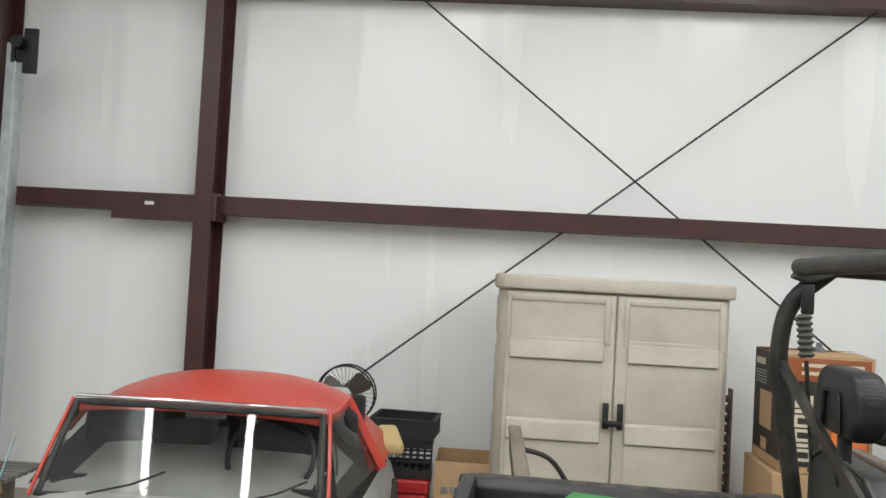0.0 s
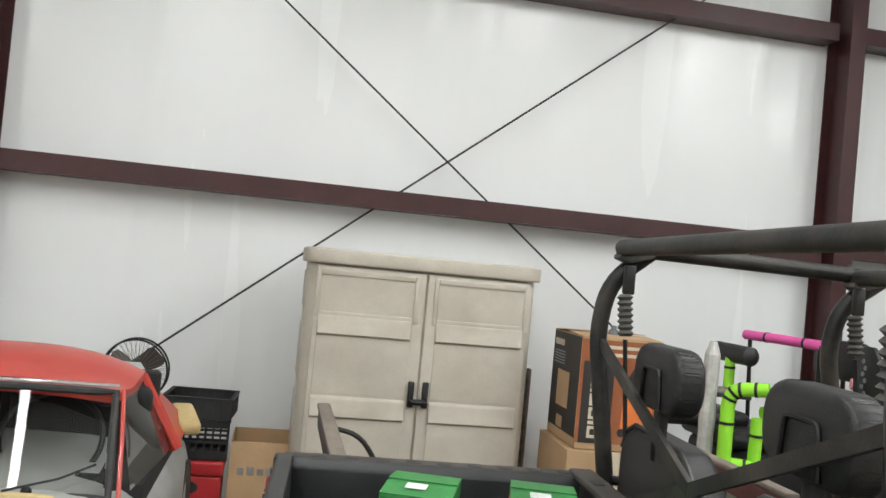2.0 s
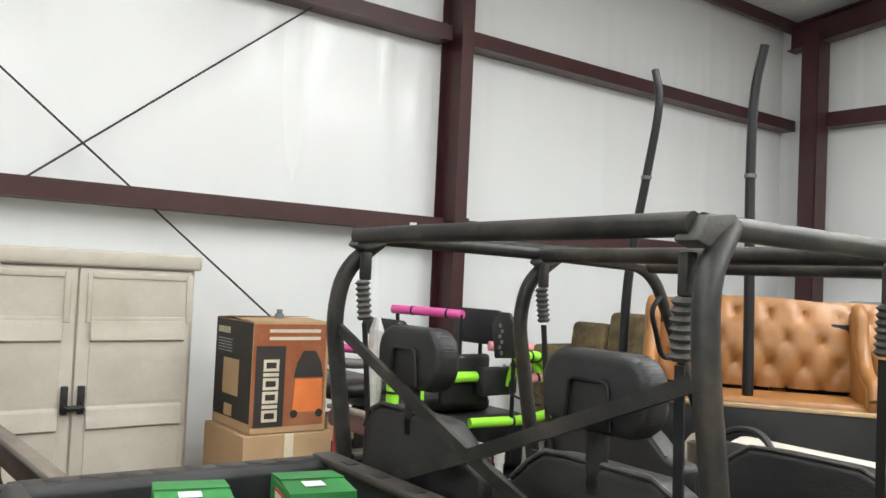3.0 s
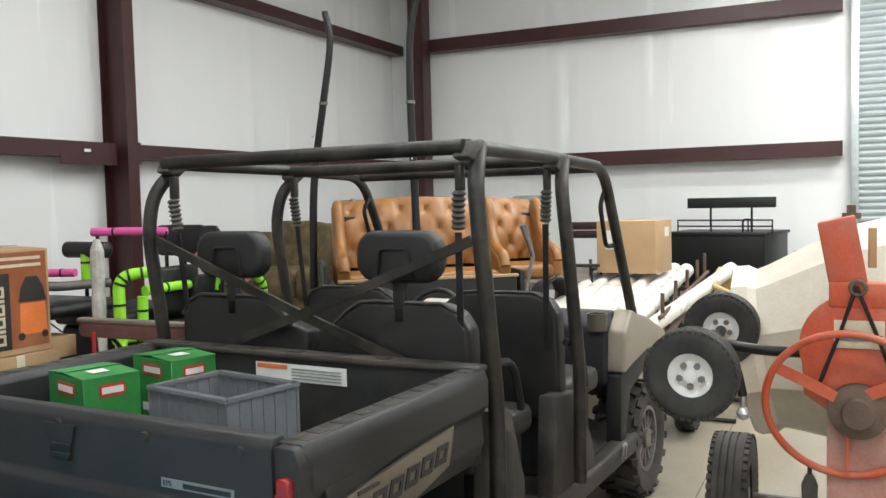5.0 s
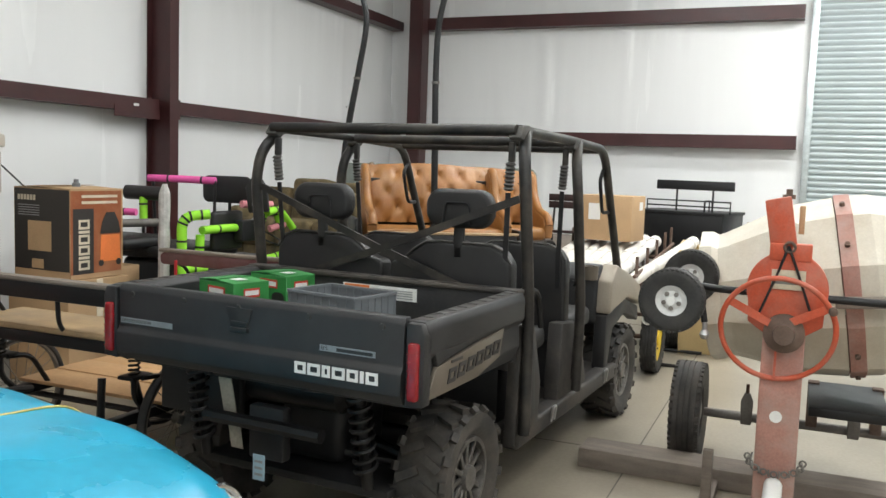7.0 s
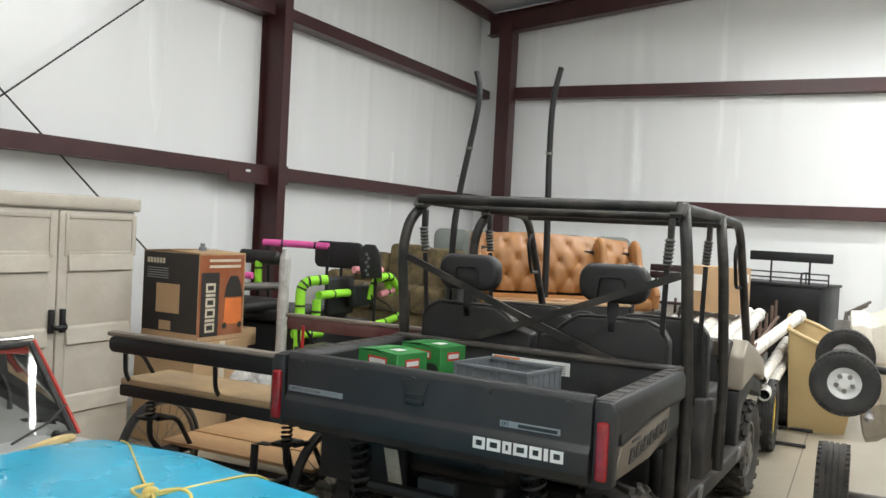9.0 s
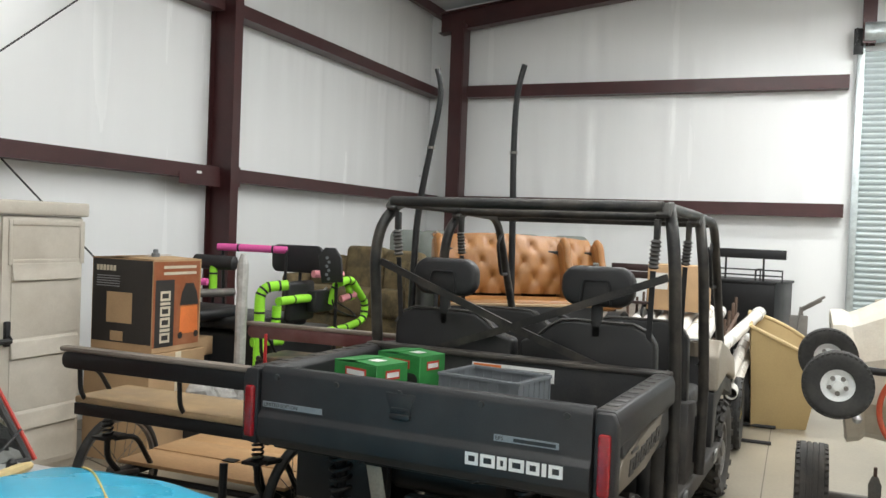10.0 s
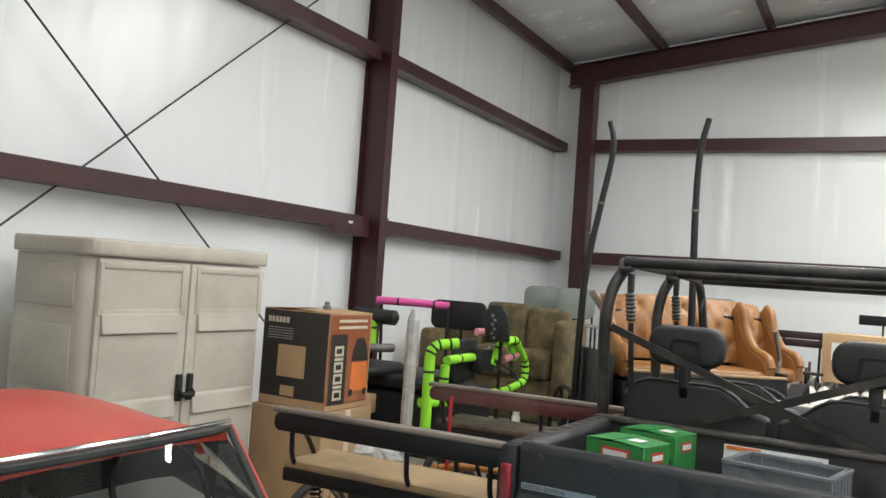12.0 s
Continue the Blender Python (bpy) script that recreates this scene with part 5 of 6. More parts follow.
    part("steering_wheel", lathe([(0.19 + 0.012 * math.cos(a), 0.012 * math.sin(a)) for a in [k * math.pi / 4 for k in range(8)]], pose(cx + 0.3, 3.68, 0.88, 60), 28, closed=True), M_BLKP, c)
    for s in (-1, 1):
        part("seat_back", B(cx + s * 0.33 - 0.3, cx + s * 0.33 + 0.3, 3.95, 4.1, 0.7, 1.1, 0.05, 3), M_SHADEIN, c)
    part("mirror", B(cx - 0.09, cx + 0.09, 3.64, 3.66, 1.05, 1.1, 0.008), M_GREYP, c)
    for x in (cx - 0.35, cx + 0.25):
        part("wiper", tube([(x, 3.2, 0.825), (x + 0.18, 3.225, 0.87), (x + 0.3, 3.265, 0.92)], 0.005, 6), M_BLKM, c)
    part("aerial", tube([(cx - 0.7, 3.12, 0.79), (cx - 0.64, 3.16, 1.06)], 0.004, 6), M_CHROME, c)
    part("foam_scrap", B(cx + 0.66, cx + 0.78, 4.5, 4.85, 0.81, 0.88, 0.025, 3, turn=about(cx + 0.72, 4.7, 0.82, 8, 0, 14)), M_FOAM, c)
    for yy in (2.15, 4.75):
        for s in (-1, 1):
            road_tyre((cx + s * 0.68, yy, 0.3), 0.3, 0.16, ALONG_Y @ pose(0, 0, 0, 0, 90), c, M_RUB, M_GREYM, 0.17)
    part("bumper", tube(bent([(cx - 0.68, 1.54, 0.46), (cx - 0.54, 1.38, 0.46), (cx + 0.54, 1.38, 0.46), (cx + 0.68, 1.54, 0.46)], 0.1), 0.035, 10), M_CHROME, c)
    part("cowl_pad", tube(smooth_path([(cx + 0.2, 3.06, 0.83), (cx + 0.32, 3.05, 0.842), (cx + 0.45, 3.1, 0.83)]), [0.012 + 0.01 * math.sin(k * 0.26) for k in range(13)], 8), M_FOAM, c, "yellowed foam strip on the cowl")
    part("wiper_spindle", lathe([(0.02, 0), (0.018, 0.02), (0.008, 0.03)], pose(cx + 0.36, 3.09, 0.845), 12), M_BLKM, c)
    # tarpaulin tied over the bonnet
    t = thing("blue_tarp", (cx, 2.4, 0.8), "glossy sky-blue tarpaulin tied over the car bonnet", "tarpaulin")
    rows = []
    for j in range(30):
        v = j / 29
        y = 1.42 + v * 1.6
        row = []
        for i in range(len(body) - 1):
            if body[i][0] <= y <= body[i + 1][0]:
                f = (y - body[i][0]) / (body[i + 1][0] - body[i][0])
                sec = [body[i][k] * (1 - f) + body[i + 1][k] * f for k in range(5)]
                break
        else:
            sec = list(body[0])
        for k in range(31):
            a = math.pi * (0.085 + 0.83 * k / 30)
            u = math.cos(a)
            x = sec[1] * math.copysign(abs(u) ** 0.45, u)
            z = sec[2] + (sec[3] - sec[2]) * abs(math.sin(a)) ** 0.32 + sec[4] * (1 - u * u)
            wr = 0.012 * noise.noise(Vector((x * 2.2, y * 1.6, 3))) + 0.006 * noise.noise(Vector((x * 7, y * 3, 8)))
            z += 0.012 + wr + 0.03 * math.exp(-((x - 0.1) / 0.14) ** 2) * min(1, v * 3)
            row.append((cx + x * 1.012, y - 0.01, z))
        rows.append(row)
    bm = loft(rows, cap=False)
    part("cloth", bm, M_TARP, t)
    part("edge_trim", tube([Vector(r[0]) + Vector((0.012, 0, -0.005)) for r in rows], 0.012, 6), M_RUBC, t, "dark edge seal")
    def rope(pts, r=0.0045):
        part("rope", tube(smooth_path(pts, 5), r, 6), M_ROPE, t, "thin yellow rope")
    def on(x, y, up=0.0):
        """A point on the cloth, x from the middle."""
        best = min((p for row in rows for p in row), key=lambda p: (p[0] - cx - x) ** 2 + (p[1] - y) ** 2)
        return (cx + x, y, best[2] + 0.004 + up)
    knot = on(0.03, 2.27)
    rope([on(0.6, 3.0), on(0.45, 2.8), on(0.22, 2.52), knot])
    rope([knot, on(0.3, 2.27), on(0.55, 2.26), on(0.68, 2.25), (cx + 0.73, 2.24, 0.62)])
    rope([knot, on(-0.2, 2.38), on(-0.4, 2.52), on(-0.6, 2.62)])
    rope([knot, on(-0.15, 2.08), on(-0.4, 1.8)])
    kx, ky, kz = knot
    kn = lathe([(0.004, -0.03), (0.018, -0.02), (0.022, 0), (0.016, 0.02), (0.004, 0.03)], pose(kx, ky, kz + 0.012, 70, 20), 10)
    for pts in (((0, 0, 0.01), (0.06, -0.06, 0.02), (0.05, -0.12, 0.01), (-0.02, -0.16, -0.005)), ((0, 0, 0.01), (-0.06, -0.03, 0.02), (-0.03, 0.05, 0.02), (0.08, 0.07, 0.008)), ((0, 0, 0.01), (-0.05, -0.06, 0.015), (-0.12, -0.05, 0.0))):
        tube(smooth_path([(kx + a, ky + b, kz + d) for a, b, d in pts], 4), 0.006, 6, kn)
    part("knot", kn, M_ROPE, t, "yellow rope knot")


M_HEAD = mat("frosted_lamp_glass", (0.6, 0.6, 0.56), 0.15, var=0.1, coat=0.5)
car()


# ---- fan, crates, clutter by the long wall ----
M_FANB = mat("brown_grey_fan_blade", (0.075, 0.06, 0.05), 0.5, var=0.15)


def fan():
    c = thing("industrial_fan", (-1.14, 5.55, 0), "dark metal pedestal fan at rest beside the wall", "fan")
    m = pose(-1.15, 5.5, 0.962, 90, 0, 8) @ pose(0, 0, 0, 0, -8)
    for r, h in ((0.195, 0.05), (0.195, -0.05)):
        part("guard_ring", lathe([(r + 0.006 * math.cos(a), h + 0.006 * math.sin(a)) for a in [k * math.pi / 3 for k in range(6)]], m, 40, closed=True), M_BLKM, c)
    for i in range(36):
        a = radians(i * 10)
        ca, sa = math.cos(a), math.sin(a)
        pts = [m @ Vector((ca * r, sa * r, h)) for r, h in ((0.04, 0.085), (0.12, 0.08), (0.195, 0.05), (0.195, -0.05), (0.12, -0.075), (0.05, -0.08))]
        part("guard_wire", tube(pts, 0.0014, 4), M_GREYM, c, "grey wire guard" if i == 0 else "")
    for i in range(3):
        a = 120 * i + 40
        bm = loft([[m @ pose(0, 0, 0, 0, 0, a) @ Vector((r, -w, -0.025)), m @ pose(0, 0, 0, 0, 0, a) @ Vector((r, 0, 0.0)), m @ pose(0, 0, 0, 0, 0, a) @ Vector((r, w, 0.03))] for r, w in ((0.03, 0.03), (0.09, 0.06), (0.15, 0.07), (0.175, 0.05))], cap=False)
        part("blade", bm, M_FANB, c)
    part("motor", lathe([(0.03, -0.2), (0.06, -0.17), (0.062, -0.06), (0.04, -0.03), (0.04, 0.06), (0.02, 0.075)], m, 22), M_BLKM, c)
    part("badge", lathe([(0.038, 0.088), (0.03, 0.093)], m, 16), M_GREYP, c)
    part("pole", tube([(-1.14, 5.6, 0.03), (-1.14, 5.6, 0.94)], 0.02, 12), M_BLKM, c)
    part("base", lathe([(0.24, 0), (0.23, 0.025), (0.04, 0.04), (0.03, 0.09)], pose(-1.14, 5.6, 0), 28), M_BLKM, c)


fan()
slat_crate("milk_crate", pose(-0.73, 5.42, 0.49, 0, 0, 3), 0.36, 0.36, 0.24, M_BLKP, "black plastic milk crate stacked on a red cooler", "crate")
slat_crate("milk_crate", pose(-0.73, 5.42, 0.733, 0, 0, -4), 0.4, 0.36, 0.13, M_BLKP, "shallow black plastic crate stacked on a milk crate", "crate", False)
c = thing("red_cooler", (-0.75, 5.42, 0), "red plastic cooler box with a dark oval badge", "cooler")
M_COOL = mat("red_plastic", (0.42, 0.02, 0.025), 0.4, var=0.1)
part("body", B(-0.95, -0.56, 5.22, 5.62, 0, 0.4, 0.02, 3), M_COOL, c)
part("lid", B(-0.96, -0.55, 5.21, 5.63, 0.4, 0.485, 0.015, 3), M_COOL, c)
part("badge", lathe([(0.05, 0), (0.045, 0.004)], pose(-0.75, 5.22, 0.33, 90) @ Matrix.Diagonal((1.3, 0.8, 1, 1)), 20), M_BLKPR, c)
c = thing("open_carton", (-0.32, 5.5, 0), "open brown cardboard carton with bits of foil", "carton")
for x0, x1, y0, y1 in ((-0.52, -0.512, 5.3, 5.75), (-0.13, -0.122, 5.3, 5.75), (-0.512, -0.13, 5.3, 5.308), (-0.512, -0.13, 5.742, 5.75)):
    part("side", B(x0, x1, y0, y1, 0, 0.6), M_CARD, c)
part("fill", B(-0.51, -0.132, 5.31, 5.74, 0, 0.42), M_CARD, c)
for i in range(5):
    part("foil", B(-0.47 + i * 0.06, -0.43 + i * 0.06, 5.296, 5.2985, 0.4, 0.44 + 0.01 * (i % 2)), M_ALU, c)
c = thing("wood_shutters", (1.33, 5.6, 0), "pair of leaning brown slatted wooden shutters", "shutter")
for i in range(16):
    part("slat", B(1.29, 1.41, 5.62, 5.65, 0.06 + i * 0.066, 0.1 + i * 0.066, turn=about(1.35, 5.63, 0.08 + i * 0.066, 25)), M_OLDWOOD, c)
part("stile", B(1.27, 1.29, 5.6, 5.66, 0, 1.14, 0.003), M_OLDWOOD, c)
part("stile", B(1.41, 1.43, 5.6, 5.66, 0, 1.14, 0.003), M_OLDWOOD, c)
M_PALEWOOD = mat("worn_varnished_wood", (0.42, 0.29, 0.15), 0.5, var=0.2, scale=5, stretch=(4, 4, 1), dirt=(0.24, 0.15, 0.08), dirt_amt=0.6, dirt_scale=9)
c = thing("wood_pallet", (-2.75, 3.9, 0), "slatted grey panel with a brown wooden rail", "pallet")
for i in range(7):
    part("slat", B(-3.2, -2.62, 4.0 + i * 0.06, 4.035 + i * 0.06, 0.62, 0.64), M_GREYM, c)
part("rail", B(-2.86, -2.6, 3.88, 3.94, 0.55, 0.64, 0.006, turn=about(-2.73, 3.9, 0.6, 0, -18)), M_PALEWOOD, c)
for x in (-3.15, -2.7):
    part("leg", B(x, x + 0.05, 4.1, 4.15, 0, 0.62), M_OLDWOOD, c)

# ---- bench wagon beside the cargo bed ----
M_BENCHW = mat("worn_bench_wood", (0.38, 0.26, 0.14), 0.55, var=0.18, scale=4, stretch=(3, 0.6, 3), dirt=(0.2, 0.14, 0.09), dirt_amt=0.5, dirt_scale=5)
M_PLY = mat("plywood", (0.52, 0.31, 0.15), 0.6, var=0.12, scale=3, stretch=(1, 0.35, 1), dirt=(0.42, 0.25, 0.12), dirt_amt=0.4)
M_DKWOOD = mat("worn_dark_painted_wood", (0.035, 0.03, 0.027), 0.5, var=0.3, scale=6, dirt=(0.3, 0.2, 0.11), dirt_amt=0.45, dirt_scale=9)
M_MAROON = mat("maroon_steel", (0.1, 0.025, 0.028), 0.45, var=0.2, dirt=(0.2, 0.13, 0.12), dirt_amt=0.5)


def spoked_wheel(c, r, parent, material=None):
    """A bicycle-like wheel whose axle lies along y."""
    m = pose(*c, 90)
    w = part("wheel", lathe([(0.03, -0.05), (0.02, -0.02), (0.02, 0.02), (0.03, 0.05)], m, 14), M_GREYM, parent)
    part("tyre", lathe([(r - 0.022 + 0.022 * math.cos(a), 0.024 * math.sin(a)) for a in [k * math.pi / 5 for k in range(10)]], m, 48, closed=True), M_RUBC, w, "thin black rubber tyre")
    part("rim", lathe([(r - 0.05, -0.014), (r - 0.038, -0.016), (r - 0.038, 0.016), (r - 0.05, 0.014)], m, 48, closed=True), material or M_GREYM, w)
    for i in range(24):
        a = radians(i * 15)
        b = a + radians(18 if i % 2 else -18)
        s = 0.04 if i % 4 < 2 else -0.04
        part("spoke", tube([m @ Vector((0.025 * math.cos(b), 0.025 * math.sin(b), s)), m @ Vector(((r - 0.045) * math.cos(a), (r - 0.045) * math.sin(a), 0))], 0.0022, 4), M_GREYM, w)
    return w


def bench_wagon():
    c = thing("bench_wagon", (0.6, 3.4, 0), "black horse wagon with worn wooden bench seats and spoked wheels", "wagon")
    for x, mat_cap, y0, y1, top in ((-0.07, M_BENCHW, 2.78, 3.94, 1.09), (1.56, M_MAROON, 2.72, 3.98, 1.075)):
        part("bench_back", prism(round_outline(y0, y1, top - 0.11, top - 0.025, 0.035), x - 0.02, x + 0.02, "x", 0.006), M_BLKM if x < 1 else M_MAROON, c, "dark painted bench back board")
        part("back_cap", B(x - 0.028, x + 0.034, y0 - 0.01, y1 + 0.01, top - 0.026, top, 0.01), M_OLDWOOD, c, "worn dark wooden cap rail")
        part("bench_seat", B(x + 0.05, x + 0.42, y0 + 0.02, y1 - 0.02, 0.795, 0.832, 0.012), M_BENCHW if x < 1 else M_DKWOOD, c, "worn wooden seat board")
        part("seat_apron", B(x + 0.048, x + 0.075, y0 + 0.02, y1 - 0.02, 0.735, 0.796, 0.006), M_BLKM, c)
        for y in (y0 + 0.06, (y0 + y1) / 2 - 0.12, y1 - 0.08):
            part("back_post", tube(bent([(x + 0.02, y, top - 0.05), (x + 0.03, y, 0.85), (x + 0.12, y, 0.76)], 0.05), 0.012, 8), M_BLKM, c)
        part("arm_hoop", tube(bent([(x + 0.02, y1 - 0.04, top - 0.1), (x + 0.18, y1 - 0.04, top - 0.13), (x + 0.27, y1 - 0.04, 0.83)], 0.08), 0.012, 8), M_BLKM, c)
        for y in (y0 + 0.1, y1 - 0.14):
            spring("seat_spring", (x + 0.16, y, 0.62), (x + 0.16, y, 0.735), 0.026, 0.006, 5, M_BLKM, c)
            part("spring_plate", B(x + 0.1, x + 0.24, y - 0.05, y + 0.05, 0.605, 0.622, 0.003), M_BLKM, c)
            part("seat_leg", tube(bent([(x + 0.16, y, 0.61), (x + 0.16, y, 0.5), (x + 0.24, y, 0.42)], 0.06), 0.016, 8), M_BLKM, c)
            part("seat_brace", tube(bent([(x + 0.16, y - 0.05, 0.61), (x + 0.3, y - 0.06, 0.6), (x + 0.42, y - 0.06, 0.42)], 0.06), 0.014, 8), M_BLKM, c)
    for i, (x0, x1) in enumerate(((0.32, 0.58), (0.59, 0.84), (0.85, 1.1), (1.11, 1.5))):
        part("deck_board", B(x0, x1, 2.87, 3.93, 0.405 + 0.004 * (i % 2), 0.425 + 0.004 * (i % 2), 0.003), M_PLY, c, "pale plywood deck board")
    for x in (0.585, 1.1):
        part("deck_hinge", B(x - 0.03, x + 0.03, 3.35, 3.43, 0.428, 0.433), M_BLKM, c)
    for y in (2.95, 3.85):
        part("side_rail", B(-0.05, 2.1, y - 0.025, y + 0.025, 0.35, 0.404, 0.004), M_BLKM, c)
    for x in (0.38, 1.85):
        part("axle", tube([(x, 2.8, 0.33), (x, 4.02, 0.33)], 0.018, 8), M_BLKM, c)
        for y in (2.82, 4.0):
            spoked_wheel((x, y, 0.33), 0.33, c)
        part("leaf_spring", tube(smooth_path([(x - 0.25, 2.95, 0.36), (x, 2.95, 0.3), (x + 0.25, 2.95, 0.36)]), 0.02, 4, flat=(0.02, 0.008)), M_BLKM, c)
    part("shaft", tube(smooth_path([(0.2, 3.7, 0.42), (-0.1, 3.6, 0.46), (-0.25, 3.42, 0.3), (-0.3, 3.1, 0.18)]), 0.018, 8), M_BLKM, c)
    part("fork", tube([(0.1, 2.9, 0.62), (0.16, 2.86, 0.34)], 0.02, 8), M_BLKM, c)
    part("fork", tube([(0.02, 3.02, 0.6), (-0.02, 3.0, 0.2)], 0.02, 8), M_BLKM, c)


bench_wagon()

# ---- padded frame cart ----
M_LIME = mat("lime_green_foam", (0.32, 0.78, 0.04), 0.75, var=0.06, bump=0.3, fine=120)
M_PINK = mat("hot_pink_foam", (0.8, 0.12, 0.4), 0.75, var=0.06, bump=0.3, fine=120)
M_PINK2 = mat("pale_pink_foam", (0.82, 0.32, 0.36), 0.75, var=0.06, bump=0.3, fine=120)
M_CLEAR = mat("cloudy_plastic_wrap", (0.5, 0.49, 0.47), 0.25, var=0.15, scale=14, bump=0.6, fine=40)
M_TAPE = mat("black_tape", (0.012, 0.012, 0.012), 0.5)


def foam(pts, material, parent, r=0.036, bands=2, label=""):
    pts = [Vector(p) for p in pts]
    f = part("foam_tube", tube(pts, r, 14), material, parent, label)
    n = len(pts)
    for i in range(bands):
        k = (i + 0.6) / bands * (n - 1)
        a = min(int(k), n - 2)
        p = pts[a].lerp(pts[a + 1], k - a)
        d = (pts[a + 1] - pts[a]).normalized()
        part("tape_band", tube([p - d * 0.008, p + d * 0.008], r + 0.0025, 14), M_TAPE, f)
    return f


def padded_cart():
    c = thing("padded_frame_cart", (2.7, 4.5, 0), "black seated cart frame padded with lime and pink foam tubes", "cart")
    foam([(2.75, 5.16, 1.525), (2.83, 4.86, 1.525), (2.91, 4.57, 1.52)], M_PINK, c, 0.032, 2, "hot pink foam tube with tape")
    foam(bent([(2.2, 4.34, 0.55), (2.2, 4.34, 1.25), (2.36, 4.2, 1.27)], 0.12, 5), M_LIME, c, 0.04, 5, "lime green foam tube with black tape")
    foam([(2.36, 4.3, 0.86), (2.36, 4.29, 1.1)], M_LIME, c, 0.036, 1)
    foam([(2.38, 4.29, 1.135), (2.7, 4.28, 1.14), (3.0, 4.27, 1.135)], M_LIME, c, 0.034, 2)
    foam([(2.17, 4.38, 0.83), (2.4, 4.26, 0.83)], M_LIME, c, 0.036, 1)
    foam(bent([(2.96, 4.07, 1.27), (3.12, 4.06, 1.3), (3.4, 4.06, 1.08), (3.38, 4.06, 0.93), (3.1, 4.1, 0.87), (2.7, 4.2, 0.86)], 0.12, 6), M_LIME, c, 0.032, 9, "lime green foam hoop with black tape")
    foam(bent([(3.02, 4.2, 1.08), (3.04, 4.16, 1.25), (3.14, 4.12, 1.3), (3.22, 4.1, 1.12)], 0.08, 5), M_LIME, c, 0.03, 4)
    foam([(2.94, 4.32, 1.33), (3.22, 4.2, 1.325)], M_PINK2, c, 0.032, 1, "pale pink foam tube")
    foam([(3.1, 4.14, 1.12), (3.24, 4.08, 1.16)], M_PINK2, c, 0.03, 1)
    foam([(2.62, 5.1, 1.16), (2.62, 5.1, 1.4)], M_LIME, c, 0.034, 1)
    foam([(2.4, 5.3, 1.24), (2.48, 5.05, 1.24)], M_PINK, c, 0.03, 1)
    part("arm_pad", tube([(2.62, 5.3, 1.4), (2.62, 5.28, 1.4), (2.66, 4.92, 1.395), (2.66, 4.9, 1.395)], [0.03, 0.062, 0.062, 0.03], 14), M_SEAT, c, "black round arm pad")
    b = part("back_panel", prism(round_outline(4.28, 4.78, 1.33, 1.565, 0.06), 3.0, 3.04, "x", 0.012), M_BLKP, c, "black perforated back panel")
    part("back_panel", prism([(4.02, 1.28), (4.22, 1.26), (4.26, 1.48), (4.2, 1.56), (4.1, 1.56), (4.04, 1.48)], 2.9, 2.93, "x", 0.01), M_BLKP, c)
    for i in range(6):
        part("hole_rim", lathe([(0.014, 0), (0.014, 0.004)], pose(2.9, 4.15 + 0.02 * (i % 2), 1.3 + i * 0.035, 0, -90), 8), M_GREYP, c)
    part("seat_back", B(2.55, 2.95, 4.3, 4.36, 0.95, 1.28, 0.03, 3), M_SEAT, c)
    part("seat_cushion", B(2.3, 3.1, 4.45, 5.1, 0.88, 0.98, 0.04, 3), M_SEAT, c, "black vinyl seat cushion")
    part("seat_cushion", B(2.0, 2.6, 4.75, 5.5, 0.96, 1.06, 0.045, 3), M_SEAT, c)
    part("console", B(2.8, 3.1, 4.2, 4.3, 1.02, 1.2, 0.02), M_BLKP, c)
    part("armrest", tube(bent([(2.1, 5.35, 1.22), (2.3, 5.1, 1.15), (2.7, 4.95, 1.15)], 0.1), 0.035, 10), M_GREYM, c, "grey moulded arm rest")
    for p, q in (((2.62, 5.1, 0.9), (2.62, 5.1, 1.4)), ((3.02, 4.5, 0.9), (3.02, 4.5, 1.5)), ((2.9, 4.57, 1.1), (2.9, 4.57, 1.52)), ((3.3, 4.12, 0.6), (3.3, 4.1, 0.9)), ((2.78, 5.1, 0.9), (2.76, 5.12, 1.5)), ((2.98, 4.12, 0.6), (2.98, 4.12, 1.3))):
        part("frame_tube", tube([p, q], 0.014, 8), M_BLKM, c)
    part("chassis", B(2.2, 3.4, 4.15, 5.2, 0.42, 0.5, 0.02), M_BLKM, c)
    part("body_panel", B(2.35, 3.3, 4.3, 5.1, 0.5, 0.88, 0.06, 3), M_BLKP, c)
    for x, y in ((2.35, 4.15), (3.3, 4.15), (2.35, 5.25), (3.3, 5.25)):
        road_tyre((x, y, 0.24), 0.24, 0.12, ALONG_Y, c, M_RUBC, M_BLKM, 0.11, 20)
    part("cable", tube(smooth_path([(3.1, 4.2, 1.1), (3.2, 4.1, 1.02), (3.1, 4.0, 0.98), (2.95, 4.1, 1.05), (3.05, 4.2, 1.15)]), 0.007, 6), M_BLKM, c)
    part("lever", tube([(2.95, 4.26, 1.16), (3.0, 4.22, 1.22)], 0.01, 8), M_ALU, c)


padded_cart()
c = thing("wrapped_post", (2.14, 4.47, 0), "upright post wrapped in cloudy plastic", "post")
prof = [(0.045 + 0.008 * noise.noise(Vector((i * 0.9, 1, 2))), i * 0.075) for i in range(20)] + [(0.02, 1.5)]
part("wrap", lathe(prof, pose(2.14, 4.47, 0, 0, 0.5), 10), M_CLEAR, c, smooth=False)
c = thing("plastic_bags", (2.0, 4.75, 0), "heap of cloudy plastic bags and small boxes", "bag")
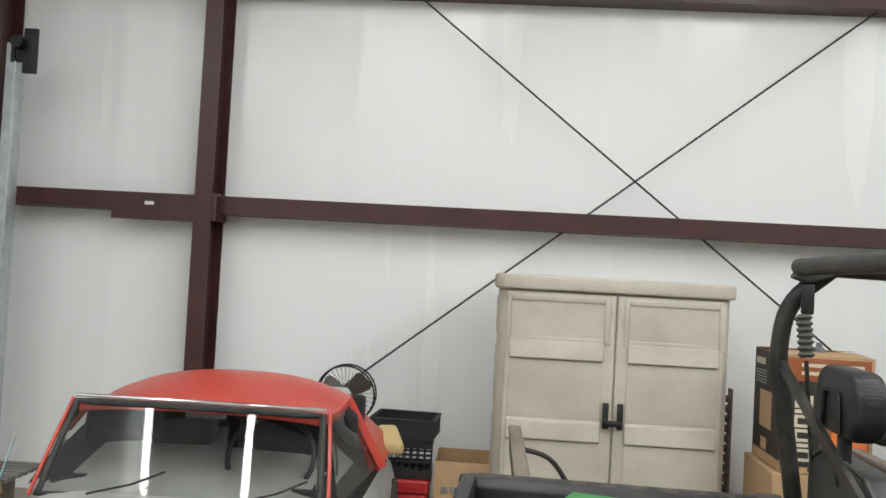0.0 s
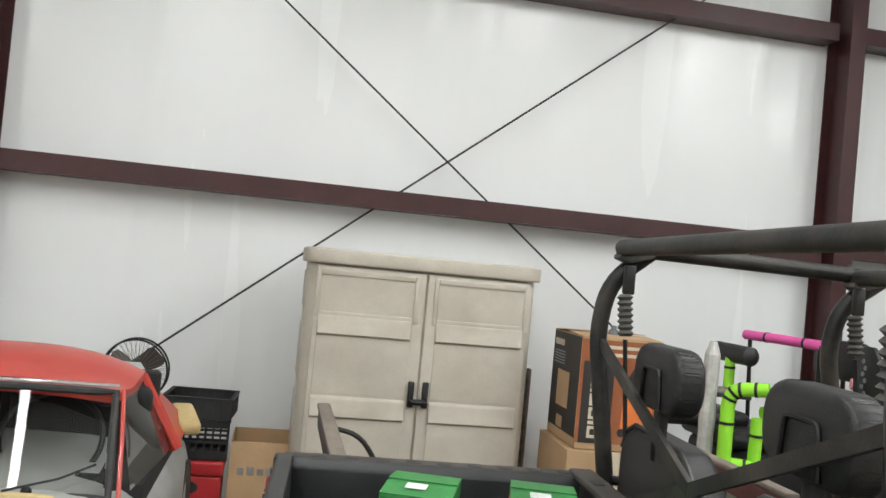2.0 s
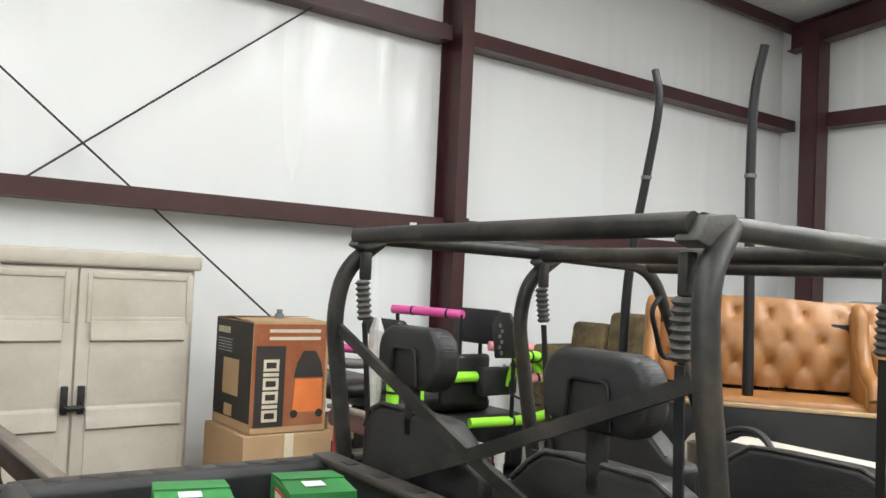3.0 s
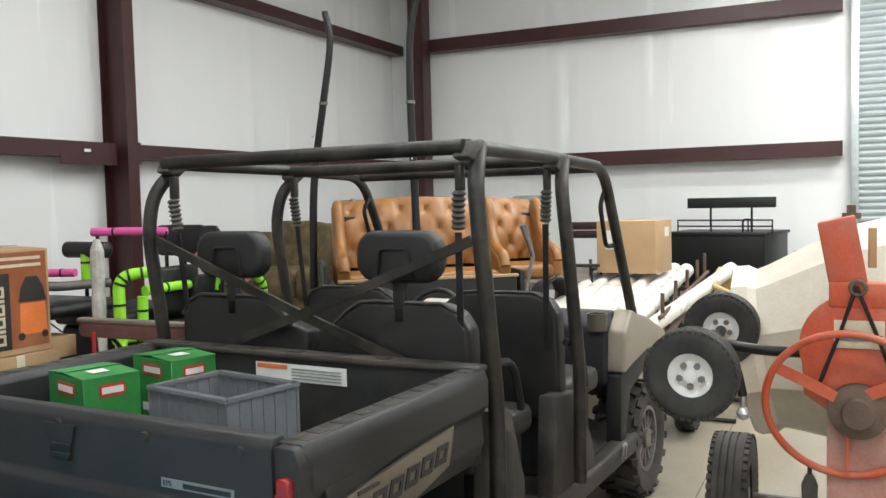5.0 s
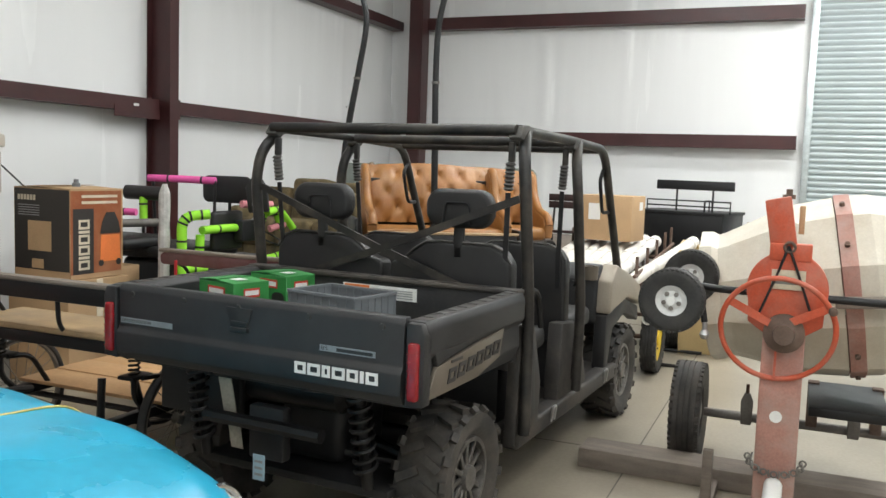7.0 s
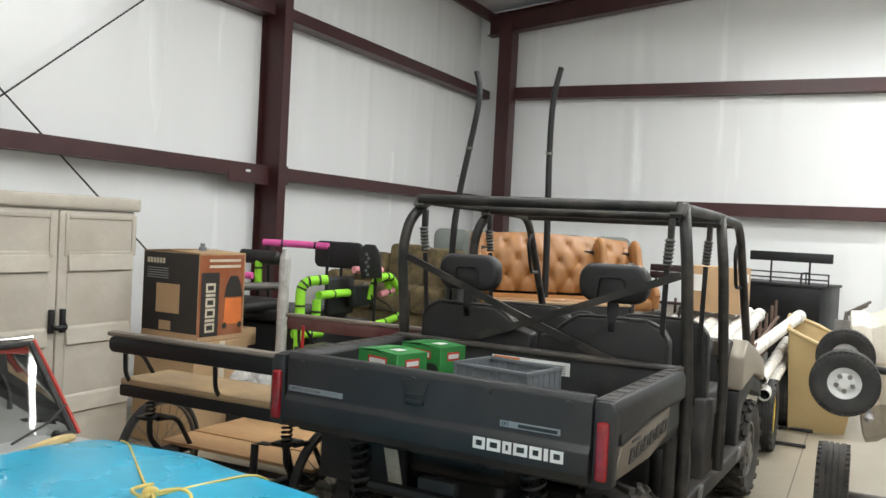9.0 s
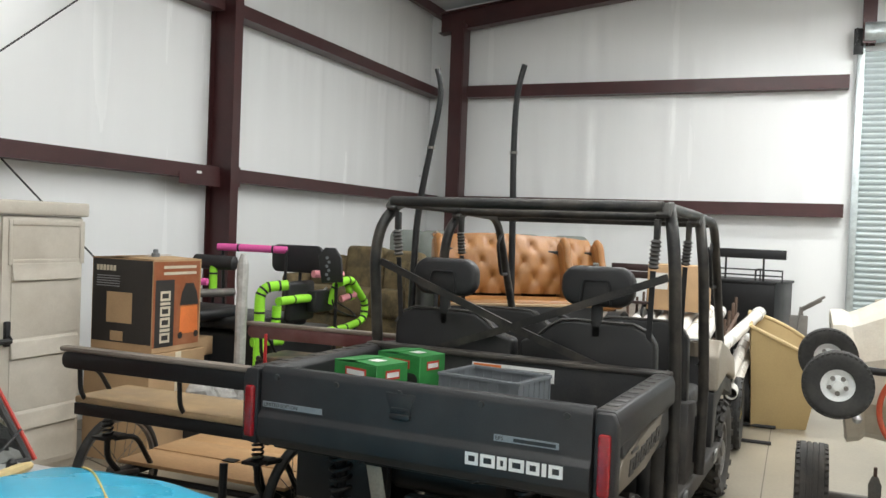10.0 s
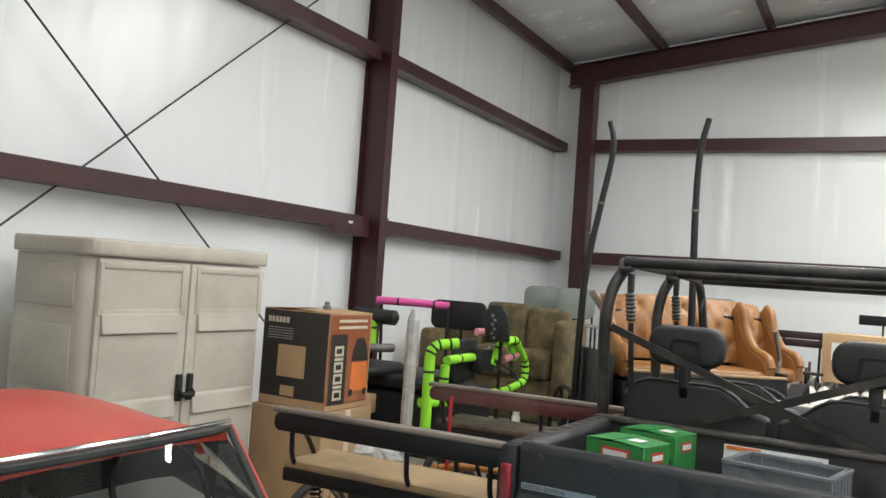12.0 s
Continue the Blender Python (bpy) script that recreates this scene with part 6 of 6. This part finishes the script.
for x, y, z, r in ((1.95, 4.72, 0.45, 0.17), (2.12, 4.6, 0.42, 0.15), (1.9, 4.95, 0.4, 0.16)):
    bm = bmesh.new()
    bmesh.ops.create_icosphere(bm, subdivisions=3, radius=r)
    for v in bm.verts:
        v.co *= 1 + 0.35 * noise.noise(v.co * 9 + Vector((x * 9, y, 0)))
        v.co.z *= 0.7
        v.co += Vector((x, y, z))
    part("bag", bm, M_CLEAR, c, smooth=False)
part("crate_box", B(1.78, 2.3, 4.55, 5.05, 0, 0.34, 0.01), M_BLKP, c)
c = thing("small_carton", (2.12, 4.92, 0.78), "small brown carton on a black stand", "carton")
part("body", B(2.02, 2.22, 4.78, 5.05, 0.7, 0.84, 0.004), M_CARD, c)
part("stand", B(2.05, 2.2, 4.8, 5.03, 0.34, 0.7, 0.01), M_BLKP, c)
c = thing("red_stake", (1.47, 3.79, 0.42), "short red plastic stake", "stake")
part("stake", B(1.463, 1.477, 3.775, 3.795, 0.43, 1.01, 0.003), M_COOL, c)
M_PVC = mat("white_pvc", (0.76, 0.74, 0.7), 0.3, var=0.05, dirt=(0.6, 0.55, 0.47), dirt_amt=0.35)
c = thing("pipe_elbow", (2.6, 3.8, 0), "white plastic pipe with an elbow", "pipe")
part("pipe", tube(bent([(2.6, 3.8, 0), (2.6, 3.8, 0.82), (2.6, 3.68, 0.83)], 0.04), 0.026, 12), M_PVC, c)
part("collar", tube([(2.6, 3.8, 0.7), (2.6, 3.8, 0.76)], 0.033, 12), M_PVC, c)
c = thing("orange_pipe", (2.0, 4.2, 0.43), "curved orange plastic conduit", "pipe")
part("conduit", tube(smooth_path([(1.3, 4.25, 0.45), (1.6, 4.15, 0.47), (2.0, 3.9, 0.47), (2.2, 3.6, 0.44)]), 0.026, 10), mat("orange_conduit", (0.62, 0.27, 0.06), 0.5), c)

# ---- tufted carriage ----
M_TAN = mat("buttoned_tan_leather", (0.28, 0.125, 0.034), 0.4, var=0.15, scale=7, bump=0.2, fine=140, dirt=(0.27, 0.09, 0.022), dirt_amt=0.4, dirt_scale=6)


def tufted(w, h, deep, curl, nu=48, nv=26):
    """A buttoned cushion in x (width), z (height), bulging to -y, with a curled top."""
    bm = bmesh.new()
    rows = []
    for j in range(nv + 1):
        v = j / nv
        row = []
        for i in range(nu + 1):
            u = i / nu
            du, dv = u * 12, v * 3.6
            near = min(math.hypot((du - a) * 1.0, (dv - b) * 0.9) for a in range(int(du) - 1, int(du) + 3) for b in range(int(dv) - 1, int(dv) + 3) if (a + b) % 2 == 0)
            pit = math.exp(-(near / 0.3) ** 2)
            crease = math.exp(-(min((du + dv) % 2, 2 - (du + dv) % 2) / 0.16) ** 2) + math.exp(-(min((du - dv) % 2, 2 - (du - dv) % 2) / 0.16) ** 2)
            d = deep * (0.6 + 0.4 * math.sin(min(v, 1 - v * 0.2) * math.pi)) - 0.032 * pit - 0.014 * crease
            back = 0.12 * v + curl * v ** 5
            edge = math.sin(u * math.pi) ** 0.25
            row.append(bm.verts.new(((u - 0.5) * w, -d * edge + back, v * h * (0.93 + 0.07 * math.sin(u * math.pi)))))
        rows.append(row)
    for j in range(nv):
        for i in range(nu):
            bm.faces.new((rows[j][i], rows[j][i + 1], rows[j + 1][i + 1], rows[j + 1][i]))
    back = [[bm.verts.new((x * w / 2, 0.03 + 0.12 * v + curl * v ** 5, v * h * 0.95)) for x in (-1, 1)] for v in (0, 0.5, 0.8, 1)]
    for a, b in zip(back, back[1:]):
        bm.faces.new((a[0], b[0], b[1], a[1]))
    return bm


def tufted_seat(parent, m, w):
    b = part("buttoned_back", tufted(w, 0.52, 0.1, 0.1), M_TAN, parent, "buttoned tan leather seat back", turn=m @ pose(0, 0, 0))
    part("back_shell", B(-w / 2 + 0.02, w / 2 - 0.02, 0.05, 0.08, -0.1, 0.38, 0.01), M_BLKM, parent, turn=m)
    bm = B(-w / 2 + 0.02, w / 2 - 0.02, -0.5, -0.02, -0.14, -0.02, 0.045, 4)
    part("seat_cushion", bm, M_TAN, parent, "tan leather seat cushion", turn=m)
    for s in (-1, 1):
        prof = [(0.1, -0.12), (0.1, 0.44), (0.04, 0.47), (-0.03, 0.42), (-0.09, 0.26), (-0.24, 0.13), (-0.44, 0.08), (-0.5, 0.0), (-0.48, -0.12)]
        part("arm", prism(prof, s * w / 2 - 0.045, s * w / 2 + 0.045, "x", 0.02, seg=3), M_TAN, parent, "padded tan leather arm", turn=m)
        part("arm_bolster", tube(smooth_path([(s * w / 2, -0.5, 0.0), (s * w / 2, -0.44, 0.08), (s * w / 2, -0.24, 0.13), (s * w / 2, -0.09, 0.27), (s * w / 2, -0.03, 0.42), (s * w / 2, 0.05, 0.47)]), 0.038, 10), M_TAN, parent, turn=m)
    return b


def tufted_carriage():
    c = thing("tufted_carriage", (3.9, 3.05, 0), "black horse carriage with buttoned tan leather seats", "carriage")
    s1 = pose(3.78, 2.93, 1.215, 0, 0, -54)
    tufted_seat(c, s1, 1.15)
    tufted_seat(c, pose(4.58, 2.73, 1.2, 0, 0, -52), 1.0)
    part("body", B(-0.62, 0.62, -0.52, 0.7, -0.5, -0.14, 0.03), M_BLKM, c, turn=s1)
    part("foot_panel", B(-0.6, 0.6, -0.62, -0.52, -0.52, -0.46, 0.01), M_BLKM, c, turn=s1)
    part("dash_panel", B(-0.62, 0.62, -0.64, -0.6, -0.5, -0.06, 0.01), M_BLKM, c, turn=s1)
    part("side_panel", B(-0.72, -0.68, -0.5, 0.36, -0.85, 0.05, 0.01), M_BLKM, c, "black painted carriage side panel", turn=s1)
    part("side_panel", B(0.68, 0.72, -0.5, 0.36, -0.7, -0.03, 0.01), M_BLKM, c, turn=s1)
    part("dash_edge", B(-0.63, 0.63, -0.65, -0.59, -0.06, -0.04, 0.006), M_BENCHW, c, turn=s1)
    for x in (-0.72, 0.72):
        for y, r in ((-0.3, 0.36), (0.55, 0.45)):
            p = s1 @ Vector((x, y, 0))
            w = lathe([(r - 0.02 + 0.02 * math.cos(a), 0.02 * math.sin(a)) for a in [k * math.pi / 4 for k in range(8)]], pose(p.x, p.y, r, 0, 0, -54) @ pose(0, 0, 0, 0, 90), 36, closed=True)
            wh = part("wheel", w, M_BLKM, c)
            for i in range(10):
                part("spoke", tube([(p.x, p.y, r), Vector((p.x, p.y, r)) + (pose(0, 0, 0, 0, 0, -54) @ Vector((0, math.cos(i * 0.628), math.sin(i * 0.628)))) * (r - 0.02)], 0.012, 6), M_BLKM, wh)
    for i, (x, top) in enumerate(((4.75, 1.62), (4.82, 1.6))):
        part("lever", tube([(4.15, 2.2, 0.9), (4.3, 2.17, 1.25), (4.22 - i * 0.08, 2.2, 1.5)], 0.018, 8), M_GREYM, c)
    part("fender", tube(smooth_path([(3.9, 2.05, 0.95), (4.1, 2.0, 1.08), (4.4, 2.0, 1.05), (4.55, 2.0, 0.9)]), 0.03, 6, flat=(0.06, 0.006)), M_BLKM, c)


tufted_carriage()
for pts, lab in ((((3.51, 3.5, 3.13), (3.51, 3.46, 2.9), (3.5, 3.53, 2.45), (3.48, 3.6, 2.0), (3.46, 3.63, 1.5), (3.44, 3.65, 0.0)), 0), (((3.43, 2.69, 3.12), (3.43, 2.745, 2.85), (3.43, 2.755, 2.4), (3.43, 2.74, 1.8), (3.43, 2.73, 1.2), (3.43, 2.73, 0.0)), 1)):
    c = thing("carriage_shaft", (pts[-1][0], pts[-1][1], 0), "tall curved black wooden carriage shaft stood upright", "carriage shaft", "upright carriage shafts")
    path = smooth_path(pts, 6)
    part("shaft", tube(path, [0.024 + 0.008 * i / len(path) for i in range(len(path))], 10), M_BLKM, c)
    p = Vector(pts[2])
    part("shaft_ring", tube([p - Vector((0, 0, 0.01)), p + Vector((0, 0, 0.01))], 0.034, 10), M_GREYM, c)
    part("shaft_stud", lathe([(0.008, 0), (0.006, 0.01)], pose(pts[3][0] - 0.028, pts[3][1], pts[3][2] + 0.2, 0, -90), 8), M_ALU, c)

# ---- couch and chairs in the corner ----
M_CAMO = mat("camouflage_cloth", (0.17, 0.125, 0.06), 0.9, var=0.3, scale=9, bump=0.3, dirt=(0.06, 0.05, 0.028), dirt_amt=0.95, dirt_scale=6)
M_GREYC = mat("grey_green_chair_plastic", (0.2, 0.22, 0.2), 0.5, var=0.1)
c = thing("camouflage_couch", (5.2, 5.0, 0), "old brown camouflage couch with lumpy cushions", "couch")
part("base", B(4.85, 5.7, 4.36, 5.7, 0.35, 0.8, 0.05, 3), M_CAMO, c)
for y0, y1, z1 in ((4.36, 4.78, 1.5), (4.78, 5.26, 1.53), (5.26, 5.7, 1.42)):
    part("back_cushion", B(5.1, 5.4, y0 + 0.004, y1 - 0.004, 0.95, z1, 0.06, 4, turn=about(5.2, y0, 0.9, 0, 8)), M_CAMO, c)
    part("seat_cushion", B(4.78, 5.2, y0 + 0.004, y1 - 0.004, 0.78, 1.08, 0.07, 4), M_CAMO, c)
part("arm", B(4.8, 5.5, 5.71, 5.86, 0.4, 1.2, 0.06, 4), M_CAMO, c)
part("arm", B(4.8, 5.5, 4.2, 4.35, 0.4, 1.4, 0.06, 4), M_CAMO, c)
for x in (4.95, 5.6):
    for y in (4.45, 5.6):
        part("leg", B(x - 0.04, x + 0.04, y - 0.04, y + 0.04, 0, 0.36), M_OLDWOOD, c)


def shell_chair(m, label, material):
    c = placed("shell_chair", m, label, "chair", "chairs along the end wall")
    part("seat", prism(round_outline(-0.24, 0.24, -0.22, 0.22, 0.08), 0.42, 0.45, "z", 0.01), material, c)
    part("backrest", prism(round_outline(-0.23, 0.23, 0.5, 0.86, 0.1), 0.2, 0.225, "y", 0.008), material, c)
    for x in (-0.2, 0.2):
        part("leg", tube(bent([(x, -0.22, 0), (x, -0.18, 0.42), (x, 0.2, 0.42), (x, 0.24, 0)], 0.05), 0.012, 8), M_BLKM, c)
        part("back_tube", tube([(x, 0.2, 0.42), (x, 0.235, 0.8)], 0.012, 8), M_BLKM, c)


# the chairs stand on a low trailer deck behind the couch
c = thing("flat_trailer", (6.9, 4.2, 0), "low dark flat trailer deck behind the couch", "trailer")
part("deck", B(6.0, 8.2, 2.2, 5.4, 0.8, 0.87, 0.01), M_OLDWOOD, c)
for x in (6.3, 7.9):
    for y in (2.5, 5.1):
        road_tyre((x, y, 0.33), 0.33, 0.18, ALONG_Y, c, M_RUBC, M_GREYM, 0.18, 22)
    part("axle_beam", B(x - 0.05, x + 0.05, 2.5, 5.1, 0.3, 0.4), M_BLKM, c)
    part("stand", B(x - 0.04, x + 0.04, 3.5, 3.6, 0.4, 0.8), M_BLKM, c)
for x, y, a in ((6.35, 5.05, -70), (6.3, 4.6, -66), (6.6, 3.65, -80), (6.7, 3.1, -84)):
    shell_chair(pose(x, y, 0.87, 0, 0, a), "grey-green plastic shell chair stood on a trailer", M_GREYC)
c = thing("leaning_bar", (4.4, 4.6, 0.0), "grey timber bar leaning across the couch", "timber")
part("bar", B(4.3, 4.36, 3.7, 3.76, 0.0, 1.75, 0.004, turn=about(4.33, 3.73, 1.6, -38)), M_OLDWOOD, c)

# ---- small bench ----
M_DKBROWN = mat("dark_brown_paint", (0.03, 0.014, 0.013), 0.45, var=0.2)
c = thing("garden_bench", (5.35, 2.1, 0.0), "small dark brown slatted bench on thin black metal legs", "bench")
for z in (1.33, 1.405):
    part("back_slat", B(5.48, 5.505, 1.88, 2.32, z, z + 0.07, 0.004), M_DKBROWN, c)
for i in range(4):
    part("seat_slat", B(5.14 + i * 0.09, 5.22 + i * 0.09, 1.88, 2.32, 1.1 - i * 0.008, 1.122 - i * 0.008, 0.004), M_DKBROWN, c)
for y in (1.94, 2.26):
    part("leg", tube(bent([(5.1, y, 0.0), (5.15, y, 1.08), (5.44, y, 1.06), (5.53, y, 1.46)], 0.06), 0.012, 8), M_BLKM, c)
    part("leg", tube([(5.44, y, 0.0), (5.44, y, 1.06)], 0.012, 8), M_BLKM, c)

# ---- pipe wagon with a box ----
M_YEL = mat("yellow_wheel_paint", (0.7, 0.48, 0.03), 0.45, var=0.1)


def pipe_wagon():
    c = thing("pipe_wagon", (4.6, 1.55, 0), "rusty wagon frame on yellow-rimmed wheels", "wagon")
    for y in (1.12, 2.05):
        part("long_rail", tube([(3.5, y, 0.66), (5.95, y - 0.02, 0.86)], 0.022, 8), M_RUST, c)
        part("upper_rail", tube([(3.9, y, 0.86), (5.95, y - 0.02, 1.0)], 0.016, 8), M_RUST, c)
        for x in (4.0, 4.5, 5.0, 5.5, 5.9):
            part("stake", tube([(x, y, 0.68 + (x - 3.5) * 0.08), (x, y, 0.98 + (x - 3.5) * 0.08)], 0.014, 8), M_RUST, c)
    for x in (3.6, 4.4, 5.2, 5.9):
        z = 0.66 + (x - 3.5) * 0.08
        part("cross_bar", tube([(x, 1.12, z), (x, 2.05, z)], 0.022, 8), M_RUST, c)
    for x, y in ((4.3, 1.0), (4.3, 2.1), (5.5, 0.98), (5.5, 2.1)):
        road_tyre((x, y, 0.3), 0.3, 0.13, ALONG_Y, c, M_RUBC, M_YEL, 0.2, 22)
    for x in (4.3, 5.5):
        part("axle", tube([(x, 1.0, 0.3), (x, 2.1, 0.3)], 0.02, 8), M_RUST, c)
        part("axle_post", B(x - 0.03, x + 0.03, 1.5, 1.56, 0.3, 0.78), M_RUST, c)
    for x, y0 in ((4.55, 0.7), (5.25, 0.68)):
        part("stand_foot", tube([(x, y0, 0.02), (x, 1.1, 0.02)], 0.016, 6), M_BLKM, c)
        part("stand_post", tube([(x, 1.08, 0.02), (x, 1.1, 0.75)], 0.016, 6), M_BLKM, c)
    for i in range(8):
        y = 1.16 + i * 0.116
        p = placed("plastic_pipe", pose(3.62 + 0.05 * (i % 3), y + 0.05, 0.77, 0, 0, -1.5 if i else -8), "long white plastic pipe on the wagon", "pipe", "pipes on the wagon")
        L = 2.2 if i else 2.3
        t = pose(0, 0, 0, 0, 90 - 6.5)
        part("pipe", lathe([(0.056, 0), (0.056, L), (0.05, L), (0.05, 0)], t, 20, closed=True), M_PVC, p, turn=pose(0, 0, 0))
        part("bell_end", lathe([(0.064, L - 0.16), (0.064, L + 0.002), (0.051, L + 0.002), (0.051, L - 0.16)], t, 20, closed=True), M_PVC, p)
    for i in range(2):
        p = placed("plastic_pipe", pose(4.0, 1.04 - 0.03 * i, 0.62 - 0.115 * i, 0, 0, -1), "white plastic pipe slung beside the wagon rail", "pipe", "pipes on the wagon")
        part("pipe", lathe([(0.05, 0), (0.05, 2.0), (0.044, 2.0), (0.044, 0)], pose(0, 0, 0, 0, 86), 18, closed=True), M_PVC, p)
    b = placed("cardboard_box", pose(5.35, 1.62, 1.05, 0, 0, -8), "plain brown cardboard box on the white pipes", "box")
    part("body", B(-0.2, 0.2, -0.26, 0.26, 0, 0.44, 0.004), M_CARD, b)
    part("paper_label", B(-0.203, -0.2005, 0.06, 0.18, 0.2, 0.36), M_WHITE, b)
    part("paper_label", B(0.02, 0.12, -0.263, -0.2605, 0.3, 0.38), M_WHITE, b)


pipe_wagon()


# ---- tan feed bin ----
M_BIN = mat("tan_plastic", (0.5, 0.37, 0.18), 0.5, var=0.08, scale=3, dirt=(0.4, 0.29, 0.14), dirt_amt=0.5, dirt_scale=3)


def feed_bin():
    c = thing("feed_bin", (5.4, 0.65, 0), "open tan ribbed plastic feed bin standing on the floor", "bin")
    lo = [(5.24, 0.9), (5.4, 0.42), (5.78, 0.5), (5.7, 0.92)]
    hi = [(5.12, 0.93, 0.96), (5.08, 0.3, 0.68), (5.86, 0.34, 0.72), (5.8, 0.98, 1.04)]
    names = ("front_wall", "end_wall", "back_wall", "end_wall")
    for k in range(4):
        a, b = lo[k], lo[(k + 1) % 4]
        d, e = hi[(k + 1) % 4], hi[k]
        mid = Vector((5.47, 0.66, 0.5))
        bm = bmesh.new()
        n = 12
        outer, inner = [], []
        for i in range(n + 1):
            f = i / n
            p = Vector((a[0] + (b[0] - a[0]) * f, a[1] + (b[1] - a[1]) * f, 0))
            q = Vector((e[0] + (d[0] - e[0]) * f, e[1] + (d[1] - e[1]) * f, e[2] + (d[2] - e[2]) * f + (0.05 * math.sin(f * math.pi) if k == 2 else 0)))
            off = (Vector((p.x, p.y, 0)) - Vector((mid.x, mid.y, 0))).normalized() * (0.007 if i % 2 else 0)
            outer.append((bm.verts.new(p + off), bm.verts.new(q + off)))
            ins = (mid - p)
            ins.z = 0
            ins = ins.normalized() * 0.014
            inner.append((bm.verts.new(p + ins), bm.verts.new(q + ins)))
        for i in range(n):
            bm.faces.new((outer[i][0], outer[i + 1][0], outer[i + 1][1], outer[i][1]))
            bm.faces.new((inner[i][0], inner[i][1], inner[i + 1][1], inner[i + 1][0]))
            bm.faces.new((outer[i][1], outer[i + 1][1], inner[i + 1][1], inner[i][1]))
        part(names[k], bm, M_BIN, c)
    part("base", prism(lo, 0, 0.02, "z"), M_BIN, c)
    loop = [Vector(h) for h in hi]
    path = []
    for k in range(4):
        a, b = loop[k], loop[(k + 1) % 4]
        path += [a.lerp(b, i / 8) + Vector((0, 0, 0.05 * math.sin(i / 8 * math.pi) if k == 2 else 0)) for i in range(8)]
    part("rim", tube(path, 0.022, 8, loop=True), M_BIN, c, "rolled tan plastic rim")


feed_bin()


# ---- black wagon by the end wall ----
def far_wagon():
    c = placed("black_wagon", pose(8.66, 1.2, 0.02, 0, 0, -14) @ pose(-8.2, -1.2, 0), "black high-sided wagon with a bench back and rail", "wagon")
    part("body", B(7.75, 8.55, 0.68, 1.85, 0.6, 1.215, 0.012), M_BLKM, c)
    part("body_cap", B(7.73, 8.57, 0.66, 1.87, 1.2, 1.235, 0.006), M_BLKP, c)
    part("bench_back", B(7.88, 7.91, 0.6, 1.63, 1.51, 1.63, 0.006), M_BLKP, c, "black bench back board")
    for y in (0.88, 1.36):
        part("back_post", tube([(7.92, y, 1.22), (7.92, y, 1.55)], 0.013, 8), M_BLKM, c)
    for z in (1.3, 1.37):
        part("rail", tube([(7.86, 0.63, z), (7.86, 1.74, z)], 0.009, 8), M_BLKM, c)
    for y in (0.63, 1.74, 0.9):
        part("rail_post", tube([(7.86, y, 1.22), (7.86, y, 1.38)], 0.009, 8), M_BLKM, c)
    part("hoop", tube(bent([(7.8, 0.84, 1.22), (7.8, 0.84, 1.38), (7.8, 0.94, 1.38), (7.8, 0.94, 1.22)], 0.045), 0.012, 8), M_BLKM, c)
    for x in (7.95, 8.35):
        for y in (0.6, 1.92):
            spoked_wheel((x, y, 0.34), 0.34, c)
        part("axle", tube([(x, 0.6, 0.34), (x, 1.92, 0.34)], 0.02, 8), M_BLKM, c)
        part("axle_block", B(x - 0.05, x + 0.05, 1.0, 1.6, 0.34, 0.6, 0.01), M_BLKM, c)
    part("step", B(7.68, 7.76, 0.7, 0.95, 0.5, 0.52), M_BLKM, c)
    s = thing("grey_stand", (7.6, 0.45, 0), "grey metal folding stand beside the wagon", "stand")
    for a, b in (((7.55, 0.62, 0), (7.62, 0.5, 1.0)), ((7.75, 0.35, 0), (7.62, 0.5, 1.0)), ((7.6, 0.5, 0.98), (7.55, 0.25, 1.14)), ((7.66, 0.5, 0.95), (7.62, 0.28, 1.09))):
        part("leg", tube([a, b], 0.016, 8), M_GREYM, s)
    part("panel", B(7.6, 7.63, 0.42, 0.62, 0.55, 0.9, 0.006), M_GREYM, s)


far_wagon()
c = thing("black_bag", (7.35, 0.6, 0), "small dark round bag on the floor", "bag")
bm = bmesh.new()
bmesh.ops.create_icosphere(bm, subdivisions=3, radius=0.15)
for v in bm.verts:
    v.co = Vector((7.3, 0.42, 0.17)) + Vector((v.co.x, v.co.y, v.co.z * 1.1)) * (1 + 0.2 * noise.noise(v.co * 6))
part("sack", bm, M_BLKP, c)
